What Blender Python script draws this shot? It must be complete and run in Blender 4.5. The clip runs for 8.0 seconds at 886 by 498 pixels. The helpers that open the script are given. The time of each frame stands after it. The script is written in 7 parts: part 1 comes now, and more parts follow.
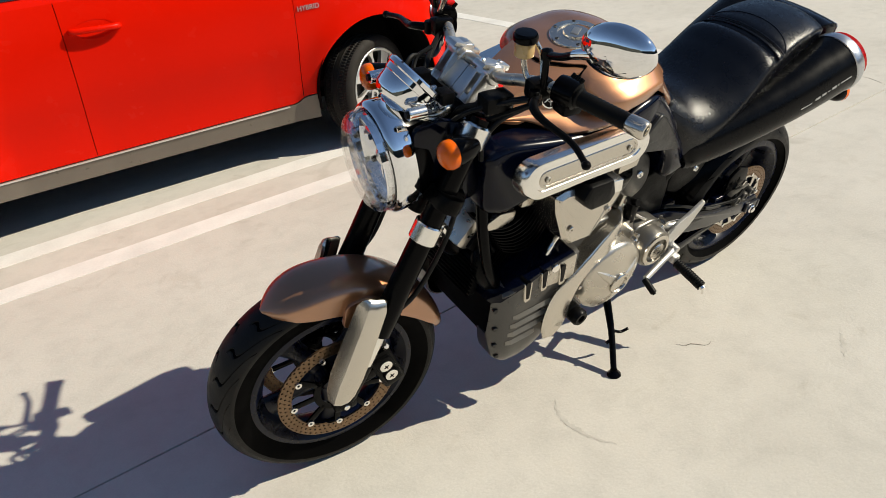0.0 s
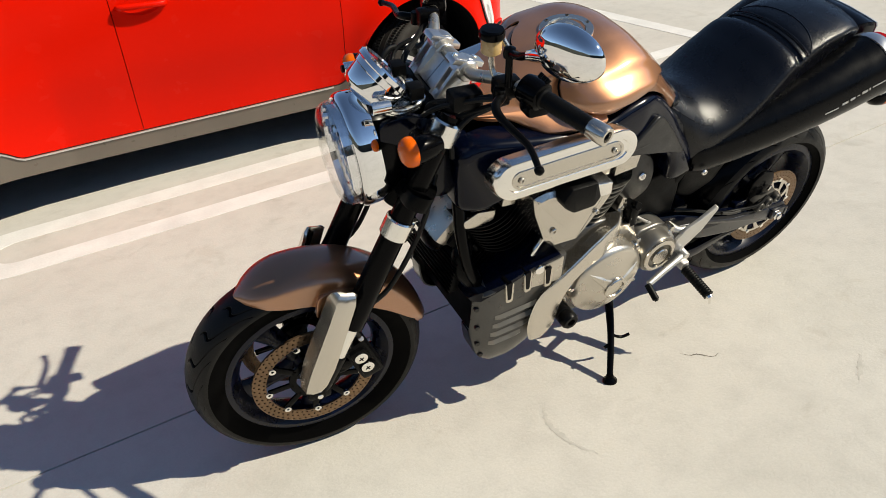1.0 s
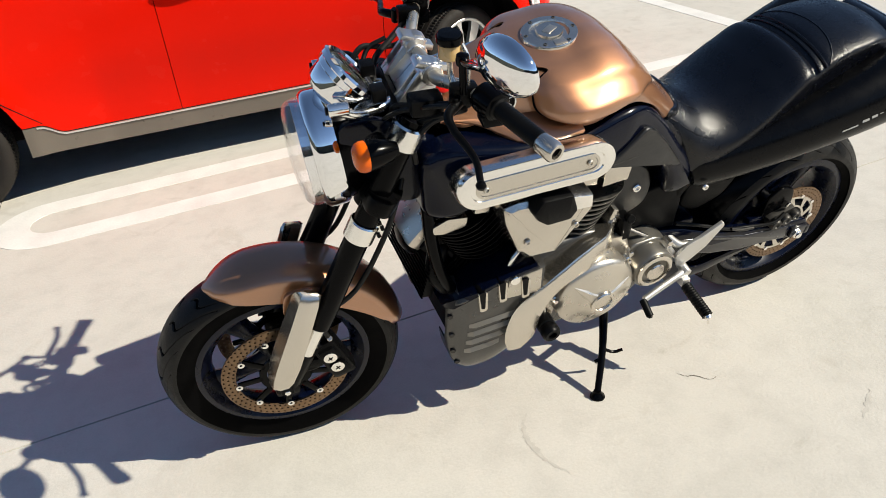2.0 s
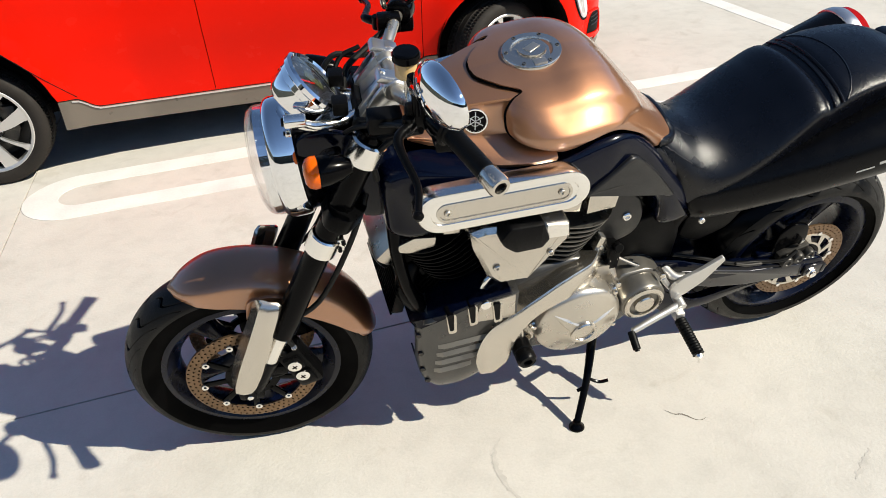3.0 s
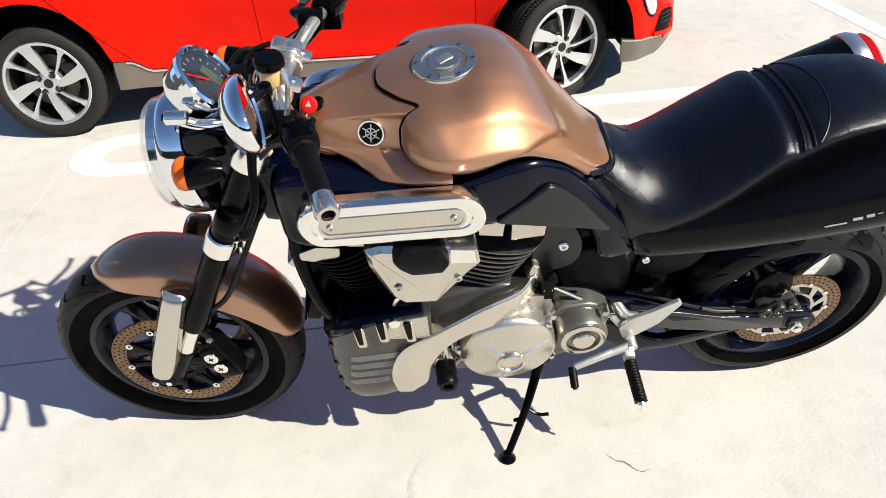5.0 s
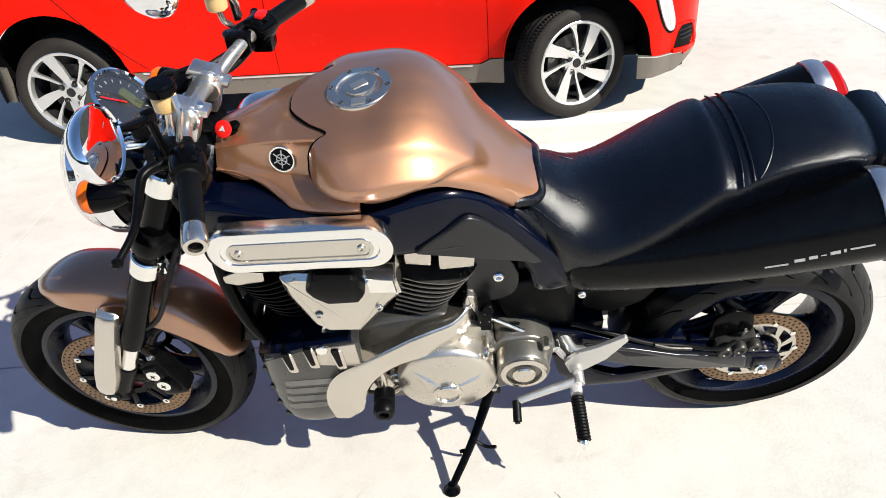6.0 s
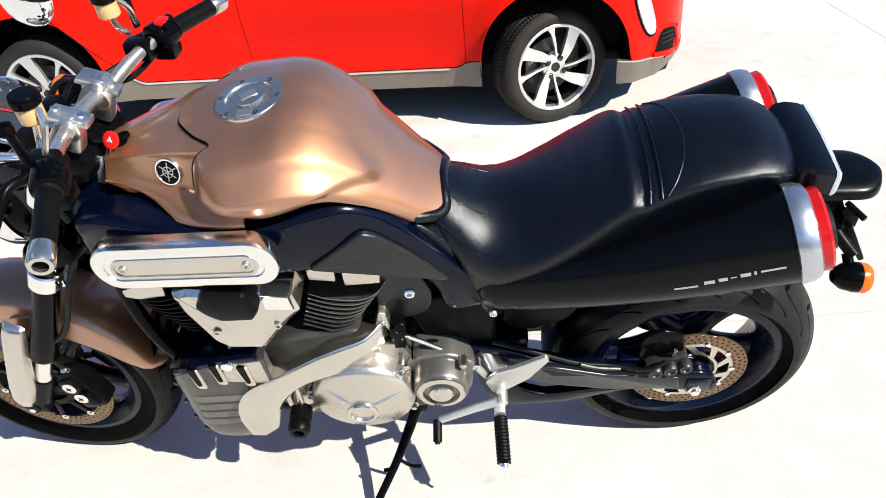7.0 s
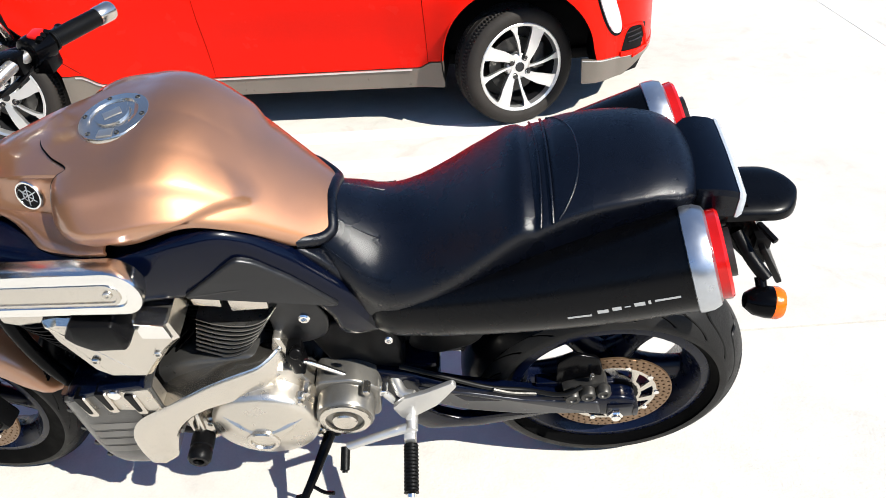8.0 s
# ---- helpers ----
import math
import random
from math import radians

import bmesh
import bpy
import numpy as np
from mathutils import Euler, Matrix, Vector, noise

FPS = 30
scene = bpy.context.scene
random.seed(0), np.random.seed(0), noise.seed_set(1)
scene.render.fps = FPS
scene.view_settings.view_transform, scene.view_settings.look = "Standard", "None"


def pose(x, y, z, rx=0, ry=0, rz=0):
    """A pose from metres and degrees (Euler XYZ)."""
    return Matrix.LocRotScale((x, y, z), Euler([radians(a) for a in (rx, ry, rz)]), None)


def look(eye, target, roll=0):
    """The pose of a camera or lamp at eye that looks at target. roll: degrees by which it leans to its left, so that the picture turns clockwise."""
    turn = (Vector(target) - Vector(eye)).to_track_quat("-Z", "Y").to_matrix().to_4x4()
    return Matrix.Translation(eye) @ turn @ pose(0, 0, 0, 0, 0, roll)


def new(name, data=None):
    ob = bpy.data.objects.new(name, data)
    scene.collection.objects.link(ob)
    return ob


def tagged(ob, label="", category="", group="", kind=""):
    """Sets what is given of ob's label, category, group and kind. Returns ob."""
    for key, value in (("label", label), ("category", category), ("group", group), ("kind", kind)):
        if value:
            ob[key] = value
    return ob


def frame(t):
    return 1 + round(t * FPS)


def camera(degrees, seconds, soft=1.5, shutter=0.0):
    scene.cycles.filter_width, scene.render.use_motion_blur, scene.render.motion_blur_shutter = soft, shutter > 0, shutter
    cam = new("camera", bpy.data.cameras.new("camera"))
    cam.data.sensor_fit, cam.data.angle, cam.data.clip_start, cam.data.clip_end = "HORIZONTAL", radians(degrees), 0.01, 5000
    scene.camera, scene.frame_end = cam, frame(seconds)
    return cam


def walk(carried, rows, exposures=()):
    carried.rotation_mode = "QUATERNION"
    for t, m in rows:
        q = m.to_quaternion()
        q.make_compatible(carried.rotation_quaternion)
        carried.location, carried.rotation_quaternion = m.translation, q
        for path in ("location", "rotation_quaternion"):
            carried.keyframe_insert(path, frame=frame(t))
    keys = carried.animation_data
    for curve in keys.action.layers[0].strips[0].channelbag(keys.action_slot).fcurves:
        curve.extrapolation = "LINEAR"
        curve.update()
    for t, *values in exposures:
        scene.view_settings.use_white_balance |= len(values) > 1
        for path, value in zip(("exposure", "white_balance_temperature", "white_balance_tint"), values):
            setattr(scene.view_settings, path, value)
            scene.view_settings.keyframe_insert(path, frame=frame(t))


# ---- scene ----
cam = camera(58.9, 8.0, 0.85)
PATH = [
    (0, (-0.572, -1.545, 1.446), (0.364, -0.04, 0.518), -6.6),
    (0.5, (-0.482, -1.578, 1.45), (0.389, -0.044, 0.509), -7.6),
    (1, (-0.343, -1.633, 1.443), (0.401, -0.04, 0.489), -6.7),
    (1.5, (-0.213, -1.68, 1.438), (0.424, -0.046, 0.476), -6.3),
    (3, (0.129, -1.65, 1.464), (0.528, 0.036, 0.465), -4.6),
    (3.5, (0.268, -1.668, 1.462), (0.545, 0.046, 0.469), -2.4),
    (4, (0.381, -1.683, 1.46), (0.574, 0.039, 0.462), -2.5),
    (4.2, (0.406, -1.687, 1.466), (0.582, 0.035, 0.463), -2.9),
    (5.3, (0.661, -1.572, 1.465), (0.724, 0.135, 0.426), -4.1),
    (5.5, (0.715, -1.561, 1.461), (0.756, 0.151, 0.429), -5.0),
    (6, (0.855, -1.564, 1.467), (0.798, 0.161, 0.457), -4.2),
    (6.5, (0.964, -1.553, 1.458), (0.854, 0.174, 0.454), -5.1),
    (7, (1.079, -1.497, 1.451), (0.968, 0.227, 0.444), -4.5),
    (7.5, (1.194, -1.426, 1.458), (1.106, 0.293, 0.44), -3.7),
    (8, (1.289, -1.394, 1.444), (1.158, 0.321, 0.422), -5.0),
]
EXPOSURES = [(0, 0.33, 6750, 6), (1, 0.38, 6700, 6), (1.5, 0.46, 6600, 6.5), (3, 0.64, 6450, 7), (4, 0.75, 6350, 7.5), (5.5, 0.91, 6200, 8), (7, 1.04, 5980, 9), (8, 1.10, 5980, 9)]
walk(cam, [(t, look(eye, target, roll)) for t, eye, target, roll in PATH], EXPOSURES)

# ---- sky and sun ----
SUN = Vector((1.0, -0.73, 1.0)).normalized()
world = bpy.data.worlds.new("world")
scene.world = world
world.use_nodes = True
wn = world.node_tree.nodes
sky = wn.new("ShaderNodeTexSky")
sky.sky_type = "NISHITA"
sky.sun_disc = False
sky.sun_elevation = math.asin(SUN.z)
sky.sun_rotation = math.atan2(SUN.x, SUN.y)
sky.dust_density = 0.0
sky.ozone_density = 1.0
sky.air_density = 0.75
sky.altitude = 800.0
wn["Background"].inputs["Strength"].default_value = 0.098
world.node_tree.links.new(sky.outputs[0], wn["Background"].inputs["Color"])
sun = new("sun", bpy.data.lights.new("sun", "SUN"))
sun.data.energy = 5.0
sun.data.angle = radians(0.5)
sun.data.color = (1.0, 0.915, 0.775)
sun.matrix_world = look(SUN * 20, (0, 0, 0))


# ---- materials ----
def material(name, color, rough=0.5, metal=0.0, vary=0.12, scale=6.0, bump=0.0, bump_scale=200.0, coat=0.0,
             fleck=0.0, rough_vary=0.08, rand=0.0, spec=0.5, coat_rough=0.04, coat_ior=1.5):
    """Principled surface with large stains, fine grain and fine relief."""
    m = bpy.data.materials.new(name)
    m.use_nodes = True
    nt = m.node_tree
    b = nt.nodes["Principled BSDF"]
    tc = nt.nodes.new("ShaderNodeTexCoord")

    def noise_at(sc, detail=4.0):
        n = nt.nodes.new("ShaderNodeTexNoise")
        n.inputs["Scale"].default_value = sc
        n.inputs["Detail"].default_value = detail
        nt.links.new(tc.outputs["Object"], n.inputs["Vector"])
        return n.outputs["Fac"]

    def remap(src, lo, hi):
        r = nt.nodes.new("ShaderNodeMapRange")
        r.inputs["From Min"].default_value = 0.3
        r.inputs["From Max"].default_value = 0.7
        r.inputs["To Min"].default_value = lo
        r.inputs["To Max"].default_value = hi
        nt.links.new(src, r.inputs["Value"])
        return r.outputs["Result"]

    big = remap(noise_at(scale), 1 - vary, 1 + vary)
    fine = remap(noise_at(scale * 25 if not fleck else 900.0, 2.0), 1 - max(vary * 0.5, fleck), 1 + max(vary * 0.5, fleck))
    mul = nt.nodes.new("ShaderNodeMath")
    mul.operation = "MULTIPLY"
    nt.links.new(big, mul.inputs[0])
    nt.links.new(fine, mul.inputs[1])
    out = mul.outputs[0]
    if rand:
        info = nt.nodes.new("ShaderNodeObjectInfo")
        r = nt.nodes.new("ShaderNodeMapRange")
        r.inputs["To Min"].default_value = 1 - rand
        r.inputs["To Max"].default_value = 1 + rand
        nt.links.new(info.outputs["Random"], r.inputs["Value"])
        m2 = nt.nodes.new("ShaderNodeMath")
        m2.operation = "MULTIPLY"
        nt.links.new(out, m2.inputs[0])
        nt.links.new(r.outputs["Result"], m2.inputs[1])
        out = m2.outputs[0]
    vm = nt.nodes.new("ShaderNodeVectorMath")
    vm.operation = "SCALE"
    vm.inputs[0].default_value = color
    nt.links.new(out, vm.inputs["Scale"])
    nt.links.new(vm.outputs[0], b.inputs["Base Color"])
    nt.links.new(remap(noise_at(scale * 4), max(0.0, rough - rough_vary), min(1.0, rough + rough_vary)), b.inputs["Roughness"])
    b.inputs["Metallic"].default_value = metal
    b.inputs["Specular IOR Level"].default_value = spec
    if coat:
        b.inputs["Coat Weight"].default_value = coat
        b.inputs["Coat Roughness"].default_value = coat_rough
        b.inputs["Coat IOR"].default_value = coat_ior
    if bump:
        bp = nt.nodes.new("ShaderNodeBump")
        bp.inputs["Strength"].default_value = bump
        bp.inputs["Distance"].default_value = 0.002
        nt.links.new(noise_at(bump_scale), bp.inputs["Height"])
        nt.links.new(bp.outputs[0], b.inputs["Normal"])
    return m


def pane_material(name):
    """Thin clear pane: light passes straight through under a faint gloss."""
    m = bpy.data.materials.new(name)
    m.use_nodes = True
    nt = m.node_tree
    nt.nodes.remove(nt.nodes["Principled BSDF"])
    clear, gloss, mix = (nt.nodes.new("ShaderNode" + k) for k in ("BsdfTransparent", "BsdfGlossy", "MixShader"))
    gloss.inputs["Roughness"].default_value = 0.02
    rim_gloss = nt.nodes.new("ShaderNodeLayerWeight")
    rim_gloss.inputs["Blend"].default_value = 0.5
    steep, part_gloss = nt.nodes.new("ShaderNodeMath"), nt.nodes.new("ShaderNodeMath")
    steep.operation, part_gloss.operation = "POWER", "MULTIPLY_ADD"
    steep.inputs[1].default_value = 4.0
    part_gloss.inputs[1].default_value, part_gloss.inputs[2].default_value = 0.55, 0.06
    nt.links.new(rim_gloss.outputs["Facing"], steep.inputs[0])
    nt.links.new(steep.outputs[0], part_gloss.inputs[0])
    nt.links.new(part_gloss.outputs[0], mix.inputs[0])
    nt.links.new(clear.outputs[0], mix.inputs[1])
    nt.links.new(gloss.outputs[0], mix.inputs[2])
    nt.links.new(mix.outputs[0], nt.nodes["Material Output"].inputs["Surface"])
    return m


BRONZE = material("bronze_paint", (0.41, 0.199, 0.098), 0.50, 0.92, vary=0.03, scale=3, coat=1.0, fleck=0.10, rough_vary=0.03, coat_rough=0.15, coat_ior=1.75)
BLUE = material("midnight_blue_paint", (0.0006, 0.0015, 0.0070), 0.20, 0.0, vary=0.08, coat=0.12, fleck=0.1, spec=0.16, rough_vary=0.03, coat_rough=0.12)
BLACK = material("black_paint", (0.0012, 0.0012, 0.0015), 0.20, 0.0, vary=0.15, spec=0.08, rough_vary=0.05)
SATIN = material("satin_black_metal", (0.0018, 0.0018, 0.002), 0.32, 0.0, spec=0.08, vary=0.25, scale=14, bump=0.1)
PLASTIC = material("black_plastic", (0.0022, 0.0022, 0.0025), 0.36, 0.0, spec=0.09, vary=0.15, scale=10, bump=0.15, bump_scale=700)
GREYPLASTIC = material("charcoal_plastic", (0.0055, 0.0055, 0.0062), 0.36, 0.0, spec=0.45, vary=0.12, scale=9, bump=0.15, bump_scale=800)
CHROME = material("chrome", (0.82, 0.82, 0.83), 0.05, 1.0, vary=0.02, rough_vary=0.03)
POLISHED = material("polished_aluminium", (0.88, 0.86, 0.82), 0.19, 1.0, vary=0.01, scale=12, rough_vary=0.02)
RISER = material("satin_casting", (0.68, 0.67, 0.65), 0.33, 1.0, vary=0.02, scale=12, rough_vary=0.02)
ALU = material("cast_aluminium", (0.56, 0.52, 0.455), 0.29, 0.92, vary=0.03, scale=9, rough_vary=0.03)
BRUSHED = material("brushed_aluminium", (0.61, 0.57, 0.505), 0.23, 0.97, vary=0.015, scale=10, rough_vary=0.02)
LOUVRE = material("dull_louvre_metal", (0.21, 0.20, 0.18), 0.33, 0.8, vary=0.06, scale=12, rough_vary=0.02)
GUNMETAL = material("gunmetal_paint", (0.072, 0.070, 0.067), 0.34, 0.7, vary=0.10, scale=8, bump=0.06, coat=0.2)
DARKGREY = material("dark_grey_lacquer", (0.018, 0.018, 0.022), 0.30, 0.5, vary=0.06, scale=8, coat=0.35, rough_vary=0.03)
SMOKED = material("smoked_lens_plastic", (0.0012, 0.002, 0.0045), 0.25, 0.0, vary=0.1, spec=0.20, rough_vary=0.04)
MATTE = material("matt_black_paint_and_groove_shade", (0.0012, 0.0012, 0.0013), 0.6, 0.0, spec=0.03, vary=0.2)
RIMBLUE = material("blue_black_wheel_paint", (0.0010, 0.0025, 0.012), 0.28, 0.0, spec=0.28, vary=0.1, rough_vary=0.04)
FIN = material("dark_fin_metal", (0.002, 0.002, 0.0022), 0.42, 0.0, spec=0.08, vary=0.2, scale=15, bump=0.1)
FINMETAL = material("dull_fin_metal", (0.17, 0.165, 0.155), 0.34, 0.9, vary=0.15, scale=20, bump=0.05)
DISC = material("bronzed_brake_steel", (0.20, 0.125, 0.07), 0.36, 0.8, vary=0.12, scale=20, bump=0.05, bump_scale=500)
RUBBER = material("tyre_rubber", (0.0062, 0.0059, 0.0056), 0.48, 0.0, spec=0.20, vary=0.35, scale=9, bump=0.25, bump_scale=260)
GRIP = material("grip_rubber", (0.002, 0.002, 0.002), 0.45, 0.0, spec=0.12, vary=0.2, bump=0.2, bump_scale=500)
LEATHER = material("black_seat_leather", (0.0012, 0.0018, 0.0042), 0.28, 0.0, spec=0.34, vary=0.25, scale=7, bump=0.28, bump_scale=640, rough_vary=0.02)
AMBER = material("amber_lens", (0.66, 0.105, 0.0), 0.15, 0.0, vary=0.08, scale=60, bump=0.3, bump_scale=400, coat=0.15, spec=0.3)
REDLENS = material("red_lens", (0.40, 0.006, 0.005), 0.16, 0.0, vary=0.08, scale=60, bump=0.1, bump_scale=300, coat=0.1, spec=0.3)
CLEARLENS = material("clear_grey_lens", (0.34, 0.37, 0.40), 0.15, 0.2, vary=0.08, coat=0.8)
SILVER = material("silver_lacquer", (0.50, 0.52, 0.55), 0.32, 0.95, vary=0.05, coat=0.2)
DECAL = material("pale_grey_print", (0.34, 0.34, 0.33), 0.4)
REDPLASTIC = material("red_plastic", (0.55, 0.006, 0.004), 0.35, spec=0.3)
CANBLACK = material("satin_black_exhaust_lacquer", (0.0012, 0.0013, 0.0018), 0.28, 0.0, spec=0.15, vary=0.15, rough_vary=0.04)
SATINALU = material("satin_silver_casting", (0.60, 0.59, 0.57), 0.42, 0.9, vary=0.03, scale=14, bump=0.02, bump_scale=400, rough_vary=0.03)
BRASSFLUID = material("amber_brake_fluid", (0.45, 0.30, 0.12), 0.25, coat=0.5)
GLASS = pane_material("clear_glass")
MIRROR = material("mirror_glass", (0.86, 0.87, 0.88), 0.012, 1.0, vary=0.0, rough_vary=0.01)
DIAL = material("black_dial_face", (0.012, 0.012, 0.013), 0.4)
LCD = material("green_grey_display", (0.05, 0.055, 0.022), 0.3)
CARRED = material("red_car_paint", (0.62, 0.0062, 0.0008), 0.26, 0.0, vary=0.02, scale=2, spec=0.09, rough_vary=0.02)
LAMPGLASS = material("clear_lamp_cover", (0.75, 0.76, 0.78), 0.08, 0.4, vary=0.1, scale=30, coat=1.0)
CLADDING = material("grey_cladding", (0.125, 0.108, 0.088), 0.35, 0.3, vary=0.06, coat=0.3)
CARBLACK = material("car_black_plastic", (0.002, 0.002, 0.0022), 0.6, spec=0.1)
CARTYRE = material("car_tyre_rubber", (0.013, 0.0105, 0.0085), 0.75, spec=0.3, vary=0.25, bump=0.2, bump_scale=200)
RIMFACE = material("machined_alloy_face", (0.66, 0.655, 0.64), 0.38, 0.9, vary=0.02)
RIMDARK = material("dark_rim_pocket", (0.010, 0.010, 0.011), 0.4, 0.2)
STEELDARK = material("dark_steel", (0.05, 0.048, 0.045), 0.45, 0.8, vary=0.25, scale=18)
CARGLASS = material("dark_car_glass", (0.012, 0.014, 0.016), 0.04, 0.0, vary=0.0, rough_vary=0.0, coat=1.0)
PAINTLINE = material("white_road_paint", (0.66, 0.65, 0.62), 0.7, vary=0.10, scale=5, bump=0.3, bump_scale=120)
HYDRO = material("black_hose_rubber", (0.003, 0.003, 0.003), 0.5, vary=0.2, spec=0.2)


def concrete_material():
    m = bpy.data.materials.new("pale_concrete")
    m.use_nodes = True
    nt = m.node_tree
    b = nt.nodes["Principled BSDF"]
    tc = nt.nodes.new("ShaderNodeTexCoord")

    def noise_at(sc, detail, rough=0.55, distort=0.0):
        n = nt.nodes.new("ShaderNodeTexNoise")
        n.inputs["Scale"].default_value = sc
        n.inputs["Detail"].default_value = detail
        n.inputs["Roughness"].default_value = rough
        n.inputs["Distortion"].default_value = distort
        nt.links.new(tc.outputs["Object"], n.inputs["Vector"])
        return n.outputs["Fac"]

    def ramp(src, stops):
        r = nt.nodes.new("ShaderNodeValToRGB")
        el = r.color_ramp.elements
        el[0].position, el[0].color = stops[0][0], (*stops[0][1], 1)
        el[1].position, el[1].color = stops[-1][0], (*stops[-1][1], 1)
        for p, c in stops[1:-1]:
            e = el.new(p)
            e.color = (*c, 1)
        nt.links.new(src, r.inputs[0])
        return r.outputs[0]

    def mult(a, c):
        x = nt.nodes.new("ShaderNodeMix")
        x.data_type, x.blend_type = "RGBA", "MULTIPLY"
        x.inputs[0].default_value = 1.0
        nt.links.new(a, x.inputs[6])
        nt.links.new(c, x.inputs[7])
        return x.outputs[2]

    base = ramp(noise_at(1.1, 6, 0.6, 0.4), [(0.25, (0.47, 0.448, 0.402)), (0.5, (0.53, 0.507, 0.460)), (0.75, (0.57, 0.547, 0.50))])
    mottled = ramp(noise_at(9, 5, 0.65), [(0.3, (0.90, 0.90, 0.90)), (0.55, (1, 1, 1)), (0.8, (1.0, 0.99, 0.97))])
    grain = ramp(noise_at(150, 3), [(0.25, (0.93, 0.93, 0.93)), (0.7, (1, 1, 1))])
    stains = ramp(noise_at(4.2, 4, 0.6, 1.2), [(0.30, (0.91, 0.90, 0.885)), (0.40, (1, 1, 1)), (1.0, (1, 1, 1))])
    nt.links.new(mult(mult(mult(base, mottled), grain), stains), b.inputs["Base Color"])
    b.inputs["Roughness"].default_value = 0.82
    bp = nt.nodes.new("ShaderNodeBump")
    bp.inputs["Strength"].default_value = 0.35
    bp.inputs["Distance"].default_value = 0.003
    nt.links.new(noise_at(90, 6), bp.inputs["Height"])
    nt.links.new(bp.outputs[0], b.inputs["Normal"])
    return m


CONCRETE = concrete_material()
# near-black finish of the added walls that chrome and mirrors reflect
UNSEEN_WALL = material("unseen_dark_wall", (0.022, 0.026, 0.022), 0.85, vary=0.25, scale=1.5, bump=0.2, bump_scale=60)
JOINT = material("dark_joint_filler", (0.03, 0.028, 0.025), 0.9, vary=0.3, scale=20)


# ---- mesh helpers ----
def cat(*bms):
    """One bmesh out of several."""
    out = bmesh.new()
    for b in bms:
        me = bpy.data.meshes.new("tmp")
        b.to_mesh(me)
        b.free()
        out.from_mesh(me)
        bpy.data.meshes.remove(me)
    return out


def moved(bm, m):
    bmesh.ops.transform(bm, matrix=m, verts=bm.verts)
    if m.determinant() < 0:
        bmesh.ops.reverse_faces(bm, faces=bm.faces)
    return bm


def part(name, bm, mat, parent, label="", angle=38):
    """Links a bmesh as one mesh object under a thing or under a part."""
    bmesh.ops.recalc_face_normals(bm, faces=bm.faces)
    me = bpy.data.meshes.new(name)
    bm.to_mesh(me)
    bm.free()
    me.polygons.foreach_set("use_smooth", [True] * len(me.polygons))
    me.set_sharp_from_angle(angle=radians(angle))
    me.materials.append(mat)
    ob = new(name, me)
    if parent:
        ob.parent = parent
    if label:
        ob["label"] = label
    return ob


def each(name, bms, mat, parent, label="", make=None):
    """Several alike parts, one object each."""
    return [(make or part)(name, b, mat, parent, label) for b in bms]


def box(c, size, bev=0.004, m=None, seg=2):
    bm = bmesh.new()
    bmesh.ops.create_cube(bm, size=1, matrix=Matrix.Diagonal((*size, 1)))
    if bev:
        bmesh.ops.bevel(bm, geom=bm.edges[:], offset=bev, segments=seg, profile=0.6, affect="EDGES")
    mm = Matrix.Translation(c)
    return moved(bm, mm @ m if m else mm)


def loft(rings, closed=True, caps=True):
    bm = bmesh.new()
    vs = [[bm.verts.new(p) for p in r] for r in rings]
    n = len(rings[0])
    for a, b in zip(vs, vs[1:]):
        for i in range(n if closed else n - 1):
            j = (i + 1) % n
            bm.faces.new((a[i], a[j], b[j], b[i]))
    if caps and closed:
        bm.faces.new(vs[0][::-1])
        bm.faces.new(vs[-1])
    return bm


def spline(pts, k=6):
    """Catmull-Rom points through pts."""
    p = [Vector(q) for q in pts]
    p = [p[0] * 2 - p[1]] + p + [p[-1] * 2 - p[-2]]
    out = []
    for i in range(1, len(p) - 2):
        for j in range(k):
            t = j / k
            a, b, c, d = p[i - 1], p[i], p[i + 1], p[i + 2]
            out.append(0.5 * (2 * b + (c - a) * t + (2 * a - 5 * b + 4 * c - d) * t * t + (3 * b - a - 3 * c + d) * t ** 3))
    return out + [p[-2]]


def tube(pts, r, n=12, k=6, straight=False):
    """A round bar along pts; r is one radius or one for each of pts."""
    path = [Vector(q) for q in pts] if straight else spline(pts, k)
    m = len(path)
    rs = [r] * m if isinstance(r, (int, float)) else [float(np.interp(i / (m - 1) * (len(r) - 1), range(len(r)), r)) for i in range(m)]
    rings, up = [], None
    for i, p in enumerate(path):
        d = (path[min(i + 1, m - 1)] - path[max(i - 1, 0)]).normalized()
        if up is None:
            up = d.orthogonal().normalized()
        up = (up - d * up.dot(d)).normalized()
        s = d.cross(up)
        rings.append([p + rs[i] * (math.cos(a) * up + math.sin(a) * s) for a in np.linspace(0, 2 * math.pi, n, endpoint=False)])
    return loft(rings)


def lathe(profile, n=40, m=None, caps=True):
    """Turned shape: profile of (radius, height) round local z."""
    rings = [[Vector((r * math.cos(a), r * math.sin(a), h)) for a in np.linspace(0, 2 * math.pi, n, endpoint=False)] for r, h in profile]
    bm = loft(rings, caps=caps)
    return moved(bm, m) if m else bm


def aim(p, q):
    """Pose at p whose z axis points to q."""
    d = Vector(q) - Vector(p)
    return Matrix.Translation(p) @ d.to_track_quat("Z", "Y").to_matrix().to_4x4()


def rod(p, q, r, n=16, bev=0.0, r2=None):
    h = (Vector(q) - Vector(p)).length
    r2 = r if r2 is None else r2
    b = bev or min(r, h) * 0.12
    return lathe([(r - b, 0), (r, b), (r2, h - b), (r2 - b, h)], n, aim(p, q))


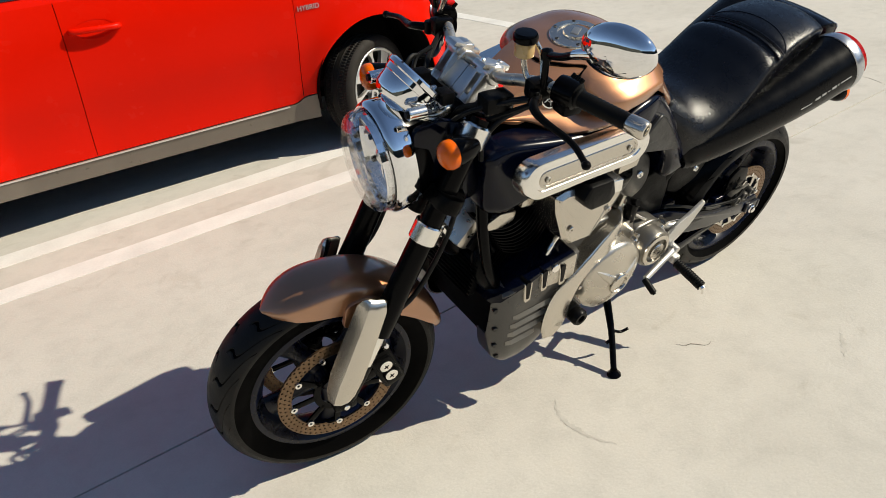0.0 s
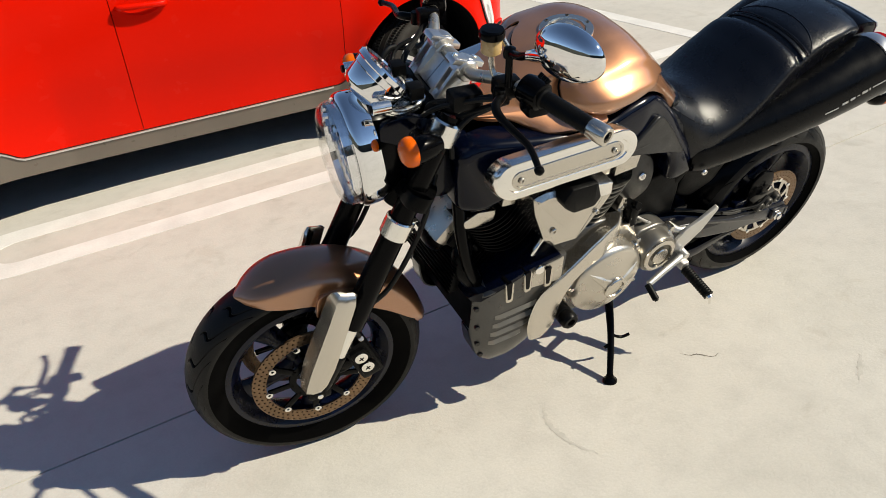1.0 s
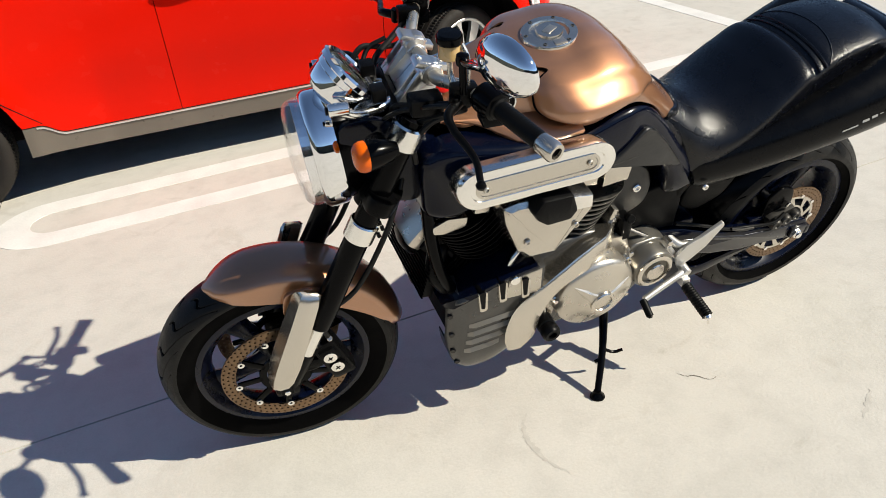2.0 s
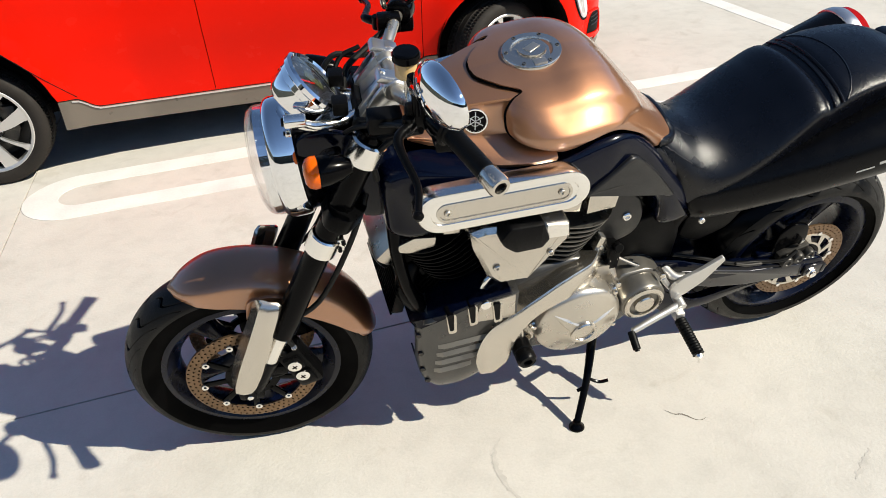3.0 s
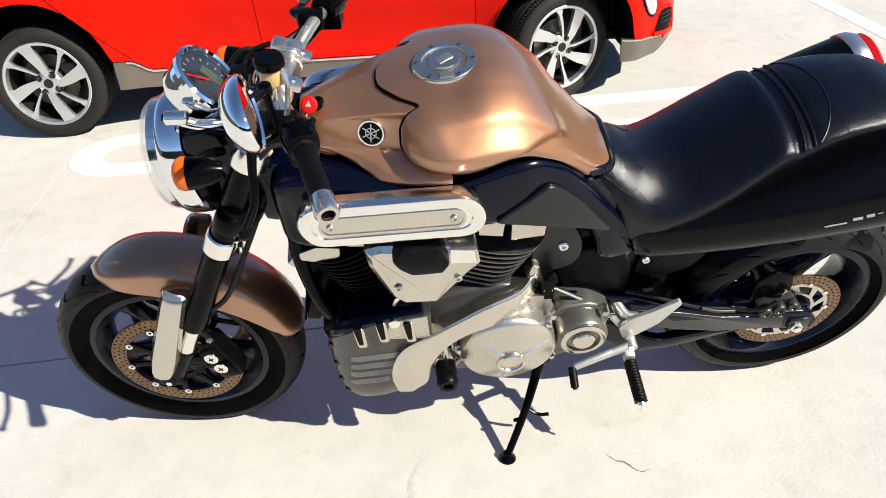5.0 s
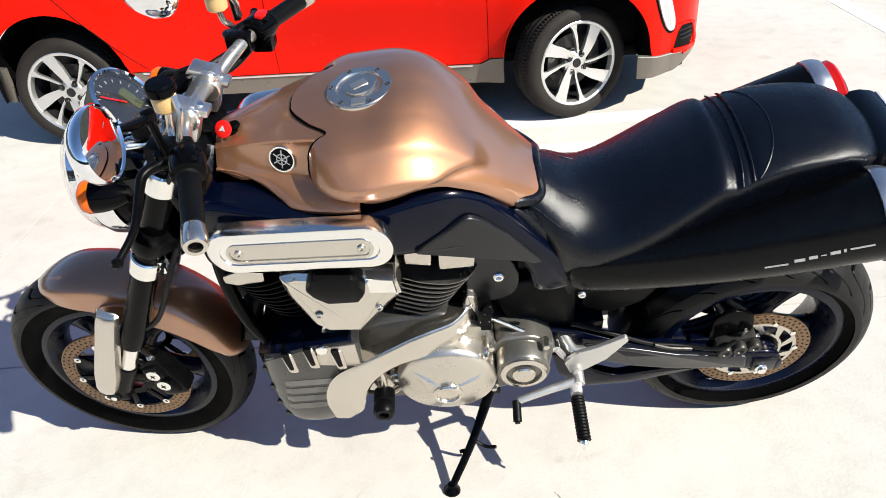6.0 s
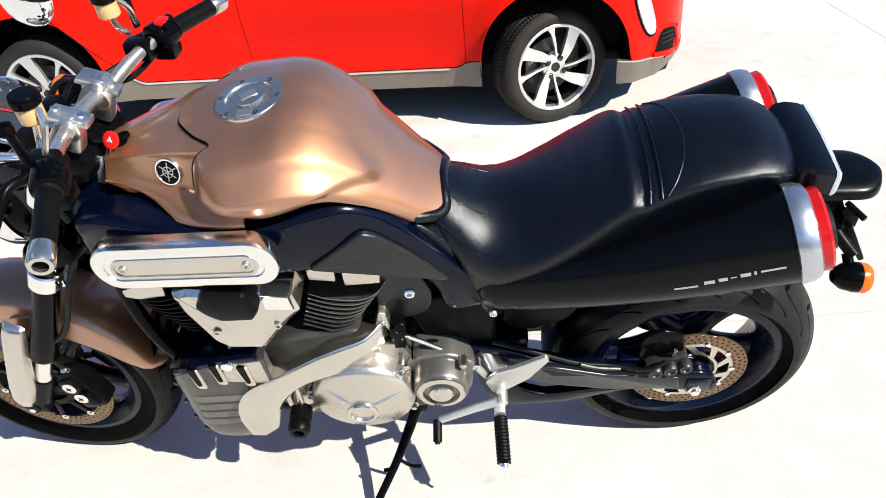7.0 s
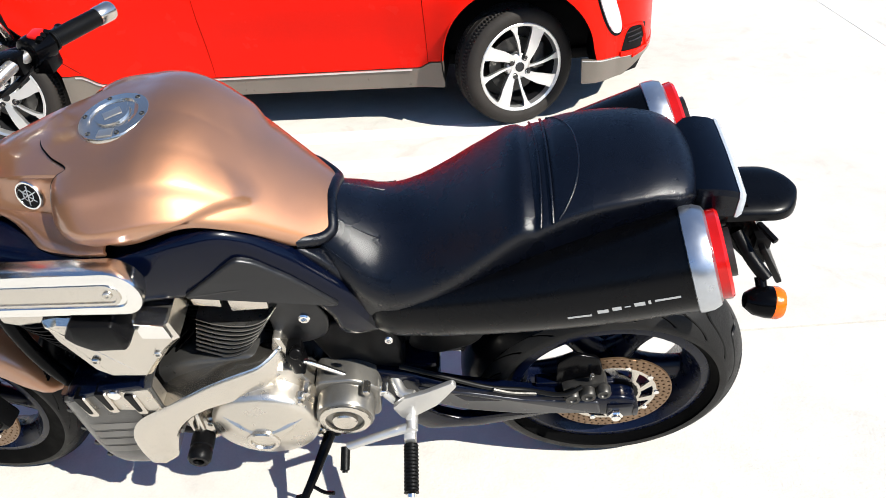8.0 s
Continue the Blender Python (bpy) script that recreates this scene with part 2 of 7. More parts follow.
def rounded(poly, r, k=4):
    """Polygon with its corners rounded off."""
    out = []
    n = len(poly)
    for i in range(n):
        a, b, c = Vector(poly[i - 1]), Vector(poly[i]), Vector(poly[(i + 1) % n])
        d1, d2 = (a - b), (c - b)
        q = min(r, d1.length * 0.45, d2.length * 0.45)
        s, e = b + d1.normalized() * q, b + d2.normalized() * q
        for j in range(k + 1):
            t = j / k
            out.append(((1 - t) ** 2) * s + 2 * t * (1 - t) * b + t * t * e)
    return out


def plate(poly, inner, outer, bev=0.006, seg=3, r=0.0):
    """Slab of outline poly in (x, z), from y = inner to y = outer; outer may be a function of x and z."""
    if r:
        poly = rounded(poly, r)
    f = outer if callable(outer) else (lambda x, z: outer)
    g = inner if callable(inner) else (lambda x, z: inner)
    bm = bmesh.new()
    a = [bm.verts.new((p[0], g(p[0], p[1]), p[1])) for p in poly]
    b = [bm.verts.new((p[0], f(p[0], p[1]), p[1])) for p in poly]
    n = len(poly)
    bm.faces.new(a)
    top = bm.faces.new(b[::-1])
    for i in range(n):
        bm.faces.new((a[i], b[i], b[(i + 1) % n], a[(i + 1) % n]))
    bmesh.ops.recalc_face_normals(bm, faces=bm.faces)
    if bev:
        bmesh.ops.bevel(bm, geom=top.edges[:], offset=bev, segments=seg, profile=0.5, affect="EDGES")
    bmesh.ops.triangulate(bm, faces=[q for q in bm.faces if len(q.verts) > 4])
    return bm


def curve(xs, ys):
    """Smooth function through the given stations."""
    xs, ys = np.array(xs, float), np.array(ys, float)
    d = np.gradient(ys, xs)

    def f(x):
        x = min(max(x, xs[0]), xs[-1])
        i = int(min(max(np.searchsorted(xs, x) - 1, 0), len(xs) - 2))
        h = xs[i + 1] - xs[i]
        t = (x - xs[i]) / h
        return float((2 * t ** 3 - 3 * t * t + 1) * ys[i] + (t ** 3 - 2 * t * t + t) * h * d[i] + (3 * t * t - 2 * t ** 3) * ys[i + 1] + (t ** 3 - t * t) * h * d[i + 1])
    return f


def bolt(c, r=0.008, side=-1, h=0.004, m=None):
    """Button-head bolt with a hexagon socket, facing sideways."""
    y = side
    base = aim(c, Vector(c) + Vector((0, y, 0)))
    head = lathe([(r, 0), (r, h * 0.5), (r * 0.8, h), (r * 0.5, h)], 16, base, caps=False)
    sock = lathe([(r * 0.5, h), (r * 0.48, h * 0.2), (0.0005, h * 0.2)], 6, base, caps=False)
    return cat(head, sock)


# ---- ground ----
def build_ground():
    slope = 0.047
    jy, jx = 0.388, -0.95
    far = [-900, -300, -80, -25, -8, -4]
    xs = far + [-2.5, jx - 0.0035, jx - 0.0025, jx + 0.0025, jx + 0.0035, 0.2, 1.5, 3, 5, 8, 25, 80, 300, 900]
    ys = far + [-2, -1, jy - 0.004, jy - 0.003, jy + 0.003, jy + 0.004, 1.5, 3, 5, 8, 25, 80, 300, 900]
    low = {jx - 0.0025, jx + 0.0025}
    lowy = {jy - 0.003, jy + 0.003}
    bm = bmesh.new()
    grid = [[bm.verts.new((x, y + slope * max(min(x, 8), -8), -0.008 if (x in low or y in lowy) else 0.0)) for y in ys] for x in xs]
    for i in range(len(xs) - 1):
        for j in range(len(ys) - 1):
            bm.faces.new((grid[i][j], grid[i + 1][j], grid[i + 1][j + 1], grid[i][j + 1]))
    g = part("ground", bm, CONCRETE, None, angle=20)
    g.data.polygons.foreach_set("use_smooth", [False] * len(g.data.polygons))
    g.data.materials.append(JOINT)
    for p in g.data.polygons:
        if p.center.z < -0.0055:
            p.material_index = 1
    tagged(g, "pale sunlit concrete paving with thin dark joints", "ground", kind="structure")


build_ground()


def build_unseen_walls():
    """Plain unseen walls with a top ledge, added on all four sides to darken reflections."""
    d, h, t = 17.0, 3.6, 0.25
    for name, cx, cy, lx, ly in (("wall_north", 1, d, 2 * d + t, t), ("wall_south", 1, -d, 2 * d + t, t), ("wall_east", 1 + d, 0, t, 2 * d - t), ("wall_west", 1 - d, 0, t, 2 * d - t)):
        w = part(name, box((cx, cy, h / 2 - 0.02), (lx, ly, h), 0.01), UNSEEN_WALL, None)
        tagged(w, "unseen dark wall added to darken reflections and hide the pale horizon", "wall", kind="structure")
        part("coping", box((cx, cy, h + 0.02), (lx + 0.06, ly + 0.06, 0.08), 0.01), UNSEEN_WALL, w)


build_unseen_walls()


def strip(poly, name, z=0.0018):
    bm = bmesh.new()
    vs = [bm.verts.new((x, y, z)) for x, y in poly]
    f = bm.faces.new(vs)
    r = bmesh.ops.extrude_face_region(bm, geom=[f])
    bmesh.ops.translate(bm, vec=(0, 0, -z + 0.0002), verts=[v for v in r["geom"] if isinstance(v, bmesh.types.BMVert)])
    ob = part(name, bm, PAINTLINE, None, angle=20)
    return tagged(ob, "worn white painted parking bay line on concrete", "road marking", kind="structure")


def build_lines():
    # hairpin: two stripes joined by a round end, and the bar across their far end
    y0, y1, w = 1.70, 2.19, 0.135
    cy, ro = (y0 + y1) / 2, (y1 - y0) / 2
    tilt = 0.015
    cx = -0.95 + ro
    def pt(x, y):
        return (x, y + tilt * (x - 0.0))
    ri = ro - w
    outer = [pt(cx + ro * math.cos(a), cy + ro * math.sin(a)) for a in np.linspace(math.pi / 2, 1.5 * math.pi, 18)]
    inner = [pt(cx + 0.02 + ri * math.cos(a), cy + ri * math.sin(a)) for a in np.linspace(1.5 * math.pi, math.pi / 2, 18)]
    poly = [pt(3.5, y1)] + outer + [pt(3.5, y0)] + [pt(3.5, y0 + w)] + inner + [pt(3.5, y1 - w)]
    strip(poly, "parking_line")
    strip([(3.50, 1.6), (3.63, 1.6), (3.68, 9.5), (3.55, 9.5)], "parking_line")


build_lines()


def ground_streak(name, pts, width, mat, label):
    """Thin uneven streak lying on the paving."""
    rnd = random.Random(4)
    path = spline([(x, y, 0.0) for x, y in pts], 8)
    bm = bmesh.new()
    rows = []
    for i, p in enumerate(path):
        d = (path[min(i + 1, len(path) - 1)] - path[max(i - 1, 0)]).normalized()
        s = Vector((-d.y, d.x, 0))
        w = width * (0.4 + 0.9 * rnd.random()) * (0.25 + math.sin(math.pi * (i + 0.5) / len(path)))
        j = s * rnd.uniform(-0.6, 0.6) * width
        rows.append((bm.verts.new(p + s * w + j + Vector((0, 0, 0.0006))), bm.verts.new(p - s * w + j + Vector((0, 0, 0.0006)))))
    for a, b in zip(rows, rows[1:]):
        bm.faces.new((a[0], b[0], b[1], a[1]))
    tagged(part(name, bm, mat, None), label, "crack" if "crack" in name else "stain", kind="structure")


STAIN = material("faint_grey_stain", (0.452, 0.432, 0.392), 0.85, vary=0.10, scale=30, bump=0.2, bump_scale=150)
CRACK = material("dark_crack", (0.16, 0.145, 0.12), 0.9, vary=0.3, scale=40)
ground_streak("ground_crack", [(1.035, -0.238), (1.052, -0.262), (1.070, -0.268), (1.098, -0.302), (1.125, -0.300)], 0.0016, CRACK, "fine hairline crack in the concrete paving")
ground_streak("ground_stain", [(0.590, -0.19), (0.555, -0.235), (0.545, -0.30), (0.555, -0.37), (0.585, -0.43)], 0.006, STAIN, "faint curved tyre scuff on concrete")
ground_streak("ground_stain", [(1.33, -0.60), (1.38, -0.57), (1.43, -0.53)], 0.006, STAIN, "faint grey scuff on concrete")
ground_streak("ground_crack", [(3.752, 0.813), (3.779, 0.755), (3.754, 0.677), (3.715, 0.604)], 0.0016, CRACK, "fine hairline crack in the concrete paving")


# ---- the motorcycle: local x to its tail, y to its right, z up its own middle plane ----
motorcycle = new("motorcycle")
motorcycle.matrix_world = Matrix.Translation((0, 0.097, 0.0)) @ pose(0, 0, 0, 0, 0, 0.5) @ pose(0, 0, 0, 16.9, 0, 0)
tagged(motorcycle, "bronze and dark blue naked motorcycle leaning on its side stand", "motorcycle")
BIKE = motorcycle
FA, RA = Vector((0.013, 0, 0.301)), Vector((1.524, 0, 0.305))     # axles
AXIS = Vector((math.sin(radians(25)), 0, math.cos(radians(25))))  # steering axis
HEAD = Vector((0.265, 0, 0.743))
STEER = Matrix.Translation(HEAD) @ Matrix.Rotation(radians(-7), 4, AXIS) @ Matrix.Translation(-HEAD)
SIDE = Matrix.Rotation(radians(90), 4, "X")                       # local z of a turned shape to -y


def fpart(name, bm, mat, parent=None, label="", angle=38):
    """A part that steers with the fork."""
    return part(name, moved(bm, STEER), mat, parent or BIKE, label, angle)


def tyre(R, width, rim_r, grooves, twist, n=600):
    """Tyre with a round crown and cut tread grooves, turned round y."""
    m = 60
    half = width / 2
    sec = []
    for i in range(m + 1):
        s = -1 + 2 * i / m                      # across the crown
        a = s * 1.25
        sec.append((half * math.sin(a) / math.sin(1.25), R - half * 0.82 * (1 - math.cos(a)), s))
    side = [(half * 0.99, R - half * 0.70), (half * 0.93, R - (R - rim_r) * 0.78), (half * 0.80, rim_r + 0.004), (half * 0.74, rim_r - 0.006)]
    prof = [(-y, r, 9) for y, r in side[::-1]] + sec + [(y, r, 9) for y, r in side]
    rings = []
    def lag(s):
        """How far a groove trails behind the centre line at s, in turns."""
        q = min(1.0, abs(s))
        return twist * q ** 1.4 + 0.012 * math.sin(q * 9) + (0.5 / grooves * min(1.0, q / 0.1) if s > 0 else 0)
    for k in range(n):
        ph = k * grooves / n % 1
        ph = min(ph, 1 - ph)
        ring = []
        for y, r, s in prof:
            end = s if s != 9 else (1 if y > 0 else -1)
            d = 0.0
            if 0.10 < abs(end) < 0.93 and s != 9:
                d = 0.0045 * max(0.0, min(1.0, (0.060 - ph) / 0.018)) * min(1.0, (abs(end) - 0.10) / 0.05, (0.93 - abs(end)) / 0.05)
            a = 2 * math.pi * (k / n - lag(end))
            ring.append(Vector(((r - d) * math.cos(a), y, (r - d) * math.sin(a))))
        rings.append(ring)
    rings.append(rings[0])
    bm = loft(rings, closed=False, caps=False)
    bmesh.ops.remove_doubles(bm, verts=bm.verts, dist=1e-6)
    ys, rs = [p[0] for p in sec], [p[1] for p in sec]
    for f in bm.faces:
        q = f.calc_center_median()
        if abs(q.y) < half * 0.97 and math.hypot(q.x, q.z) < float(np.interp(q.y, ys, rs)) - 0.0022:
            f.material_index = 1                # second, darker material: the shade down in the grooves, put into the colour
    return bm


def drilled_ring(r0, r1, thick, rows, count, hole):
    """Brake rotor ring with drilled holes, axis y."""
    bm = bmesh.new()
    dr = (r1 - r0) / rows
    k = 12
    for y in (-thick / 2, thick / 2):
        for j in range(rows):
            for i in range(count):
                off = 0.5 if j % 2 else 0.0
                a0, a1 = 2 * math.pi * (i + off) / count, 2 * math.pi * (i + off + 1) / count
                ra, rb = r0 + j * dr, r0 + (j + 1) * dr
                border = [(a0, ra), ((a0 * 2 + a1) / 3, ra), ((a0 + 2 * a1) / 3, ra), (a1, ra), (a1, (2 * ra + rb) / 3), (a1, (ra + 2 * rb) / 3),
                          (a1, rb), ((a0 + 2 * a1) / 3, rb), ((a0 * 2 + a1) / 3, rb), (a0, rb), (a0, (ra + 2 * rb) / 3), (a0, (2 * ra + rb) / 3)]
                am, rm = (a0 + a1) / 2, (ra + rb) / 2
                vo, vi, vd = [], [], []
                for a, r in border:
                    p = Vector((r * math.cos(a), y, r * math.sin(a)))
                    c = Vector((rm * math.cos(am), y, rm * math.sin(am)))
                    vo.append(bm.verts.new(p))
                    q = c + (p - c).normalized() * hole
                    vi.append(bm.verts.new(q))
                    vd.append(bm.verts.new((q.x, y * 0.1, q.z)))
                for q in range(k):
                    bm.faces.new((vo[q], vo[(q + 1) % k], vi[(q + 1) % k], vi[q]))
                    bm.faces.new((vi[q], vi[(q + 1) % k], vd[(q + 1) % k], vd[q]))
    for r in (r0, r1):
        m = 120
        v = [[bm.verts.new((r * math.cos(2 * math.pi * i / m), y, r * math.sin(2 * math.pi * i / m))) for i in range(m)] for y in (-thick / 2, thick / 2)]
        for i in range(m):
            bm.faces.new((v[0][i], v[0][(i + 1) % m], v[1][(i + 1) % m], v[1][i]))
    bmesh.ops.remove_doubles(bm, verts=bm.verts, dist=2e-5)
    return bm


def rim(r, half, spokes, hub_r, hub_half, lean=0.0, spoke_w=0.045):
    """Cast rim with hub and tapered spokes, axis y."""
    prof = [(r - 0.006, -half), (r + 0.004, -half + 0.004), (r - 0.012, -half + 0.014), (r - 0.028, -half * 0.45), (r - 0.032, 0), (r - 0.028, half * 0.45),
            (r - 0.012, half - 0.014), (r + 0.004, half - 0.004), (r - 0.006, half)]
    inner = [(r - 0.016, half), (r - 0.026, half - 0.012), (r - 0.042, half * 0.4), (r - 0.045, 0), (r - 0.042, -half * 0.4), (r - 0.026, -half + 0.012), (r - 0.016, -half)]
    ringp = prof + inner
    n = 72
    rings = [[Vector((q * math.cos(a), y, q * math.sin(a))) for q, y in ringp] for a in np.linspace(0, 2 * math.pi, n + 1)]
    bm = loft(rings, caps=False)
    bmesh.ops.remove_doubles(bm, verts=bm.verts, dist=1e-6)
    hub = moved(lathe([(hub_r * 0.6, -hub_half), (hub_r * 0.8, -hub_half + 0.003), (hub_r, -hub_half * 0.4), (hub_r, hub_half * 0.4), (hub_r * 0.8, hub_half - 0.003), (hub_r * 0.6, hub_half)], 36), SIDE)
    arms = []
    for i in range(spokes):
        secs = []
        for t in np.linspace(0, 1, 7):
            q = hub_r * 0.8 + t * (r - 0.035 - hub_r * 0.8)
            w = spoke_w * (1.05 - 0.45 * math.sin(math.pi * t) + 0.15 * t)
            d = hub_half * 0.5 * (1 - t) + half * 0.42 * t
            secs.append([Vector((q, 0.5 * d * math.cos(b) * 1.6, 0.5 * w * math.sin(b) * 1.4 + lean * t * t)) for b in np.linspace(0, 2 * math.pi, 12, endpoint=False)])
        sp = loft(secs)
        arms.append(moved(sp, Matrix.Rotation(2 * math.pi * i / spokes + 0.3, 4, "Y")))
    return bm, hub, arms


def carrier(r_in, r_out, arms, y):
    """Floating rotor carrier: hub ring with arms to the buttons."""
    bms = [moved(lathe([(r_in, y - 0.003), (r_in + 0.018, y - 0.003), (r_in + 0.018, y + 0.003), (r_in, y + 0.003), (r_in, y - 0.003)], 40, caps=False), SIDE)]
    for i in range(arms):
        a = 2 * math.pi * i / arms
        bms.append(moved(box(((r_in + r_out) / 2 + 0.008, -y, 0), (r_out - r_in, 0.006, 0.016), 0.002), Matrix.Rotation(a, 4, "Y") @ Matrix.Rotation(0.25, 4, "Y")))
    return bms


def slotted_ring(r0, r1, thick, slots):
    """Flat carrier: two hoops joined by slanting webs, so that curved slots stay open between them."""
    bm = bmesh.new()
    n = slots * 12
    radii = [r0, r0 + 0.008, r1 - 0.008, r1]

    def at(i, k, y):
        a = 2 * math.pi * (i / n) + (0.35 * (radii[k] - r0) / (r1 - r0))
        return bm.verts.new((radii[k] * math.cos(a), y, radii[k] * math.sin(a)))
    grid = {(i, k, y): at(i, k, y * thick / 2) for i in range(n) for k in range(4) for y in (-1, 1)}
    solid = [(i, k) for i in range(n) for k in range(3) if k != 1 or i % 12 < 4]
    for i, k in solid:
        j = (i + 1) % n
        for y in (-1, 1):
            bm.faces.new([grid[q] for q in ((i, k, y), (j, k, y), (j, k + 1, y), (i, k + 1, y))])
        for (a, b), near in ((((i, k), (j, k)), (i, k - 1)), (((i, k + 1), (j, k + 1)), (i, k + 1)), (((i, k), (i, k + 1)), ((i - 1) % n, k)), (((j, k), (j, k + 1)), (j, k))):
            if near not in solid:
                bm.faces.new([grid[(*a, -1)], grid[(*b, -1)], grid[(*b, 1)], grid[(*a, 1)]])
    return bm


def build_front_wheel():
    c = Matrix.Translation(FA)
    hoop, hub, arms = rim(0.217, 0.048, 5, 0.042, 0.052, 0.0, 0.05)
    wheel = fpart("front_wheel", moved(hoop, c), RIMBLUE, label="dark blue cast front wheel rim")
    fpart("wheel_hub", moved(hub, c), RIMBLUE, wheel)
    each("wheel_spoke", [moved(a, c) for a in arms], RIMBLUE, wheel, make=fpart)
    # MATTE in the tyre's second slot paints the shade of its grooves
    fpart("tyre", moved(tyre(0.300, 0.122, 0.217, 22, 0.085, 880), c), RUBBER, wheel, "black road tyre with cut tread grooves").data.materials.append(MATTE)
    for side in (-1, 1):
        fpart("brake_disc", moved(drilled_ring(0.122, 0.157, 0.005, 3, 60, 0.0028), c @ Matrix.Translation((0, side * 0.070, 0))), DISC, wheel, "bronze coloured drilled brake disc")
        each("disc_carrier", [moved(b, c @ Matrix.Translation((0, side * 0.071, 0))) for b in carrier(0.048, 0.112, 9, 0.0)], BLACK, wheel, "black disc carrier", fpart)
        buttons = [moved(lathe([(0.0035, 0), (0.0035, 0.004), (0.0085, 0.005), (0.0095, 0.002), (0.0095, 0)], 14), Matrix.Rotation(2 * math.pi * (i + 0.3) / 9, 4, "Y") @ Matrix.Translation((0.119, 0, 0)) @ Matrix.Rotation(radians(90 if side < 0 else -90), 4, "X")) for i in range(9)]
        each("disc_button", [moved(b, c @ Matrix.Translation((0, side * 0.072, 0))) for b in buttons], POLISHED, wheel, "bright disc rivet", fpart)


def fork_x(z):
    return 0.225 + (z - 0.743) * math.tan(radians(25))


def build_fork():
    for s in (-1, 1):
        y = s * 0.108
        def P(z, dx=0.0, dy=0.0):
            return Vector((fork_x(z) + dx, y + s * dy, z))
        leg = fpart("fork_leg", cat(tube([P(1.0), P(0.78), P(0.72), P(0.60), P(0.53), P(0.488)], [0.026, 0.0265, 0.0275, 0.0285, 0.0305, 0.030], 28, 5)), BLACK, label="black upper fork tube")
        fpart("fork_slider", rod(P(0.49), P(0.385), 0.0215, 24), POLISHED, leg, "bright fork slider")
        fpart("axle_clamp", cat(rod(P(0.405), P(0.305, -0.005), 0.025, 20, 0.004), box(P(0.305, -0.012), (0.06, 0.044, 0.05), 0.01), rod(P(0.301, -0.012, 0.018), P(0.301, -0.012, 0.027), 0.016, 20), moved(box((0, 0, 0), (0.055, 0.014, 0.03), 0.005), Matrix.Translation(P(0.345, 0.035, -0.01)))), SATIN, leg, "black cast axle clamp")
        fpart("axle_end", rod(P(0.301, -0.012, 0.024), P(0.301, -0.012, 0.032), 0.008, 6), POLISHED, leg)
        # guard: a folded brushed shield before the slider
        secs = []
        for z, w, d in ((0.612, 0.020, 0.004), (0.606, 0.027, 0.012), (0.588, 0.029, 0.022), (0.54, 0.030, 0.024), (0.44, 0.034, 0.025), (0.40, 0.035, 0.024), (0.350, 0.031, 0.020), (0.324, 0.023, 0.012)):
            q = Vector((0.026 + (z - 0.42) * 0.36, y + s * 0.018, z))
            secs.append([q + Vector(v) for v in ((-w, -s * d, 0.0), (-w * 0.7, s * d * 0.6, -0.004), (0, s * d, -0.008), (w * 0.8, s * d * 0.9, -0.010), (w, s * d * 0.2, -0.012), (w * 0.8, -s * d * 0.3, -0.010), (0, -s * 0.2 * d, -0.006), (-w * 0.7, -s * d, 0))])
        g = loft(secs)
        bmesh.ops.bevel(g, geom=[e for e in g.edges if e.calc_face_angle(0) > 0.5], offset=0.002, segments=2, profile=0.6, affect="EDGES")
        fpart("fork_guard", g, BRUSHED, leg, "brushed aluminium fork guard", 30)
        fpart("clamp_ring", cat(rod(P(0.765), P(0.722), 0.0335, 30, 0.003), box(P(0.742, 0.036, 0.006), (0.016, 0.02, 0.032), 0.004)), POLISHED, leg, "bright clamp ring")
        each("clamp_screw", [*[rod(P(0.742 + d, 0.038, 0.010), P(0.742 + d, 0.038, 0.022), 0.0045, 10) for d in (0.009, -0.009)]], SATIN, leg, make=fpart)
        fpart("fork_cap", cat(rod(P(0.940), P(0.988), 0.035, 30, 0.004), rod(P(0.986), P(0.996), 0.020, 6)), POLISHED, leg, "polished fork cap")
    # triple clamps
    for z, t, col in ((0.972, 0.03, SATIN), (0.80, 0.038, SATIN)):
        c = Vector((fork_x(z) + 0.018, 0, z))
        poly = rounded([(-0.100, -0.045), (0.100, -0.045), (0.112, 0.0), (0.08, 0.045), (-0.08, 0.045), (-0.112, 0.0)], 0.03) if z > 0.9 else rounded([(-0.155, -0.045), (0.155, -0.045), (0.165, 0.0), (0.10, 0.045), (-0.10, 0.045), (-0.165, 0.0)], 0.03)
        bm = bmesh.new()
        f = bm.faces.new([bm.verts.new((p.y, p.x, 0)) for p in poly])
        r = bmesh.ops.extrude_face_region(bm, geom=[f])
        bmesh.ops.translate(bm, vec=(0, 0, t), verts=[v for v in r["geom"] if isinstance(v, bmesh.types.BMVert)])
        bmesh.ops.recalc_face_normals(bm, faces=bm.faces)
        bmesh.ops.bevel(bm, geom=[e for e in bm.edges if e.calc_face_angle(0) > 1], offset=0.006, segments=2, profile=0.6, affect="EDGES")
        bmesh.ops.triangulate(bm, faces=[q for q in bm.faces if len(q.verts) > 4])
        fpart("triple_clamp", moved(bm, Matrix.Translation(c) @ Matrix.Rotation(radians(25), 4, "Y")), col, label="forged fork yoke")
    fpart("steering_stem", rod(HEAD - AXIS * 0.02, HEAD + AXIS * 0.25, 0.03, 24), SATIN)
    fpart("stem_nut", rod(HEAD + AXIS * 0.255, HEAD + AXIS * 0.284, 0.017, 6, 0.002), SATIN, label="black steering stem nut")


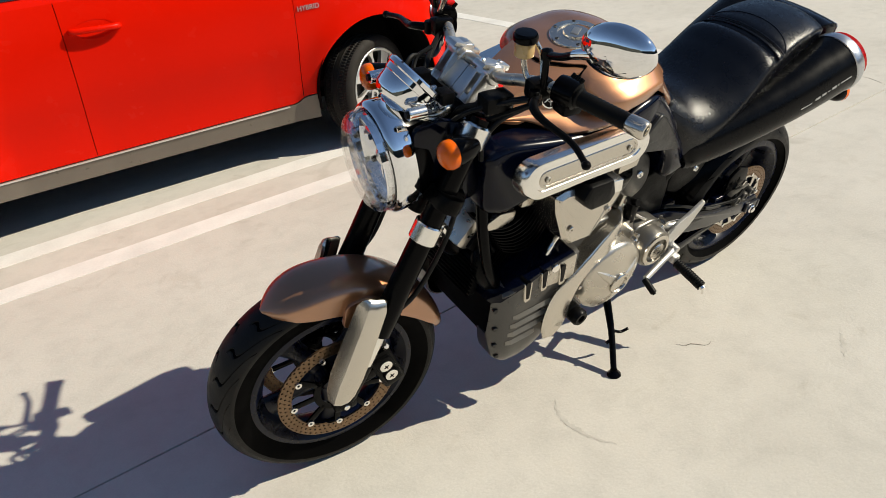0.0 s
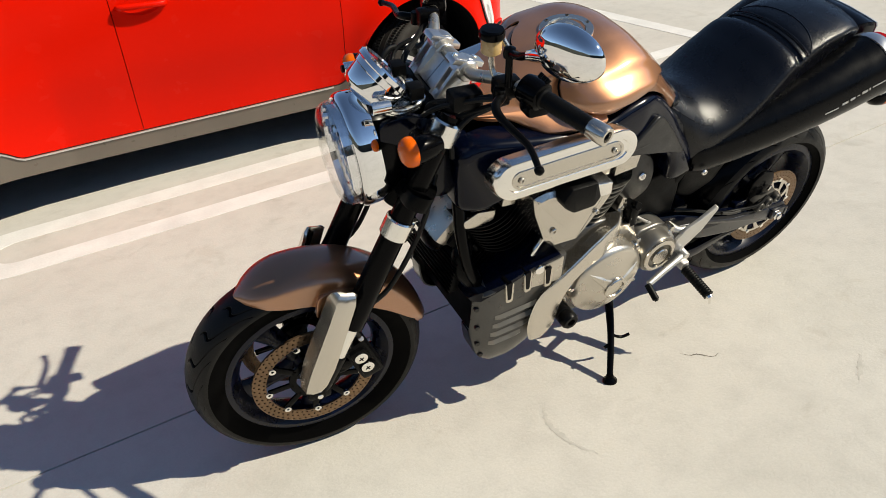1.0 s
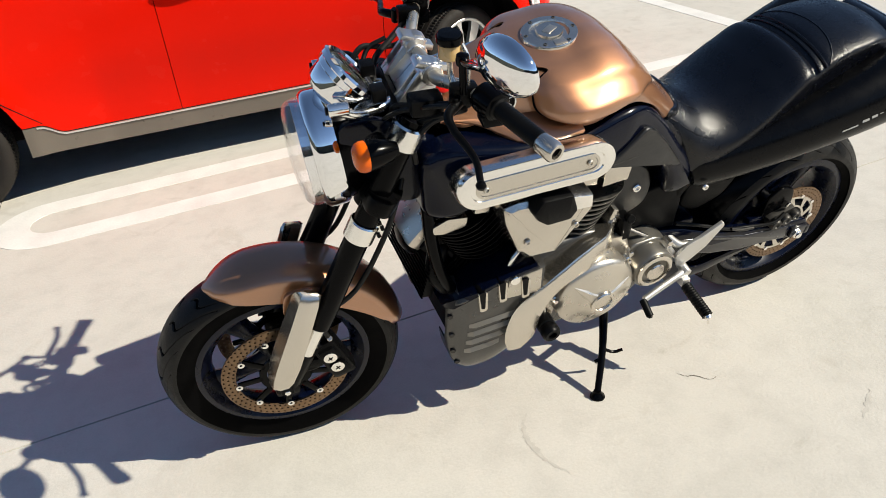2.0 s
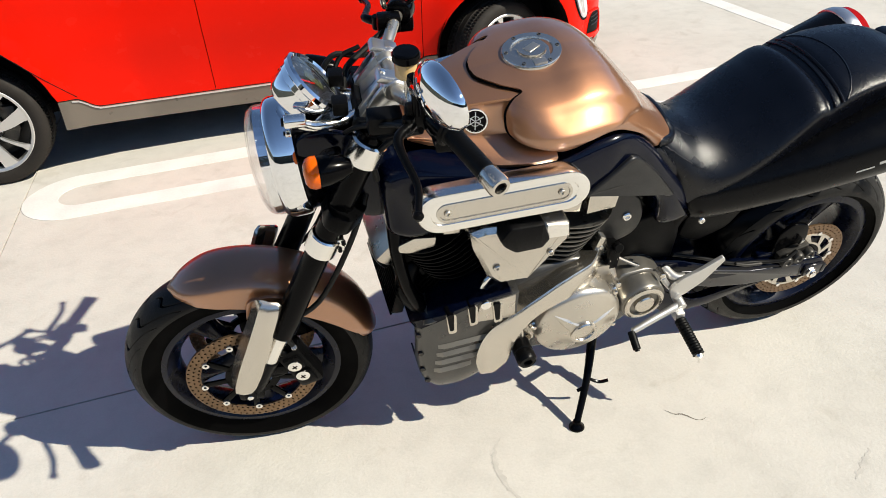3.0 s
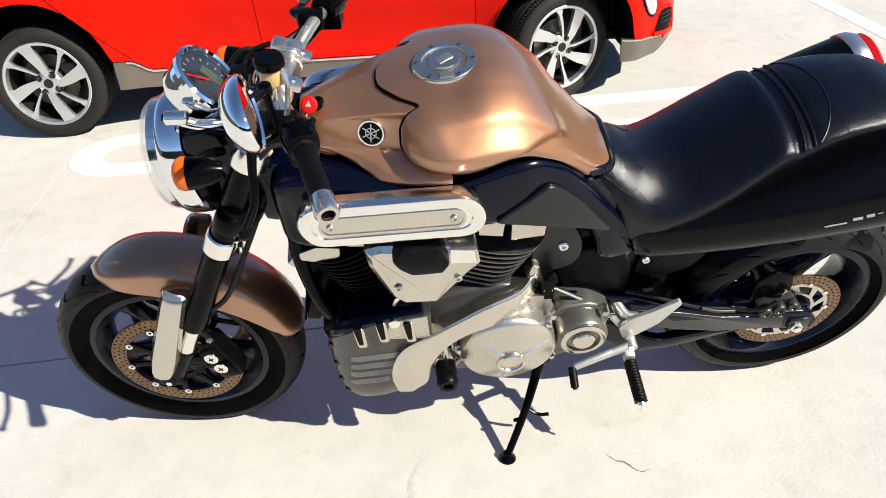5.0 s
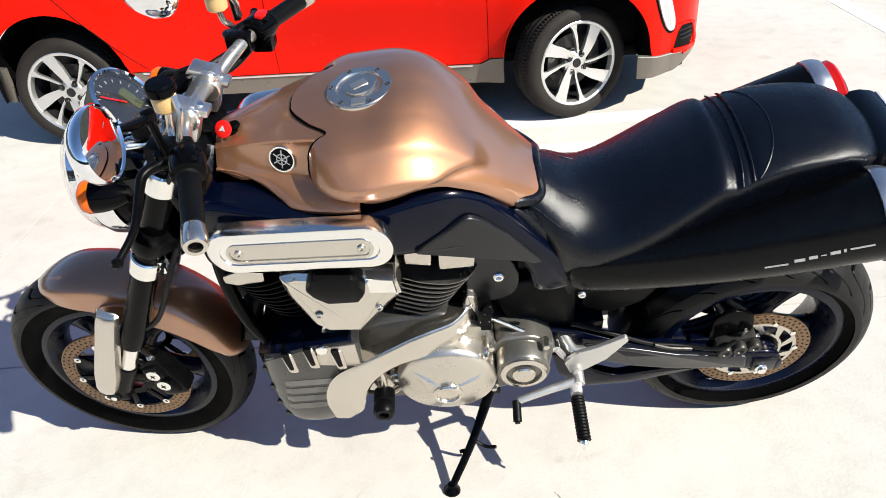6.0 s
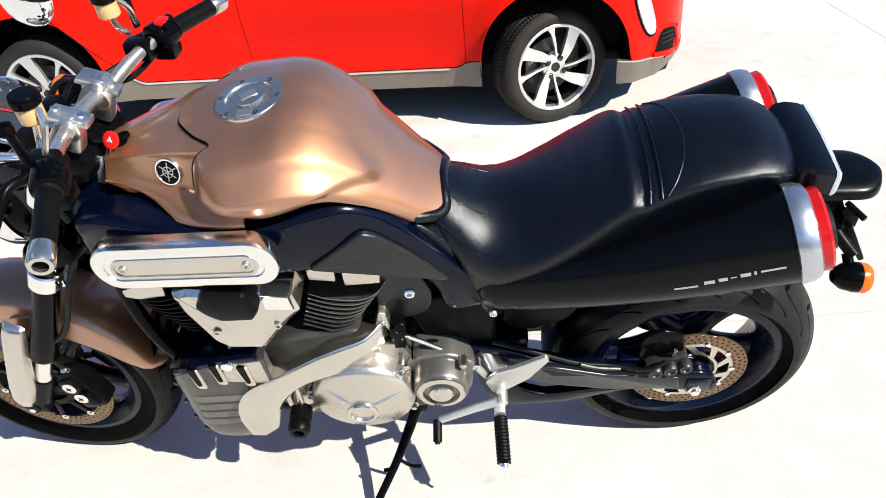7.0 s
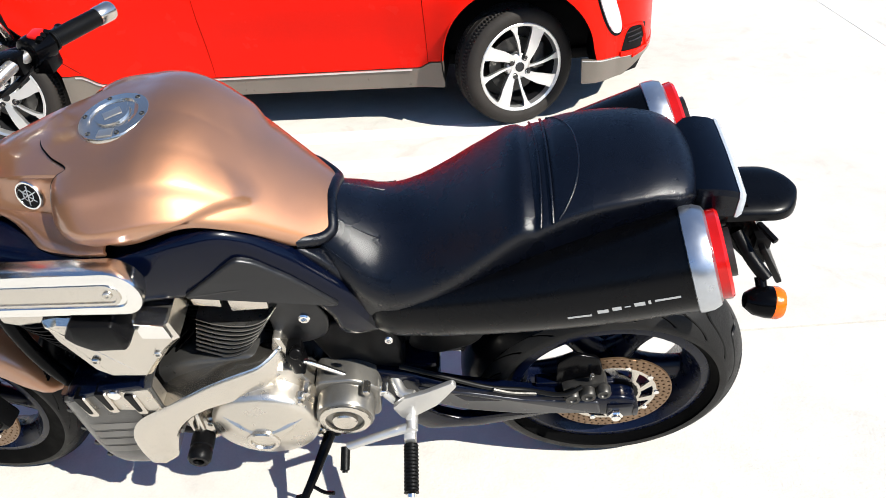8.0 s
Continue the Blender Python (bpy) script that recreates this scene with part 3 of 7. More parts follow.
def build_fender():
    R = 0.321
    rings = []
    for k in range(41):
        t = k / 40
        a = radians(119 - t * 106)
        front, rear = min(1, t / 0.22), min(1, (1 - t) / 0.14)
        e = math.sqrt(max(0.0, 1 - (1 - front) ** 2)) * (0.55 + 0.45 * math.sqrt(max(0.0, 1 - (1 - rear) ** 2)))
        w = 0.074 * max(e, 0.12)
        skirt = 0.012 + 0.050 * max(0, math.sin(math.pi * min(1, max(0, (t - 0.02) / 0.90)))) ** 0.8
        lift = -0.016 * (1 - front) ** 2
        outer = []
        for b in np.linspace(-1, 1, 19):
            q = abs(b)
            y = w * math.sin(min(q, 0.75) / 0.75 * math.pi / 2) ** 0.9 * (1 if b > 0 else -1)
            drop = 0.026 * (1 - math.cos(min(q, 0.75) / 0.75 * math.pi / 2)) + (skirt * (q - 0.75) / 0.25 if q > 0.75 else 0)
            r = R + lift - drop * (0.4 + 0.6 * e)
            outer.append(FA + Vector((r * math.cos(a), y, r * math.sin(a))))
        rings.append(outer)
    bm = loft(rings, closed=False, caps=False)
    bmesh.ops.recalc_face_normals(bm, faces=bm.faces)
    bmesh.ops.solidify(bm, geom=bm.faces[:], thickness=0.004)
    fen = fpart("front_fender", bm, BRONZE, label="bronze front mudguard", angle=60)
    stay = [plate(rounded([(0.03, 0.50), (0.145, 0.525), (0.155, 0.550), (0.10, 0.578), (0.04, 0.570)], 0.02), s * 0.070, s * 0.082, 0.002) for s in (-1, 1)]
    each("fender_stay", stay, BRONZE, fen, make=fpart)
    each("fender_screw", [bolt((0.135, s * 0.082, 0.548), 0.006, s) for s in (-1, 1)], POLISHED, fen, make=fpart)


def build_calipers():
    for s in (-1, 1):
        c = FA + Vector((0.118, s * 0.082, 0.045))
        m = Matrix.Translation(c) @ Matrix.Rotation(radians(-112 + 180), 4, "Y")
        body = cat(moved(box((0, 0, 0), (0.135, 0.052, 0.062), 0.012), m), moved(box((-0.03, s * 0.026, 0.0), (0.045, 0.02, 0.044), 0.010), m), moved(box((0.03, s * 0.026, 0.0), (0.045, 0.02, 0.044), 0.010), m))
        cal = fpart("brake_caliper", body, SATIN, label="black four-piston front brake caliper")
        for dx in (-0.028, 0.012):
            p = m @ Vector((dx, s * 0.036, 0.0))
            fpart("caliper_cap", moved(lathe([(0.0165, 0), (0.0165, 0.003), (0.014, 0.0045), (0.0005, 0.0045)], 24), aim(p, p + Vector((0, s, 0)))), POLISHED, cal, "bright round caliper cap")
            fpart("cap_slot", cat(*[moved(box((0, 0, 0.0046), (0.014, 0.003, 0.001), 0), aim(p, p + Vector((0, s, 0))) @ Matrix.Rotation(a, 4, "Z")) for a in (0.6, 2.1)]), SATIN, cal)
        fpart("caliper_bracket", cat(tube([FA + Vector((0.03, s * 0.095, 0.03)), FA + Vector((0.07, s * 0.095, 0.03)), c], 0.010, 10), tube([FA + Vector((0.06, s * 0.10, 0.12)), FA + Vector((0.09, s * 0.098, 0.10)), c + Vector((0, 0, 0.05))], 0.010, 10)), SATIN, cal)
        fpart("brake_hose", cat(tube([c + Vector((-0.005, s * 0.02, 0.075)), c + Vector((-0.02, s * 0.03, 0.16)), Vector((fork_x(0.58) + 0.05, s * 0.118, 0.58)), Vector((fork_x(0.74) + 0.055, s * 0.12, 0.74)), Vector((fork_x(0.85) + 0.06, s * 0.07, 0.86))], 0.0062, 10)), HYDRO, cal, "black rubber brake hose")
        fpart("banjo_bolt", rod(c + Vector((-0.005, s * 0.012, 0.06)), c + Vector((-0.005, s * 0.028, 0.085)), 0.007, 12), BRUSHED, cal)


def build_headlight():
    c = Vector((0.170, 0, 0.888))
    m = Matrix.Translation(c) @ Matrix.Rotation(radians(-96), 4, "Y") @ Matrix.Diagonal((0.96, 0.83, 1, 1))
    shell = fpart("headlight", lathe([(0.127, 0.0), (0.126, -0.03), (0.115, -0.07), (0.085, -0.10), (0.04, -0.115), (0.001, -0.118)], 56, m, caps=False), BLACK, label="black headlight bowl")
    fpart("headlight_rim", lathe([(0.124, -0.036), (0.1312, -0.034), (0.1335, -0.026), (0.1345, -0.004), (0.1342, 0.006), (0.131, 0.013), (0.126, 0.017), (0.121, 0.015), (0.120, -0.01)], 72, m, caps=False), CHROME, shell, "chrome headlight rim")
    # stepped reflector bowl of flat facets
    rows = []
    for k, (r, z) in enumerate(((0.1185, 0.036), (0.1165, 0.022), (0.1155, 0.006), (0.108, -0.006), (0.092, -0.020), (0.089, -0.027), (0.070, -0.040), (0.066, -0.047), (0.042, -0.054), (0.018, -0.060), (0.001, -0.060))):
        rows.append([m @ Vector((r * math.cos(a), r * math.sin(a), z + (0.005 if (i + k) % 2 else 0.0) * (0.03 < r < 0.115))) for i, a in enumerate(np.linspace(0, 2 * math.pi, 34, endpoint=False))])
    fpart("reflector", loft(rows, caps=False), CHROME, shell, "faceted chrome reflector", 1)
    fpart("bulb_shade", lathe([(0.02, -0.058), (0.02, -0.01), (0.026, -0.006), (0.020, 0.006), (0.001, 0.012)], 24, m), CHROME, shell)
    fpart("reflector_rib", cat(*[moved(box((0, 0, 0), (0.010, 0.17, 0.05), 0.003), m @ Matrix.Translation((d, 0, -0.012)) @ Matrix.Rotation(0.4 * (1 if d > 0 else -1), 4, "Y")) for d in (-0.052, 0.052)], moved(box((0, 0, 0), (0.19, 0.008, 0.04), 0.002), m @ Matrix.Translation((0, 0, -0.022))), moved(box((0, 0, 0), (0.10, 0.030, 0.012), 0.004), m @ Matrix.Translation((0, 0, 0.0)))), CHROME, shell)
    fpart("reflector_shade", cat(*[moved(box((0, 0, 0), (0.012, 0.012, 0.05), 0.003), m @ Matrix.Translation((d, e, -0.018))) for d, e in ((-0.03, 0.05), (0.03, 0.05), (-0.03, -0.05), (0.03, -0.05))]), SATIN, shell, "dark bulb holders")
    lens = fpart("lens", lathe([(0.1225, 0.006), (0.1225, 0.030), (0.120, 0.041), (0.113, 0.050), (0.100, 0.056), (0.07, 0.061), (0.035, 0.064), (0.0005, 0.065), (0.0005, 0.062), (0.035, 0.061), (0.07, 0.058), (0.098, 0.053), (0.110, 0.047), (0.1165, 0.039), (0.119, 0.029), (0.119, 0.006)], 56, m, caps=False), GLASS, shell, "clear domed headlight glass", 60)
    lens.visible_shadow = False
    each("headlight_bracket", [*[plate(rounded([(0.20, 0.86), (0.30, 0.84), (0.32, 0.98), (0.26, 1.0), (0.20, 0.99)], 0.02), s * 0.075, s * 0.088, 0.003) for s in (-1, 1)]], BLUE, shell, make=fpart)
    fpart("rim_screw", rod((0.17, 0, 0.758), (0.17, 0, 0.772), 0.006, 10), POLISHED, shell)


def build_gauge():
    c = Vector((0.232, 0, 1.040))
    n = Vector((0.74, 0, 0.67)).normalized()
    m = aim(c, c + n)
    pod = fpart("instrument_pod", lathe([(0.001, -0.055), (0.03, -0.052), (0.052, -0.042), (0.060, -0.03), (0.061, 0.0), (0.064, 0.002), (0.065, 0.014), (0.069, 0.017), (0.069, 0.026), (0.063, 0.030), (0.059, 0.026), (0.058, 0.015)], 60, m, caps=False), CHROME, label="chrome instrument pod")
    fpart("dial", lathe([(0.058, 0.014), (0.0005, 0.014)], 48, m, caps=False), DIAL, pod, "black tachometer dial")
    ticks = [moved(box((0, 0.047, 0.0150), (0.0012 if i % 2 else 0.0018, 0.006, 0.001), 0), m @ Matrix.Rotation(radians(-140 + i * 20), 4, "Z")) for i in range(15)]
    fpart("dial_mark", cat(*ticks), DECAL, pod)
    fpart("needle", moved(box((0, 0.02, 0.018), (0.003, 0.05, 0.002), 0.0005), m @ Matrix.Rotation(radians(35), 4, "Z")), REDPLASTIC, pod, "red needle")
    fpart("display", moved(box((0.022, -0.006, 0.015), (0.022, 0.046, 0.001), 0), m), LCD, pod, "small display")
    g = fpart("pod_glass", lathe([(0.059, 0.026), (0.03, 0.030), (0.0005, 0.031), (0.0005, 0.029), (0.03, 0.028), (0.059, 0.024)], 40, m, caps=False), GLASS, pod)
    g.visible_shadow = False
    legs = [tube([(0.205, s * 0.085, 1.025), (0.24, s * 0.075, 1.005), (0.29, s * 0.05, 0.995), (0.33, s * 0.03, 1.0)], 0.011, 12) for s in (-1, 1)]
    knob = [rod((0.185, s * 0.088, 1.03), (0.225, s * 0.088, 1.03), 0.013, 20) for s in (-1, 1)]
    fpart("pod_bracket", cat(*legs, moved(box((0.27, 0, 0.995), (0.10, 0.10, 0.012), 0.004), Matrix.Identity(4))), POLISHED, pod, "polished bracket")
    each("bracket_knob", knob, POLISHED, pod, make=fpart)
    each("knob_rubber", [*[rod((0.180, s * 0.088, 1.03), (0.187, s * 0.088, 1.03), 0.008, 16) for s in (-1, 1)]], GRIP, pod, make=fpart)


def build_front_indicators():
    for s in (-1, 1):
        c = Vector((0.240, s * 0.180, 0.980))
        m = aim(c, c + Vector((-1, s * 0.12, 0))) @ Matrix.Diagonal((1.0, 1.0, 1, 1))
        body = fpart("front_indicator", cat(lathe([(0.001, -0.060), (0.014, -0.056), (0.024, -0.036), (0.029, -0.010), (0.030, 0.004), (0.028, 0.006)], 28, m), tube([c + Vector((0.01, -s * 0.02, -0.004)), Vector((0.25, s * 0.14, 0.985)), Vector((0.275, s * 0.10, 0.965))], 0.0085, 12)), BLACK, label="black bullet indicator on its stalk")
        fpart("indicator_lens", lathe([(0.030, 0.005), (0.0305, 0.014), (0.027, 0.023), (0.018, 0.029), (0.0005, 0.031)], 28, m, caps=False), AMBER, body, "amber indicator lens")


def build_bars():
    def sym(pts, s):
        return [Vector((x, s * y, z)) for x, y, z in pts]
    half = [(0.393, 0.0, 1.066), (0.394, 0.075, 1.066), (0.400, 0.105, 1.070), (0.416, 0.145, 1.082), (0.436, 0.195, 1.090), (0.468, 0.28, 1.086), (0.508, 0.385, 1.078)]
    path = sym(half[::-1], -1) + [Vector((x - 0.006 * min(1, y / 0.2), y, z - 0.014 * min(1, y / 0.06) - 0.006 * min(1, y / 0.2))) for x, y, z in half[1:]]
    drop = Matrix(((1, 0, 0.122, -0.1225), (0, 1, 0, 0), (0, 0, 0.675, 0.3263), (0, 0, 0, 1)))   # low, raked risers
    bar = fpart("handlebar", tube(path, 0.0125, 16, 5), ALU, label="silver tubular handlebar")
    for s in (-1, 1):
        # riser with its cap
        leg = [(0.318, 1.012), (0.340, 1.004), (0.364, 1.052), (0.398, 1.094), (0.400, 1.112), (0.388, 1.126), (0.368, 1.127), (0.354, 1.104), (0.336, 1.058)]
        ris = fpart("bar_riser", moved(cat(plate(rounded(leg, 0.006), s * 0.040, s * 0.049, 0.002, 2), plate(rounded(leg, 0.006), s * 0.066, s * 0.075, 0.002, 2), plate(rounded([(0.352, 1.098), (0.362, 1.086), (0.398, 1.086), (0.404, 1.112), (0.390, 1.130), (0.364, 1.130)], 0.010), s * 0.045, s * 0.070, 0.004, 3), plate([(0.316, 1.008), (0.338, 1.000), (0.352, 1.030), (0.332, 1.040)], s * 0.044, s * 0.071, 0.002, 2), rod((0.378, s * 0.036, 1.107), (0.378, s * 0.079, 1.107), 0.0215, 24, 0.003), box((0.372, s * 0.0575, 1.122), (0.058, 0.040, 0.016), 0.004, Matrix.Rotation(radians(25), 4, "Y")), plate(rounded([(0.330, 1.018), (0.352, 1.010), (0.384, 1.070), (0.366, 1.088)], 0.006), s * 0.001, s * 0.046, 0.003, 2)), drop), RISER, label="polished cast bar riser")
        part_clamp = cat(rod((0.393, s * 0.034, 1.066), (0.393, s * 0.080, 1.066), 0.0225, 24, 0.003), box((0.398, s * 0.057, 1.081), (0.066, 0.030, 0.014), 0.004, Matrix.Rotation(radians(17), 4, "Y")), box((0.386, s * 0.057, 1.040), (0.034, 0.030, 0.05), 0.006, Matrix.Rotation(radians(20), 4, "Y")))
        fpart("bar_clamp", moved(part_clamp, Matrix.Translation((0, 0, -0.007 * (1 + s)))), RISER, ris, "cast bar clamp with its cap")
        each("riser_bolt", [*[rod((x, s * 0.057, z), (x + 0.003, s * 0.057, z + 0.007), 0.0060, 10) for x, z in ((0.371, 1.093 - 0.007 * (1 + s)), (0.413, 1.080 - 0.007 * (1 + s)))]], POLISHED, ris, make=fpart)
        a, b = Vector((0.463, s * 0.262, 1.089)), Vector((0.500, s * 0.362, 1.080))
        d = (b - a).normalized()
        ribs = []
        for k in range(26):
            t = k / 25
            ribs += [(0.0165 + (0.0012 if k % 2 else 0), t * (b - a).length)]
        def fp(name, bm, mat, parent=None, label="", angle=38, low=Vector((-0.006, 0, -0.020)) if s > 0 else Vector()):
            """A part on this half of the bar; the right half sits a little lower."""
            return fpart(name, moved(bm, Matrix.Translation(low)), mat, parent, label, angle)
        fp("grip", cat(lathe(ribs, 20, aim(a, b)), lathe([(0.014, -0.006), (0.021, -0.005), (0.021, 0.0), (0.016, 0.004)], 20, aim(a, b), caps=False)), GRIP, bar, "black rubber grip")
        fp("bar_end", cat(lathe([(0.0165, 0), (0.0185, 0.003), (0.0195, 0.034), (0.017, 0.040), (0.011, 0.040), (0.010, 0.030), (0.0005, 0.030)], 28, aim(b, b + d), caps=False)), BRUSHED, bar, "brushed bar-end weight")
        fp("bar_end_socket", rod(b + d * 0.028, b + d * 0.0345, 0.0098, 20), MATTE, bar, "dark socket in the bar end")
        # switch housing
        c = a - d * (0.028 if s < 0 else 0.036)
        sm = aim(c, c + d)
        hous = fp("switch_housing", cat(lathe([(0.019, -0.026), (0.027, -0.022), (0.029, -0.012), (0.029, 0.012), (0.027, 0.022), (0.020, 0.026)], 26, sm), box(c + Vector((0.004, 0, -0.026)), (0.044, 0.044, 0.034), 0.008)), BLACK, bar, "black handlebar switch housing")
        each("switch_button", [*[rod(c + Vector((0.014, q * 0.012, 0.018)), c + Vector((0.024, q * 0.012, 0.028)), 0.0055, 10) for q in (-1, 0, 1)]], SATIN, hous, make=fp)
        if s > 0:
            fp("kill_switch", moved(box(c + Vector((0.010, 0.0, 0.029)), (0.022, 0.028, 0.010), 0.004), Matrix.Identity(4)), REDPLASTIC, hous, "red stop switch")
        # lever
        piv = Vector((0.405, s * 0.205, 1.078))
        lever = tube([piv, piv + Vector((-0.028, s * 0.03, -0.003)), Vector((0.378, s * 0.27, 1.064)), Vector((0.392, s * 0.34, 1.052)), Vector((0.385, s * 0.395, 1.040))], [0.010, 0.009, 0.0075, 0.0065, 0.0060], 12)
        ball = lathe([(0.001, -0.009), (0.007, -0.006), (0.0095, 0), (0.007, 0.006), (0.001, 0.009)], 14, Matrix.Translation((0.384, s * 0.398, 1.039)))
        fp("lever", cat(lever, ball), SATIN, bar, "black hand lever")
        perch = cat(box(Vector((0.420, s * 0.188, 1.086)), (0.05, 0.034, 0.038), 0.008), rod((0.398, s * 0.205, 1.065), (0.398, s * 0.205, 1.094), 0.011, 14))
        fp("lever_perch", perch, SATIN, bar, "black lever clamp")
        # fluid reservoir
        rc = Vector((0.405, s * 0.148, 1.138)) if s < 0 else Vector((0.408, 0.156, 1.172))
        fp("fluid_reservoir", lathe([(0.017, 0), (0.020, 0.003), (0.0205, 0.030), (0.019, 0.032)], 26, Matrix.Translation(rc)), BRASSFLUID, bar, "amber brake fluid cup")
        fp("reservoir_cap", lathe([(0.022, 0.030), (0.0245, 0.033), (0.0245, 0.044), (0.021, 0.049), (0.0005, 0.0495)], 28, Matrix.Translation(rc), caps=False), BLACK, bar, "black reservoir cap")
        fp("reservoir_bracket", cat(tube([rc + Vector((0.02, s * 0.006, 0.028)), rc + Vector((0.028, s * 0.02, 0.004)), rc + Vector((0.022, s * 0.04, -0.035))], 0.0055, 8), tube([rc + Vector((0.0, 0, 0)), rc + Vector((0.0, s * 0.012, -0.03)), rc + Vector((0.005, s * 0.03, -0.05))], 0.006, 10)), BRUSHED, bar)
        # mirror
        base = Vector((0.412, s * 0.212, 1.10))
        knee = Vector((0.408, s * 0.215, 1.168))
        mc = STEER.inverted() @ Vector((0.387, -0.368, 1.262)) if s < 0 else Vector((0.335, 0.055, 1.245))   # the right one is folded inwards
        fpart("mirror_stem", cat(rod(base, knee, 0.007, 12), lathe([(0.001, -0.013), (0.011, -0.008), (0.0125, 0), (0.011, 0.010), (0.001, 0.014)], 16, Matrix.Translation(knee)), tube([knee, knee.lerp(mc, 0.30) + Vector((-0.012, 0, -0.004)), knee.lerp(mc, 0.55) + Vector((-0.022, 0, 0.0))], 0.0075, 12)), BLACK, bar, "black mirror stem")
        if s < 0:
            back = STEER.inverted().to_3x3()
            nb, ea = back @ Vector((-0.970, -0.165, -0.178)).normalized(), back @ Vector((-0.105, 0.953, -0.283))
        else:
            nb, ea = Vector((-0.50, -0.82, 0.25)).normalized(), Vector((0.84, -0.50, 0.0))
        ea = (ea - nb * ea.dot(nb)).normalized()
        eb = nb.cross(ea)
        mm = Matrix(((ea.x, eb.x, nb.x, mc.x), (ea.y, eb.y, nb.y, mc.y), (ea.z, eb.z, nb.z, mc.z), (0, 0, 0, 1))) @ Matrix.Diagonal((1.10, 0.72, 1, 1))
        shell = lathe([(0.066, -0.004), (0.069, 0.0), (0.067, 0.010), (0.056, 0.022), (0.036, 0.031), (0.015, 0.034), (0.0005, 0.0345)], 48, mm, caps=False)
        fpart("mirror_shell", cat(shell, tube([knee.lerp(mc, 0.54) + Vector((-0.022, 0, 0.0)), knee.lerp(mc, 0.72) + Vector((-0.022, 0, 0)), mc + nb * 0.022], [0.009, 0.011, 0.014], 14)), CHROME, bar, "chrome teardrop mirror back", 60)
        fpart("mirror_glass", lathe([(0.066, -0.004), (0.0635, -0.0015)] + [(0.0635 * k, -0.0015 - 0.0036 * (1 - k * k)) for k in (0.97, 0.85, 0.7, 0.5, 0.3, 0.15, 0.01)], 48, mm, caps=False), MIRROR, bar, "mirror glass")
    # cables
    cab = []
    cab.append(tube([(0.40, -0.20, 1.07), (0.36, -0.15, 1.045), (0.31, -0.10, 1.01), (0.29, -0.07, 0.96), (0.33, -0.07, 0.86)], 0.005, 8))
    cab.append(tube([(0.345, 0.11, 1.06), (0.30, 0.10, 1.04), (0.28, 0.06, 0.98), (0.30, 0.05, 0.90)], 0.005, 8))
    cab.append(tube([(0.42, 0.19, 1.06), (0.36, 0.13, 1.045), (0.31, 0.07, 1.03), (0.30, 0.03, 0.97)], 0.0065, 8))
    cab.append(tube([(0.42, -0.20, 1.06), (0.385, -0.15, 1.02), (0.345, -0.11, 0.985), (0.31, -0.08, 0.95), (0.31, -0.06, 0.90)], 0.0065, 8))
    cab.append(tube([(0.44, 0.22, 1.05), (0.39, 0.16, 1.02), (0.34, 0.12, 1.035), (0.29, 0.10, 1.05), (0.26, 0.08, 1.01), (0.27, 0.06, 0.94)], 0.006, 8))
    cab.append(tube([(0.44, -0.20, 1.072), (0.395, -0.16, 1.050), (0.355, -0.12, 1.030), (0.32, -0.07, 1.005), (0.315, -0.04, 0.96)], 0.0075, 8))
    cab.append(tube([(0.43, -0.19, 1.062), (0.40, -0.165, 1.030), (0.37, -0.14, 1.000), (0.34, -0.13, 0.955), (0.345, -0.12, 0.90)], 0.006, 8))
    for c in cab:
        fpart("control_cable", c, HYDRO, bar, "black control cable")
    fpart("cable_junction", box((0.365, -0.125, 1.038), (0.065, 0.045, 0.036), 0.008), PLASTIC, bar, "black cable junction")
    for s in (-1, 1):
        fpart("wire_block", moved(box((0.29, s * 0.05, 1.03), (0.03, 0.035, 0.028), 0.005), Matrix.Identity(4)), PLASTIC, bar)


build_front_wheel()
build_fork()
build_fender()
build_calipers()
build_headlight()
build_gauge()
build_front_indicators()
build_bars()


# ---- tank, covers and frame ----
V_TOP = curve([0.40, 0.45, 0.50, 0.55, 0.62, 0.68, 0.75, 0.80, 0.86, 0.92, 0.97, 1.01], [0.955, 0.985, 1.015, 1.032, 1.044, 1.052, 1.062, 1.050, 1.003, 0.938, 0.884, 0.85])
HALF = curve([0.40, 0.45, 0.50, 0.55, 0.62, 0.70, 0.76, 0.82, 0.88, 0.94, 1.01], [0.085, 0.115, 0.142, 0.162, 0.178, 0.181, 0.171, 0.154, 0.134, 0.112, 0.084])
V_MID = curve([0.40, 0.50, 0.60, 0.70, 0.80, 0.88, 0.94, 1.01], [0.94, 0.960, 0.972, 0.975, 0.965, 0.920, 0.872, 0.81])
V_LOW = curve([0.40, 0.47, 0.55, 0.65, 0.72, 0.785, 0.83, 0.87, 0.90, 0.945, 1.01], [0.935, 0.932, 0.928, 0.940, 0.943, 0.952, 0.949, 0.925, 0.893, 0.844, 0.79])
LOW_IN = curve([0.40, 0.55, 0.68, 0.80, 0.94, 1.01], [0.004, 0.006, 0.010, 0.012, 0.006, 0.004])
TANK_FRONT = curve([0.0, 0.10, 0.25, 0.38, 0.45, 0.55, 0.80, 1.0, 1.12, 1.22, 1.3], [0.552, 0.556, 0.588, 0.624, 0.612, 0.600, 0.588, 0.597, 0.632, 0.662, 0.678])
KNEE = curve([0.0, 0.25, 0.45, 0.55, 0.70, 0.85, 0.97, 1.08, 1.3], [0.85, 0.868, 0.888, 0.885, 0.852, 0.815, 0.775, 0.70, 0.62])
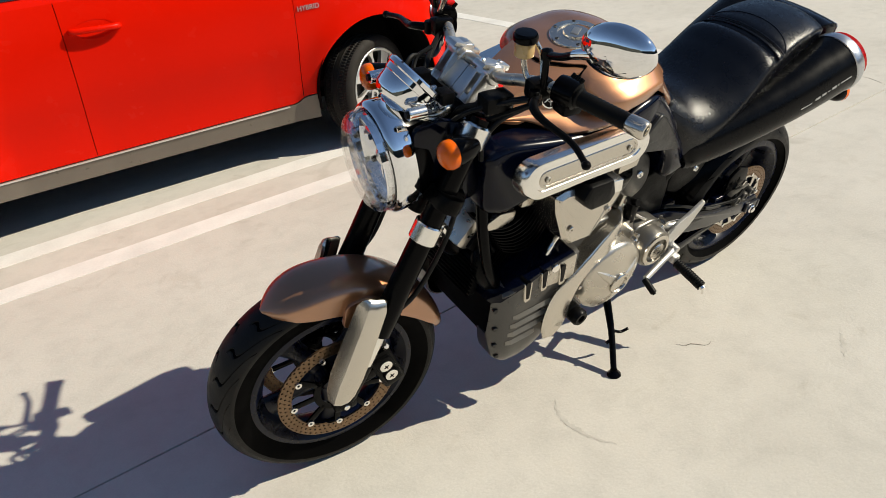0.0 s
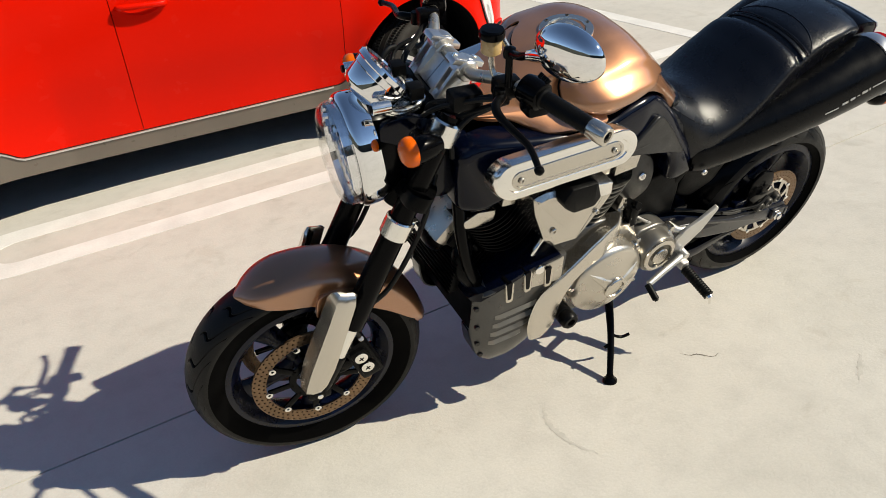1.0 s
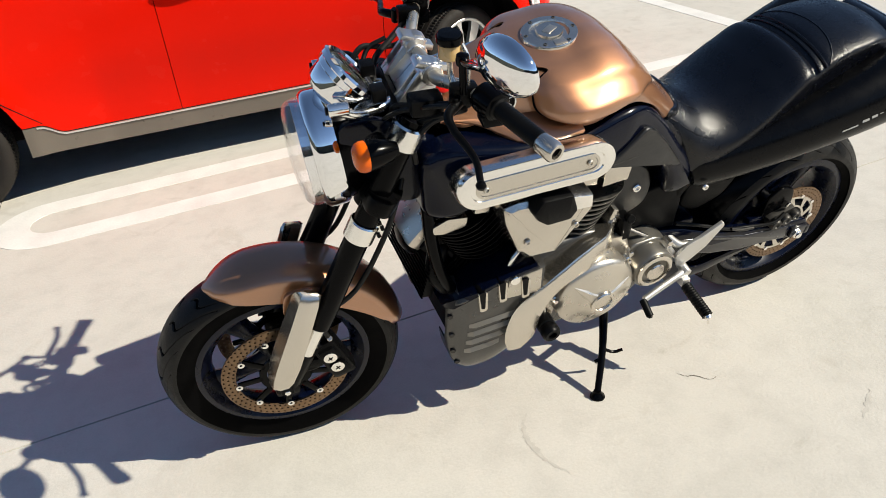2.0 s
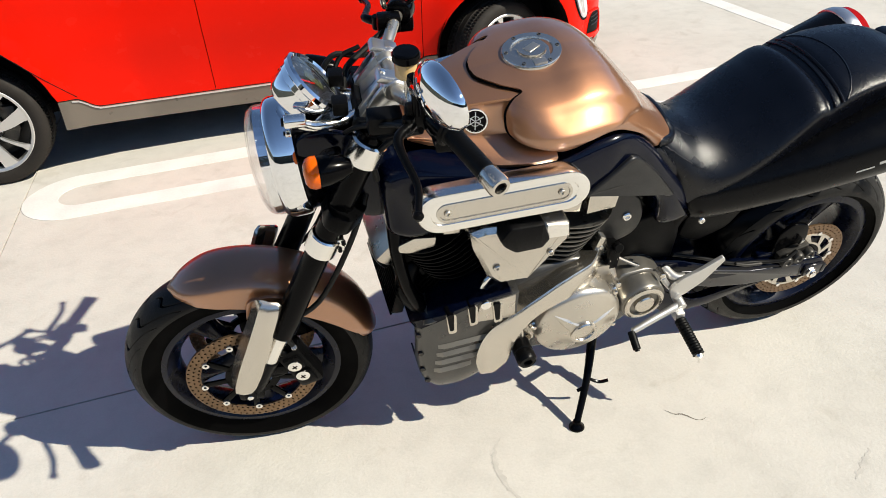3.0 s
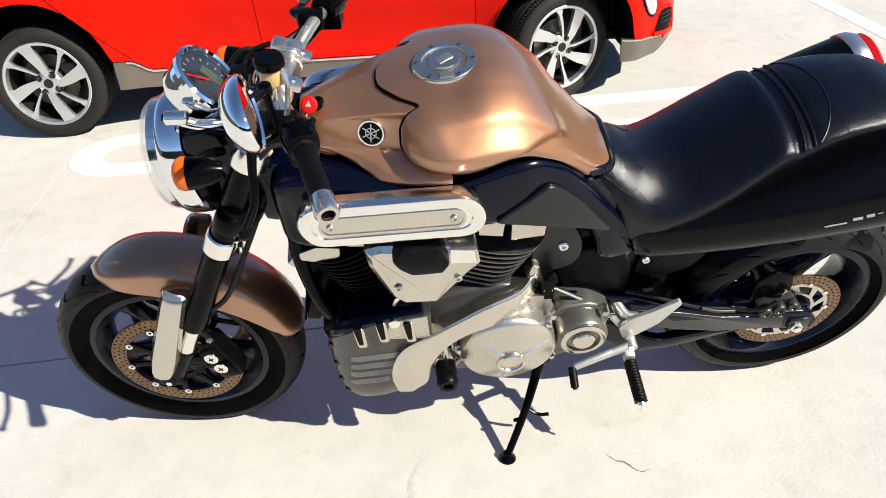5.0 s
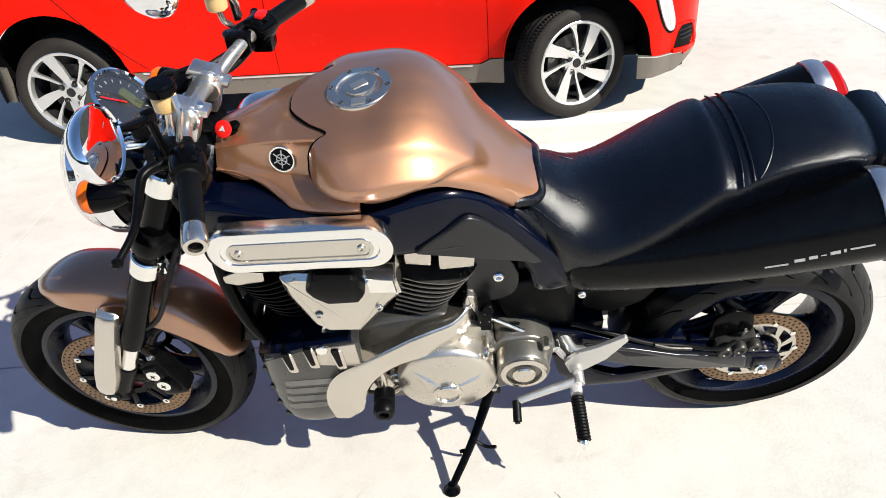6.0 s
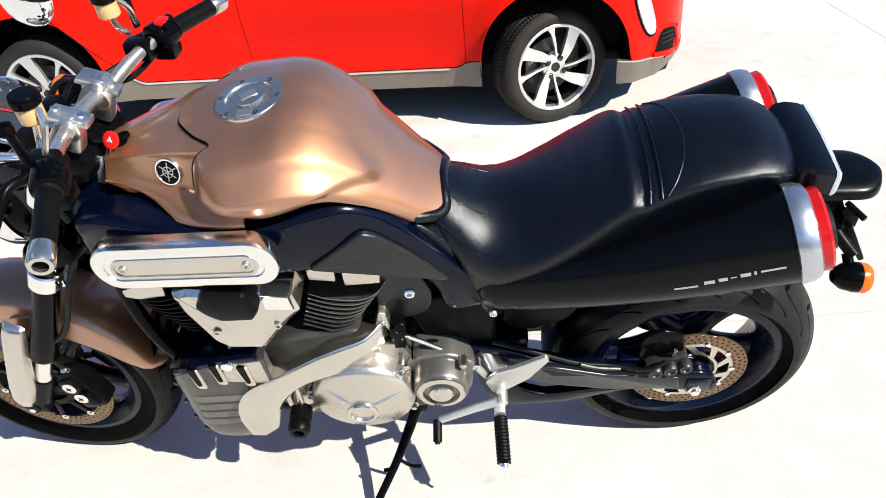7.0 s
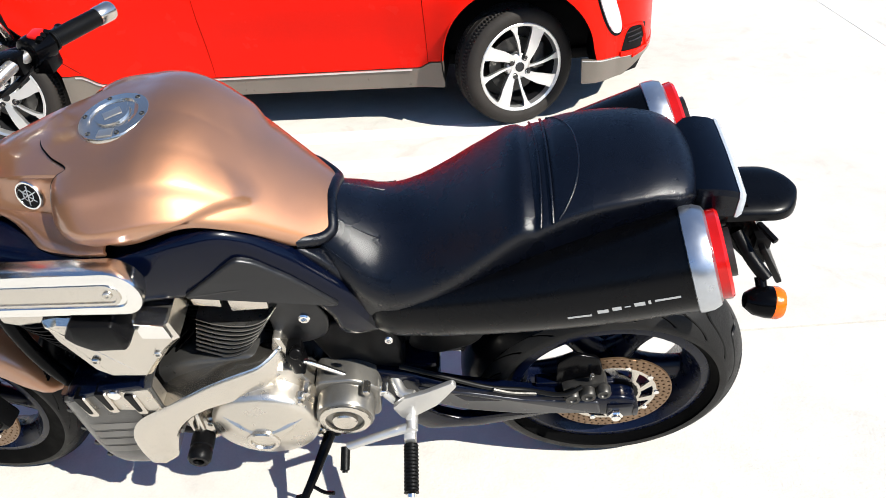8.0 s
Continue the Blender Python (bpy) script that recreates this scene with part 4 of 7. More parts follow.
KNEE_SOFT = curve([0.0, 0.3, 0.5, 0.8, 1.0, 1.3], [0.10, 0.06, 0.030, 0.022, 0.030, 0.05])
LIP_DEEP = curve([0.0, 0.30, 0.38, 0.50, 0.65, 0.80, 0.95, 1.12, 1.3], [0.004, 0.005, 0.012, 0.040, 0.058, 0.062, 0.052, 0.024, 0.004])
LIP_LONG = curve([0.0, 0.35, 0.50, 0.70, 0.90, 1.1, 1.3], [0.03, 0.03, 0.050, 0.078, 0.078, 0.055, 0.03])


def ease(t):
    t = min(1.0, max(0.0, t))
    return t * t * (3 - 2 * t)


def knee_bulge(x, q):
    """Swelling of the tank flanks: rolled front lip, pointed end above the knee recess."""
    rise = min(1.0, max(0.0, (x - TANK_FRONT(q)) / LIP_LONG(q)))
    lip = math.sqrt(1 - (1 - rise) ** 2)
    swell = 0.014 * ease((KNEE(q) - x) / KNEE_SOFT(q) + 0.5) * float(np.interp(q, [0, 0.3, 0.55, 1.0, 1.15, 1.3], [0.15, 0.45, 1.0, 1.0, 0.6, 0.2]))
    return swell, LIP_DEEP(q) * (1 - lip ** 1.3)


def tank_point(x, a, off=0.0, squeeze=0.0):
    """Tank surface at station x; a from -1.3 (left lower edge) over 0 (ridge) to 1.3."""
    s = 1 if a >= 0 else -1
    q = abs(a)
    w, vt, vm, vl = HALF(x) - squeeze, V_TOP(x), V_MID(x), V_LOW(x)
    swell, lip = knee_bulge(x, q)
    fold = ease((x - 0.61) / 0.08) * ease((0.90 - x) / 0.08)
    off += swell + fold * (0.007 * math.exp(-((q - 0.87) / 0.075) ** 2) - 0.0035 * math.exp(-((q - 0.66) / 0.08) ** 2))
    w -= lip
    if q <= 1:
        b = q * math.pi / 2
        u = (w + off) * math.sin(b)
        v = vm + (vt - vm + off) * math.cos(b)
    else:
        k = (q - 1) / 0.3
        u = w + off - LOW_IN(x) * k * k
        v = vm - (vm - vl) * k
    return Vector((x, s * u, v))


def tank_sheet(x_front, x_rear, a0, a1, off, thick, nx=40, na=48, squeeze=0.0):
    rings = []
    for i in range(na + 1):
        a = a0 + (a1 - a0) * i / na
        f, r = x_front(a), x_rear(a)
        rings.append([tank_point(f + (r - f) * j / nx, a, off, squeeze) for j in range(nx + 1)])
    bm = loft(rings, closed=False, caps=False)
    bmesh.ops.recalc_face_normals(bm, faces=bm.faces)
    bmesh.ops.solidify(bm, geom=bm.faces[:], thickness=thick)
    return bm


def build_tank():
    rear = curve([0.0, 0.3, 0.6, 0.85, 1.05, 1.3], [1.000, 1.003, 1.003, 0.984, 0.957, 0.935])
    tank = part("fuel_tank", tank_sheet(lambda a: TANK_FRONT(abs(a)), lambda a: rear(abs(a)), -1.3, 1.3, 0.006, 0.006, 72, 140), BRONZE, BIKE, "bronze metallic fuel tank", 55)
    lip = [tank_point(min(rear(abs(a)), 1.01) - 0.002, a, -0.002) + Vector((max(0.0, rear(abs(a)) - 1.01), 0, 0)) for a in np.linspace(-1.12, 1.12, 50)]
    part("seat_lip", tube(lip, 0.012, 10, 1), LEATHER, BIKE, "padded seat edge round the back of the tank", 60)
    rows = []
    st = [0.405, 0.47, 0.55, 0.62, 0.70]
    us, vs = curve(st, [0.045, 0.064, 0.088, 0.107, 0.115]), curve(st, [0.982, 1.002, 1.024, 1.036, 1.040])
    uc, vc = curve(st, [0.070, 0.088, 0.104, 0.114, 0.124]), curve(st, [0.956, 0.958, 0.961, 0.962, 0.964])
    ul, vl = curve(st, [0.0775, 0.112, 0.160, 0.186, 0.198]), curve(st, [0.950, 0.936, 0.930, 0.940, 0.952])
    for x in np.linspace(0.405, 0.672, 28):
        half = [(us(x) * k, vs(x) + 0.010 * (1 - k * k)) for k in np.linspace(0, 1, 6)]
        half.append((us(x) + 0.002, vs(x) - 0.004))
        for k in np.linspace(0.12, 0.9, 6):
            half.append((us(x) + (uc(x) - us(x)) * k - 0.002 * math.sin(math.pi * k), vs(x) + (vc(x) - vs(x)) * k))
        half.append((uc(x) + 0.003, vc(x) - 0.002))
        for k in np.linspace(0.12, 0.94, 6):
            half.append((uc(x) + (ul(x) - uc(x)) * k, vc(x) + (vl(x) - vc(x)) * k + 0.004 * math.sin(math.pi * k)))
        half.append((ul(x), vl(x) - 0.003))
        half.append((ul(x) - 0.003, vl(x) - 0.004 - 0.008 * min(1.0, (x - 0.405) / 0.12)))
        back = max(0.0, 0.060 * (1 - (x - 0.405) / 0.14))          # the front edge sweeps back towards its foot
        dx = [back * min(1.1, max(0.0, (vc(x) - v) / (vc(x) - vl(x) + 0.004))) for u, v in half]
        rows.append([Vector((x + d, -u, v)) for (u, v), d in zip(half[::-1], dx[::-1])] + [Vector((x + d, u, v)) for (u, v), d in zip(half[1:], dx[1:])])
    cov = loft(rows, closed=False, caps=False)
    bmesh.ops.recalc_face_normals(cov, faces=cov.faces)
    bmesh.ops.solidify(cov, geom=cov.faces[:], thickness=0.005)
    part("tank_front_cover", cov, BRONZE, BIKE, "bronze cover before the tank", 28)
    seam = [tank_point(TANK_FRONT(abs(a)) - 0.0015, a, 0.001) for a in np.linspace(-1.22, 1.22, 90)]
    part("tank_seam", tube(seam, 0.0022, 6, 1), MATTE, tank, "dark gap along the front edge of the tank")
    part("tank_core", tank_sheet(lambda a: 0.72, lambda a: 0.97, -1.25, 1.25, -0.015, 0.004, 16, 24), BLACK, BIKE)
    # filler cap
    c = Vector((0.680, 0, 1.060))
    n = Vector((-0.10, 0, 1)).normalized()
    m = aim(c, c + n)
    cap = part("filler_cap", lathe([(0.062, -0.012), (0.062, 0.001), (0.059, 0.005), (0.043, 0.0065), (0.041, 0.003), (0.030, 0.004), (0.028, 0.009), (0.0005, 0.010)], 56, m, caps=False), BRUSHED, BIKE, "brushed aluminium filler cap")
    for i in range(6):
        p = m @ Matrix.Rotation(i * math.pi / 3 + 0.4, 4, "Z") @ Vector((0.052, 0, 0.004))
        part("cap_screw", lathe([(0.0042, 0), (0.0042, 0.0025), (0.003, 0.003), (0.0026, 0.0008), (0.0003, 0.0008)], 10, aim(p, p + n), caps=False), STEELDARK, cap)
    part("key_flap", moved(box((0, 0, 0.0100), (0.018, 0.030, 0.002), 0.0008), m @ Matrix.Rotation(0.5, 4, "Z")), ALU, cap)
    part("cap_hinge", moved(box((0.046, 0, 0.0062), (0.018, 0.026, 0.003), 0.001), m), ALU, cap)
    # round badges with plain bars
    for s in (-1, 1):
        p = Vector((0.535, s * 0.0945, 0.987))
        n = Vector((-0.26, s * 0.93, 0.28)).normalized()
        bmx = aim(p - n * 0.002, p + n)
        badge = part("tank_badge", lathe([(0.026, 0), (0.026, 0.003), (0.0245, 0.005), (0.022, 0.005), (0.0215, 0.003), (0.0003, 0.003)], 36, bmx, caps=False), POLISHED, BIKE, "round bright tank badge")
        part("badge_field", lathe([(0.0213, 0.0032), (0.0003, 0.0034)], 30, bmx, caps=False), BLACK, badge)
        part("badge_emblem", cat(*[moved(box((0, 0, 0.0042), (0.0022, 0.036, 0.0014), 0.0003), bmx @ Matrix.Rotation(i * math.pi / 3, 4, "Z")) for i in range(3)], lathe([(0.0105, 0.0036), (0.0105, 0.0045), (0.0090, 0.0045), (0.0090, 0.0036)], 24, bmx, caps=False)), SILVER, badge)
    # ignition lock and key
    k = Vector((0.440, -0.014, 0.992))
    lock = part("ignition_lock", cat(rod(k - Vector((0, 0, 0.03)), k + Vector((0, 0, 0.012)), 0.019, 24, 0.003), rod(k + Vector((0, 0, 0.01)), k + Vector((-0.002, 0, 0.018)), 0.013, 20, 0.002), box((0.408, 0, 0.955), (0.03, 0.07, 0.05), 0.01), box((0.45, 0, 0.945), (0.09, 0.11, 0.05), 0.01)), MATTE, BIKE, "black ignition lock")
    h = Vector((0.427, -0.030, 1.016))
    hm = aim(h - Vector((0, 0, 0.004)), h + Vector((-0.25, -0.72, 0.55)))
    part("key", cat(lathe([(0.0005, 0), (0.014, 0), (0.0162, 0.0015), (0.0162, 0.0055), (0.014, 0.007), (0.005, 0.007), (0.004, 0.003), (0.0005, 0.003)], 24, hm, caps=False), tube([h, (k + h) / 2, k + Vector((0, 0, 0.012))], 0.003, 8)), REDPLASTIC, lock, "ignition key with a red round head")
    mark = bmesh.new()
    bmesh.ops.create_cone(mark, cap_ends=True, segments=3, radius1=0.0072, radius2=0.0066, depth=0.0012, matrix=hm @ Matrix.Translation((0, 0, 0.0074)))
    part("key_mark", mark, DECAL, lock, "white triangle on the key head")
    part("key_ring", tube([h + Vector((-0.004, -0.006, -0.010)), h + Vector((-0.008, -0.010, -0.022)), h + Vector((-0.006, -0.006, -0.030))], 0.0014, 6), CHROME, lock)
    part("key_tag", moved(box((0, 0, 0), (0.013, 0.0025, 0.066), 0.001), Matrix.Translation((0.389, -0.045, 0.958)) @ Matrix.Rotation(0.3, 4, "Y")), SILVER, lock, "pale key ring tag")


def frame_u(x, z=0):
    return float(np.interp(x, [0.33, 0.42, 0.55, 0.68, 0.80, 0.90, 1.0, 1.08], [0.138, 0.156, 0.182, 0.186, 0.172, 0.152, 0.140, 0.134]))


FRAME_OUT = [(0.335, 0.915), (0.40, 0.935), (0.50, 0.926), (0.62, 0.918), (0.70, 0.920), (0.77, 0.938), (0.83, 0.944), (0.88, 0.915), (0.935, 0.858), (0.99, 0.785), (1.045, 0.718), (1.078, 0.668),
             (1.080, 0.622), (1.02, 0.612), (0.985, 0.625), (0.978, 0.68), (0.955, 0.725), (0.915, 0.758), (0.865, 0.780), (0.82, 0.792), (0.74, 0.795), (0.66, 0.80), (0.50, 0.79), (0.40, 0.745), (0.345, 0.76)]


def build_frame():
    for s in (-1, 1):
        part("frame_beam", plate(FRAME_OUT, s * 0.085, lambda x, z: s * frame_u(x), 0.022, 4, r=0.03), BLUE, BIKE, "midnight blue cast frame beam", 50)
        ins = [(0.752, 0.812), (0.805, 0.850), (0.858, 0.885), (0.885, 0.868), (0.935, 0.815), (1.006, 0.724), (0.985, 0.722), (0.90, 0.785), (0.84, 0.808)]
        part("frame_insert", plate(ins, s * 0.12, lambda x, z: s * (frame_u(x) + 0.008 + 0.02 * (z - 0.80)), 0.006, 3, r=0.012), GREYPLASTIC, BIKE, "charcoal plastic frame insert", 40)
        lowp = [(0.845, 0.735), (0.885, 0.735), (0.945, 0.70), (0.965, 0.64), (0.955, 0.585), (0.90, 0.56), (0.85, 0.58)]
        part("pivot_cover", plate(lowp, s * 0.06, s * 0.108, 0.006, 3, r=0.025), GREYPLASTIC, BIKE, "charcoal pivot cover")
        part("pivot_bolt", bolt((0.918, s * 0.108, 0.646), 0.012, s, 0.006), POLISHED, BIKE, "bright frame bolt")
        part("frame_bolt", bolt((0.345 + 0.03, s * 0.118, 0.80), 0.010, s, 0.006), STEELDARK, BIKE)
        # lower rear bracket to the swingarm pivot
        br = [(0.90, 0.60), (1.07, 0.63), (1.09, 0.54), (1.09, 0.42), (1.04, 0.36), (0.98, 0.40), (0.93, 0.50)]
        part("pivot_bracket", plate(br, s * 0.05, s * 0.098, 0.01, 3, r=0.02), PLASTIC, BIKE, "black swingarm pivot bracket")
    part("steering_head", cat(rod(HEAD + AXIS * 0.05, HEAD + AXIS * 0.27, 0.045, 28, 0.004), box((0.35, 0, 0.85), (0.10, 0.18, 0.16), 0.03)), BLUE, BIKE, "dark blue steering head")
    part("frame_spine", cat(box((0.62, 0, 0.86), (0.50, 0.17, 0.10), 0.03), box((0.98, 0, 0.68), (0.20, 0.16, 0.08), 0.03)), BLACK, BIKE)


def build_duct():
    for s in (-1, 1):
        a, b = Vector((0.444, s * 0.207, 0.873)), Vector((0.668, s * 0.228, 0.892))
        ex = (b - a).normalized()
        n = Vector((0.14, s * 1.0, 0.10)).normalized()
        ez = n.cross(ex).normalized()
        if ez.z < 0:
            ez = -ez
        L = (b - a).length

        def pill(rad, h, ext):
            pts = []
            for q in np.linspace(-math.pi / 2, math.pi / 2, 14):
                pts.append((L + ext + rad * math.cos(q), rad * math.sin(q)))
            for q in np.linspace(math.pi / 2, 1.5 * math.pi, 14):
                pts.append((-ext + rad * math.cos(q), rad * math.sin(q)))
            return [a + ex * p + ez * z + n * h for p, z in pts]
        prof = [(0.046, -0.030, 0.012), (0.0475, -0.012, 0.012), (0.0475, 0.0, 0.012), (0.045, 0.008, 0.012), (0.040, 0.0105, 0.012), (0.026, 0.0105, 0.008), (0.024, 0.0075, 0.008), (0.005, 0.0075, 0.008)]
        duct = part("air_duct_cover", loft([pill(*q) for q in prof]), POLISHED, BIKE, "polished aluminium air duct cover")
        part("cover_rib", loft([pill(*q) for q in [(0.022, 0.006, 0.0), (0.022, 0.0095, 0.0), (0.020, 0.0105, 0.0), (0.016, 0.0105, 0.0), (0.015, 0.008, 0.0), (0.004, 0.008, 0)]]), BRUSHED, duct)
        for p in (a, b):
            q = p + n * 0.0085
            part("cover_bolt", lathe([(0.0075, 0), (0.0075, 0.003), (0.0062, 0.0042), (0.0032, 0.0042), (0.0032, 0.001), (0.0003, 0.001)], 16, aim(q, q + n), caps=False), ALU, duct)
        part("duct_box", box(((a + b) / 2 + Vector((0, -s * 0.07, -0.01))), (0.22, 0.07, 0.07), 0.02), SATIN, BIKE, "black air box")


def build_seat():
    top = curve([0.955, 0.985, 1.03, 1.08, 1.14, 1.20, 1.27, 1.33, 1.36, 1.40, 1.50, 1.58, 1.62, 1.645], [0.868, 0.868, 0.846, 0.819, 0.814, 0.836, 0.878, 0.914, 0.914, 0.928, 0.944, 0.940, 0.922, 0.89])
    half = curve([0.955, 0.985, 1.01, 1.035, 1.08, 1.15, 1.22, 1.30, 1.36, 1.45, 1.55, 1.61, 1.645], [0.078, 0.100, 0.118, 0.134, 0.150, 0.160, 0.160, 0.150, 0.140, 0.130, 0.118, 0.100, 0.062])
    low = curve([0.955, 0.985, 1.03, 1.07, 1.14, 1.25, 1.36, 1.50, 1.60, 1.645], [0.845, 0.770, 0.700, 0.668, 0.682, 0.735, 0.800, 0.852, 0.870, 0.872])
    drop = curve([0.955, 1.00, 1.08, 1.15, 1.25, 1.33, 1.40, 1.645], [0.055, 0.074, 0.078, 0.058, 0.040, 0.032, 0.026, 0.022])
    DOME = radians(66)                                                # how far the top rolls over before the crease
    rings = []
    for x in np.linspace(0.955, 1.645, 96):
        w, t, lo, d = half(x), top(x), low(x), drop(x)
        # pressed-in welt where pillion pad begins
        pinch = -0.006 * math.exp(-((x - 1.352) / 0.006) ** 2) - 0.004 * math.exp(-((x - 1.385) / 0.005) ** 2)
        ring = []
        for b in np.linspace(-1, 1, 33):
            q = abs(b)
            s = 1 if b > 0 else -1
            if q < 0.62:
                k = q / 0.62
                y, z = w * 0.97 * math.sin(k * DOME) / math.sin(DOME), t - d * (1 - math.cos(k * DOME)) / (1 - math.cos(DOME)) + pinch
            else:
                k = (q - 0.62) / 0.38
                y = w * (0.97 + 0.02 * math.sin(min(1, k * 6) * math.pi / 2)) - 0.006 * max(0, k - 0.12)
                z = (t - d) + pinch * (1 - k) - (t - d - lo) * k ** 1.15
            ring.append(Vector((x, s * y, z)))
        rings.append(ring)
    bm = loft(rings, closed=True, caps=True)
    seat = part("seat", bm, LEATHER, BIKE, "black grained leather dual seat", 50)

    def over(x, k, lift=0.002):
        w, t, d = half(x), top(x), drop(x)
        return Vector((x, w * 0.97 * math.sin(k * DOME) / math.sin(DOME) + (lift if k > 0.9 else -lift if k < -0.9 else 0), t - d * (1 - math.cos(k * DOME)) / (1 - math.cos(DOME)) + lift))
    for s in (-1, 1):
        flap = [(0.945, 0.850), (0.985, 0.815), (1.035, 0.750), (1.090, 0.695), (1.075, 0.655), (1.02, 0.700), (0.965, 0.765), (0.925, 0.815)]
        part("seat_skirt", plate(flap, s * 0.09, lambda x, z: s * float(np.interp(x, [0.92, 1.0, 1.09], [0.112, 0.116, 0.126])), 0.008, 3, r=0.02), LEATHER, seat, "black lower front skirt of the seat")
    # welts and stitched seams
    part("seat_welt", tube([over(1.368 - 0.006 * k * k, k) for k in np.linspace(-0.99, 0.99, 15)], 0.0022, 8, 2), LEATHER, seat, "raised seat welt")
    part("seat_welt", tube([over(1.384 - 0.002 * k * k, k, 0.001) for k in np.linspace(-0.99, 0.99, 15)], 0.0026, 8, 2), LEATHER, seat)
    part("seat_seam", tube([over(1.390 + 0.045 * (1 - k * k), k, 0.0) for k in np.linspace(-0.97, 0.97, 17)], 0.0018, 6, 2), LEATHER, seat)
    for s in (-1, 1):
        part("seat_seam", tube([over(x, s * 0.80, 0.0) for x in np.linspace(0.965, 1.10, 9)], 0.0018, 6, 2), LEATHER, seat, "piped seam along the edge of the seat")
        part("seat_seam", tube([over(x, s * k, -0.0007) for x, k in ((0.975, 0.28), (1.01, 0.31), (1.05, 0.34), (1.085, 0.35))], 0.0012, 6, 3), LEATHER, seat)


def muffler(s):
    stations = [(1.062, 0.128, 0.654, 0.016, 0.030), (1.075, 0.128, 0.660, 0.024, 0.042), (1.12, 0.132, 0.672, 0.034, 0.052), (1.22, 0.142, 0.703, 0.050, 0.062), (1.34, 0.153, 0.743, 0.066, 0.071), (1.46, 0.161, 0.783, 0.078, 0.080), (1.604, 0.169, 0.830, 0.086, 0.086)]
    ax = Vector((0.955, s * 0.05, 0.290)).normalized()

    def ring(c, rw, rh, n=40):
        u = Vector((0, 1, 0))
        w = ax.cross(u).normalized()
        return [c + u * rw * math.cos(a) + w * rh * math.sin(a) for a in np.linspace(0, 2 * math.pi, n, endpoint=False)]
    f = [curve([q[0] for q in stations], [q[i] for q in stations]) for i in range(1, 5)]
    rings = [ring(Vector((x, s * f[0](x), f[1](x))), f[2](x), f[3](x)) for x in np.linspace(1.062, 1.604, 40)]
    can = part("muffler", loft(rings), CANBLACK, BIKE, "satin black under-seat muffler", 60)
    end = Vector((1.604, s * 0.169, 0.830))
    m = aim(end, end + ax)
    part("muffler_ring", lathe([(0.084, -0.004), (0.0885, -0.002), (0.089, 0.006), (0.0875, 0.020), (0.082, 0.032), (0.074, 0.036), (0.072, 0.028)], 52, m, caps=False), SILVER, can, "silver end ring")
    part("muffler_lens", lathe([(0.0735, 0.030), (0.0745, 0.050), (0.070, 0.055), (0.045, 0.055), (0.043, 0.042), (0.0005, 0.042)], 48, m, caps=False), REDLENS, can, "red outer end ring")
    part("outlet", lathe([(0.040, 0.042), (0.040, 0.066), (0.034, 0.066), (0.033, 0.044), (0.0005, 0.044)], 32, m, caps=False), STEELDARK, can, "dark outlet pipe")
    part("muffler_bolt", bolt((1.083, s * 0.164, 0.642), 0.009, s, 0.006), POLISHED, can)
    # printed line and plain bars, set on the outer flank
    def flank(x, a):
        c = Vector((x, s * f[0](x), f[1](x)))
        u, w = Vector((0, 1, 0)), ax.cross(Vector((0, 1, 0))).normalized()
        return c + u * s * (f[2](x) + 0.0012) * math.cos(a) + w * (1 if w.z > 0 else -1) * (f[3](x) + 0.0012) * math.sin(a)
    def bar(x0, x1, a0, a1):
        k = 5
        rows = [[flank(x0 + (x1 - x0) * i / k, a) for i in range(k + 1)] for a in (a0, (a0 + a1) / 2, a1)]
        b = loft(rows, closed=False, caps=False)
        bmesh.ops.recalc_face_normals(b, faces=b.faces)
        bmesh.ops.solidify(b, geom=b.faces[:], thickness=0.0006)
        return b
    lo = 0.035
    part("muffler_print", cat(bar(1.402, 1.440, lo + 0.010, lo + 0.060), bar(1.450, 1.467, lo + 0.057, lo + 0.143), bar(1.473, 1.487, lo + 0.077, lo + 0.163), bar(1.492, 1.501, lo + 0.124, lo + 0.146), bar(1.507, 1.523, lo + 0.107, lo + 0.193), bar(1.528, 1.532, lo + 0.117, lo + 0.203), bar(1.538, 1.576, lo + 0.148, lo + 0.192)), DECAL, can, "pale printed bars", 60)
    return can


build_tank()
build_frame()
build_duct()
build_seat()
muffler(-1)
muffler(1)


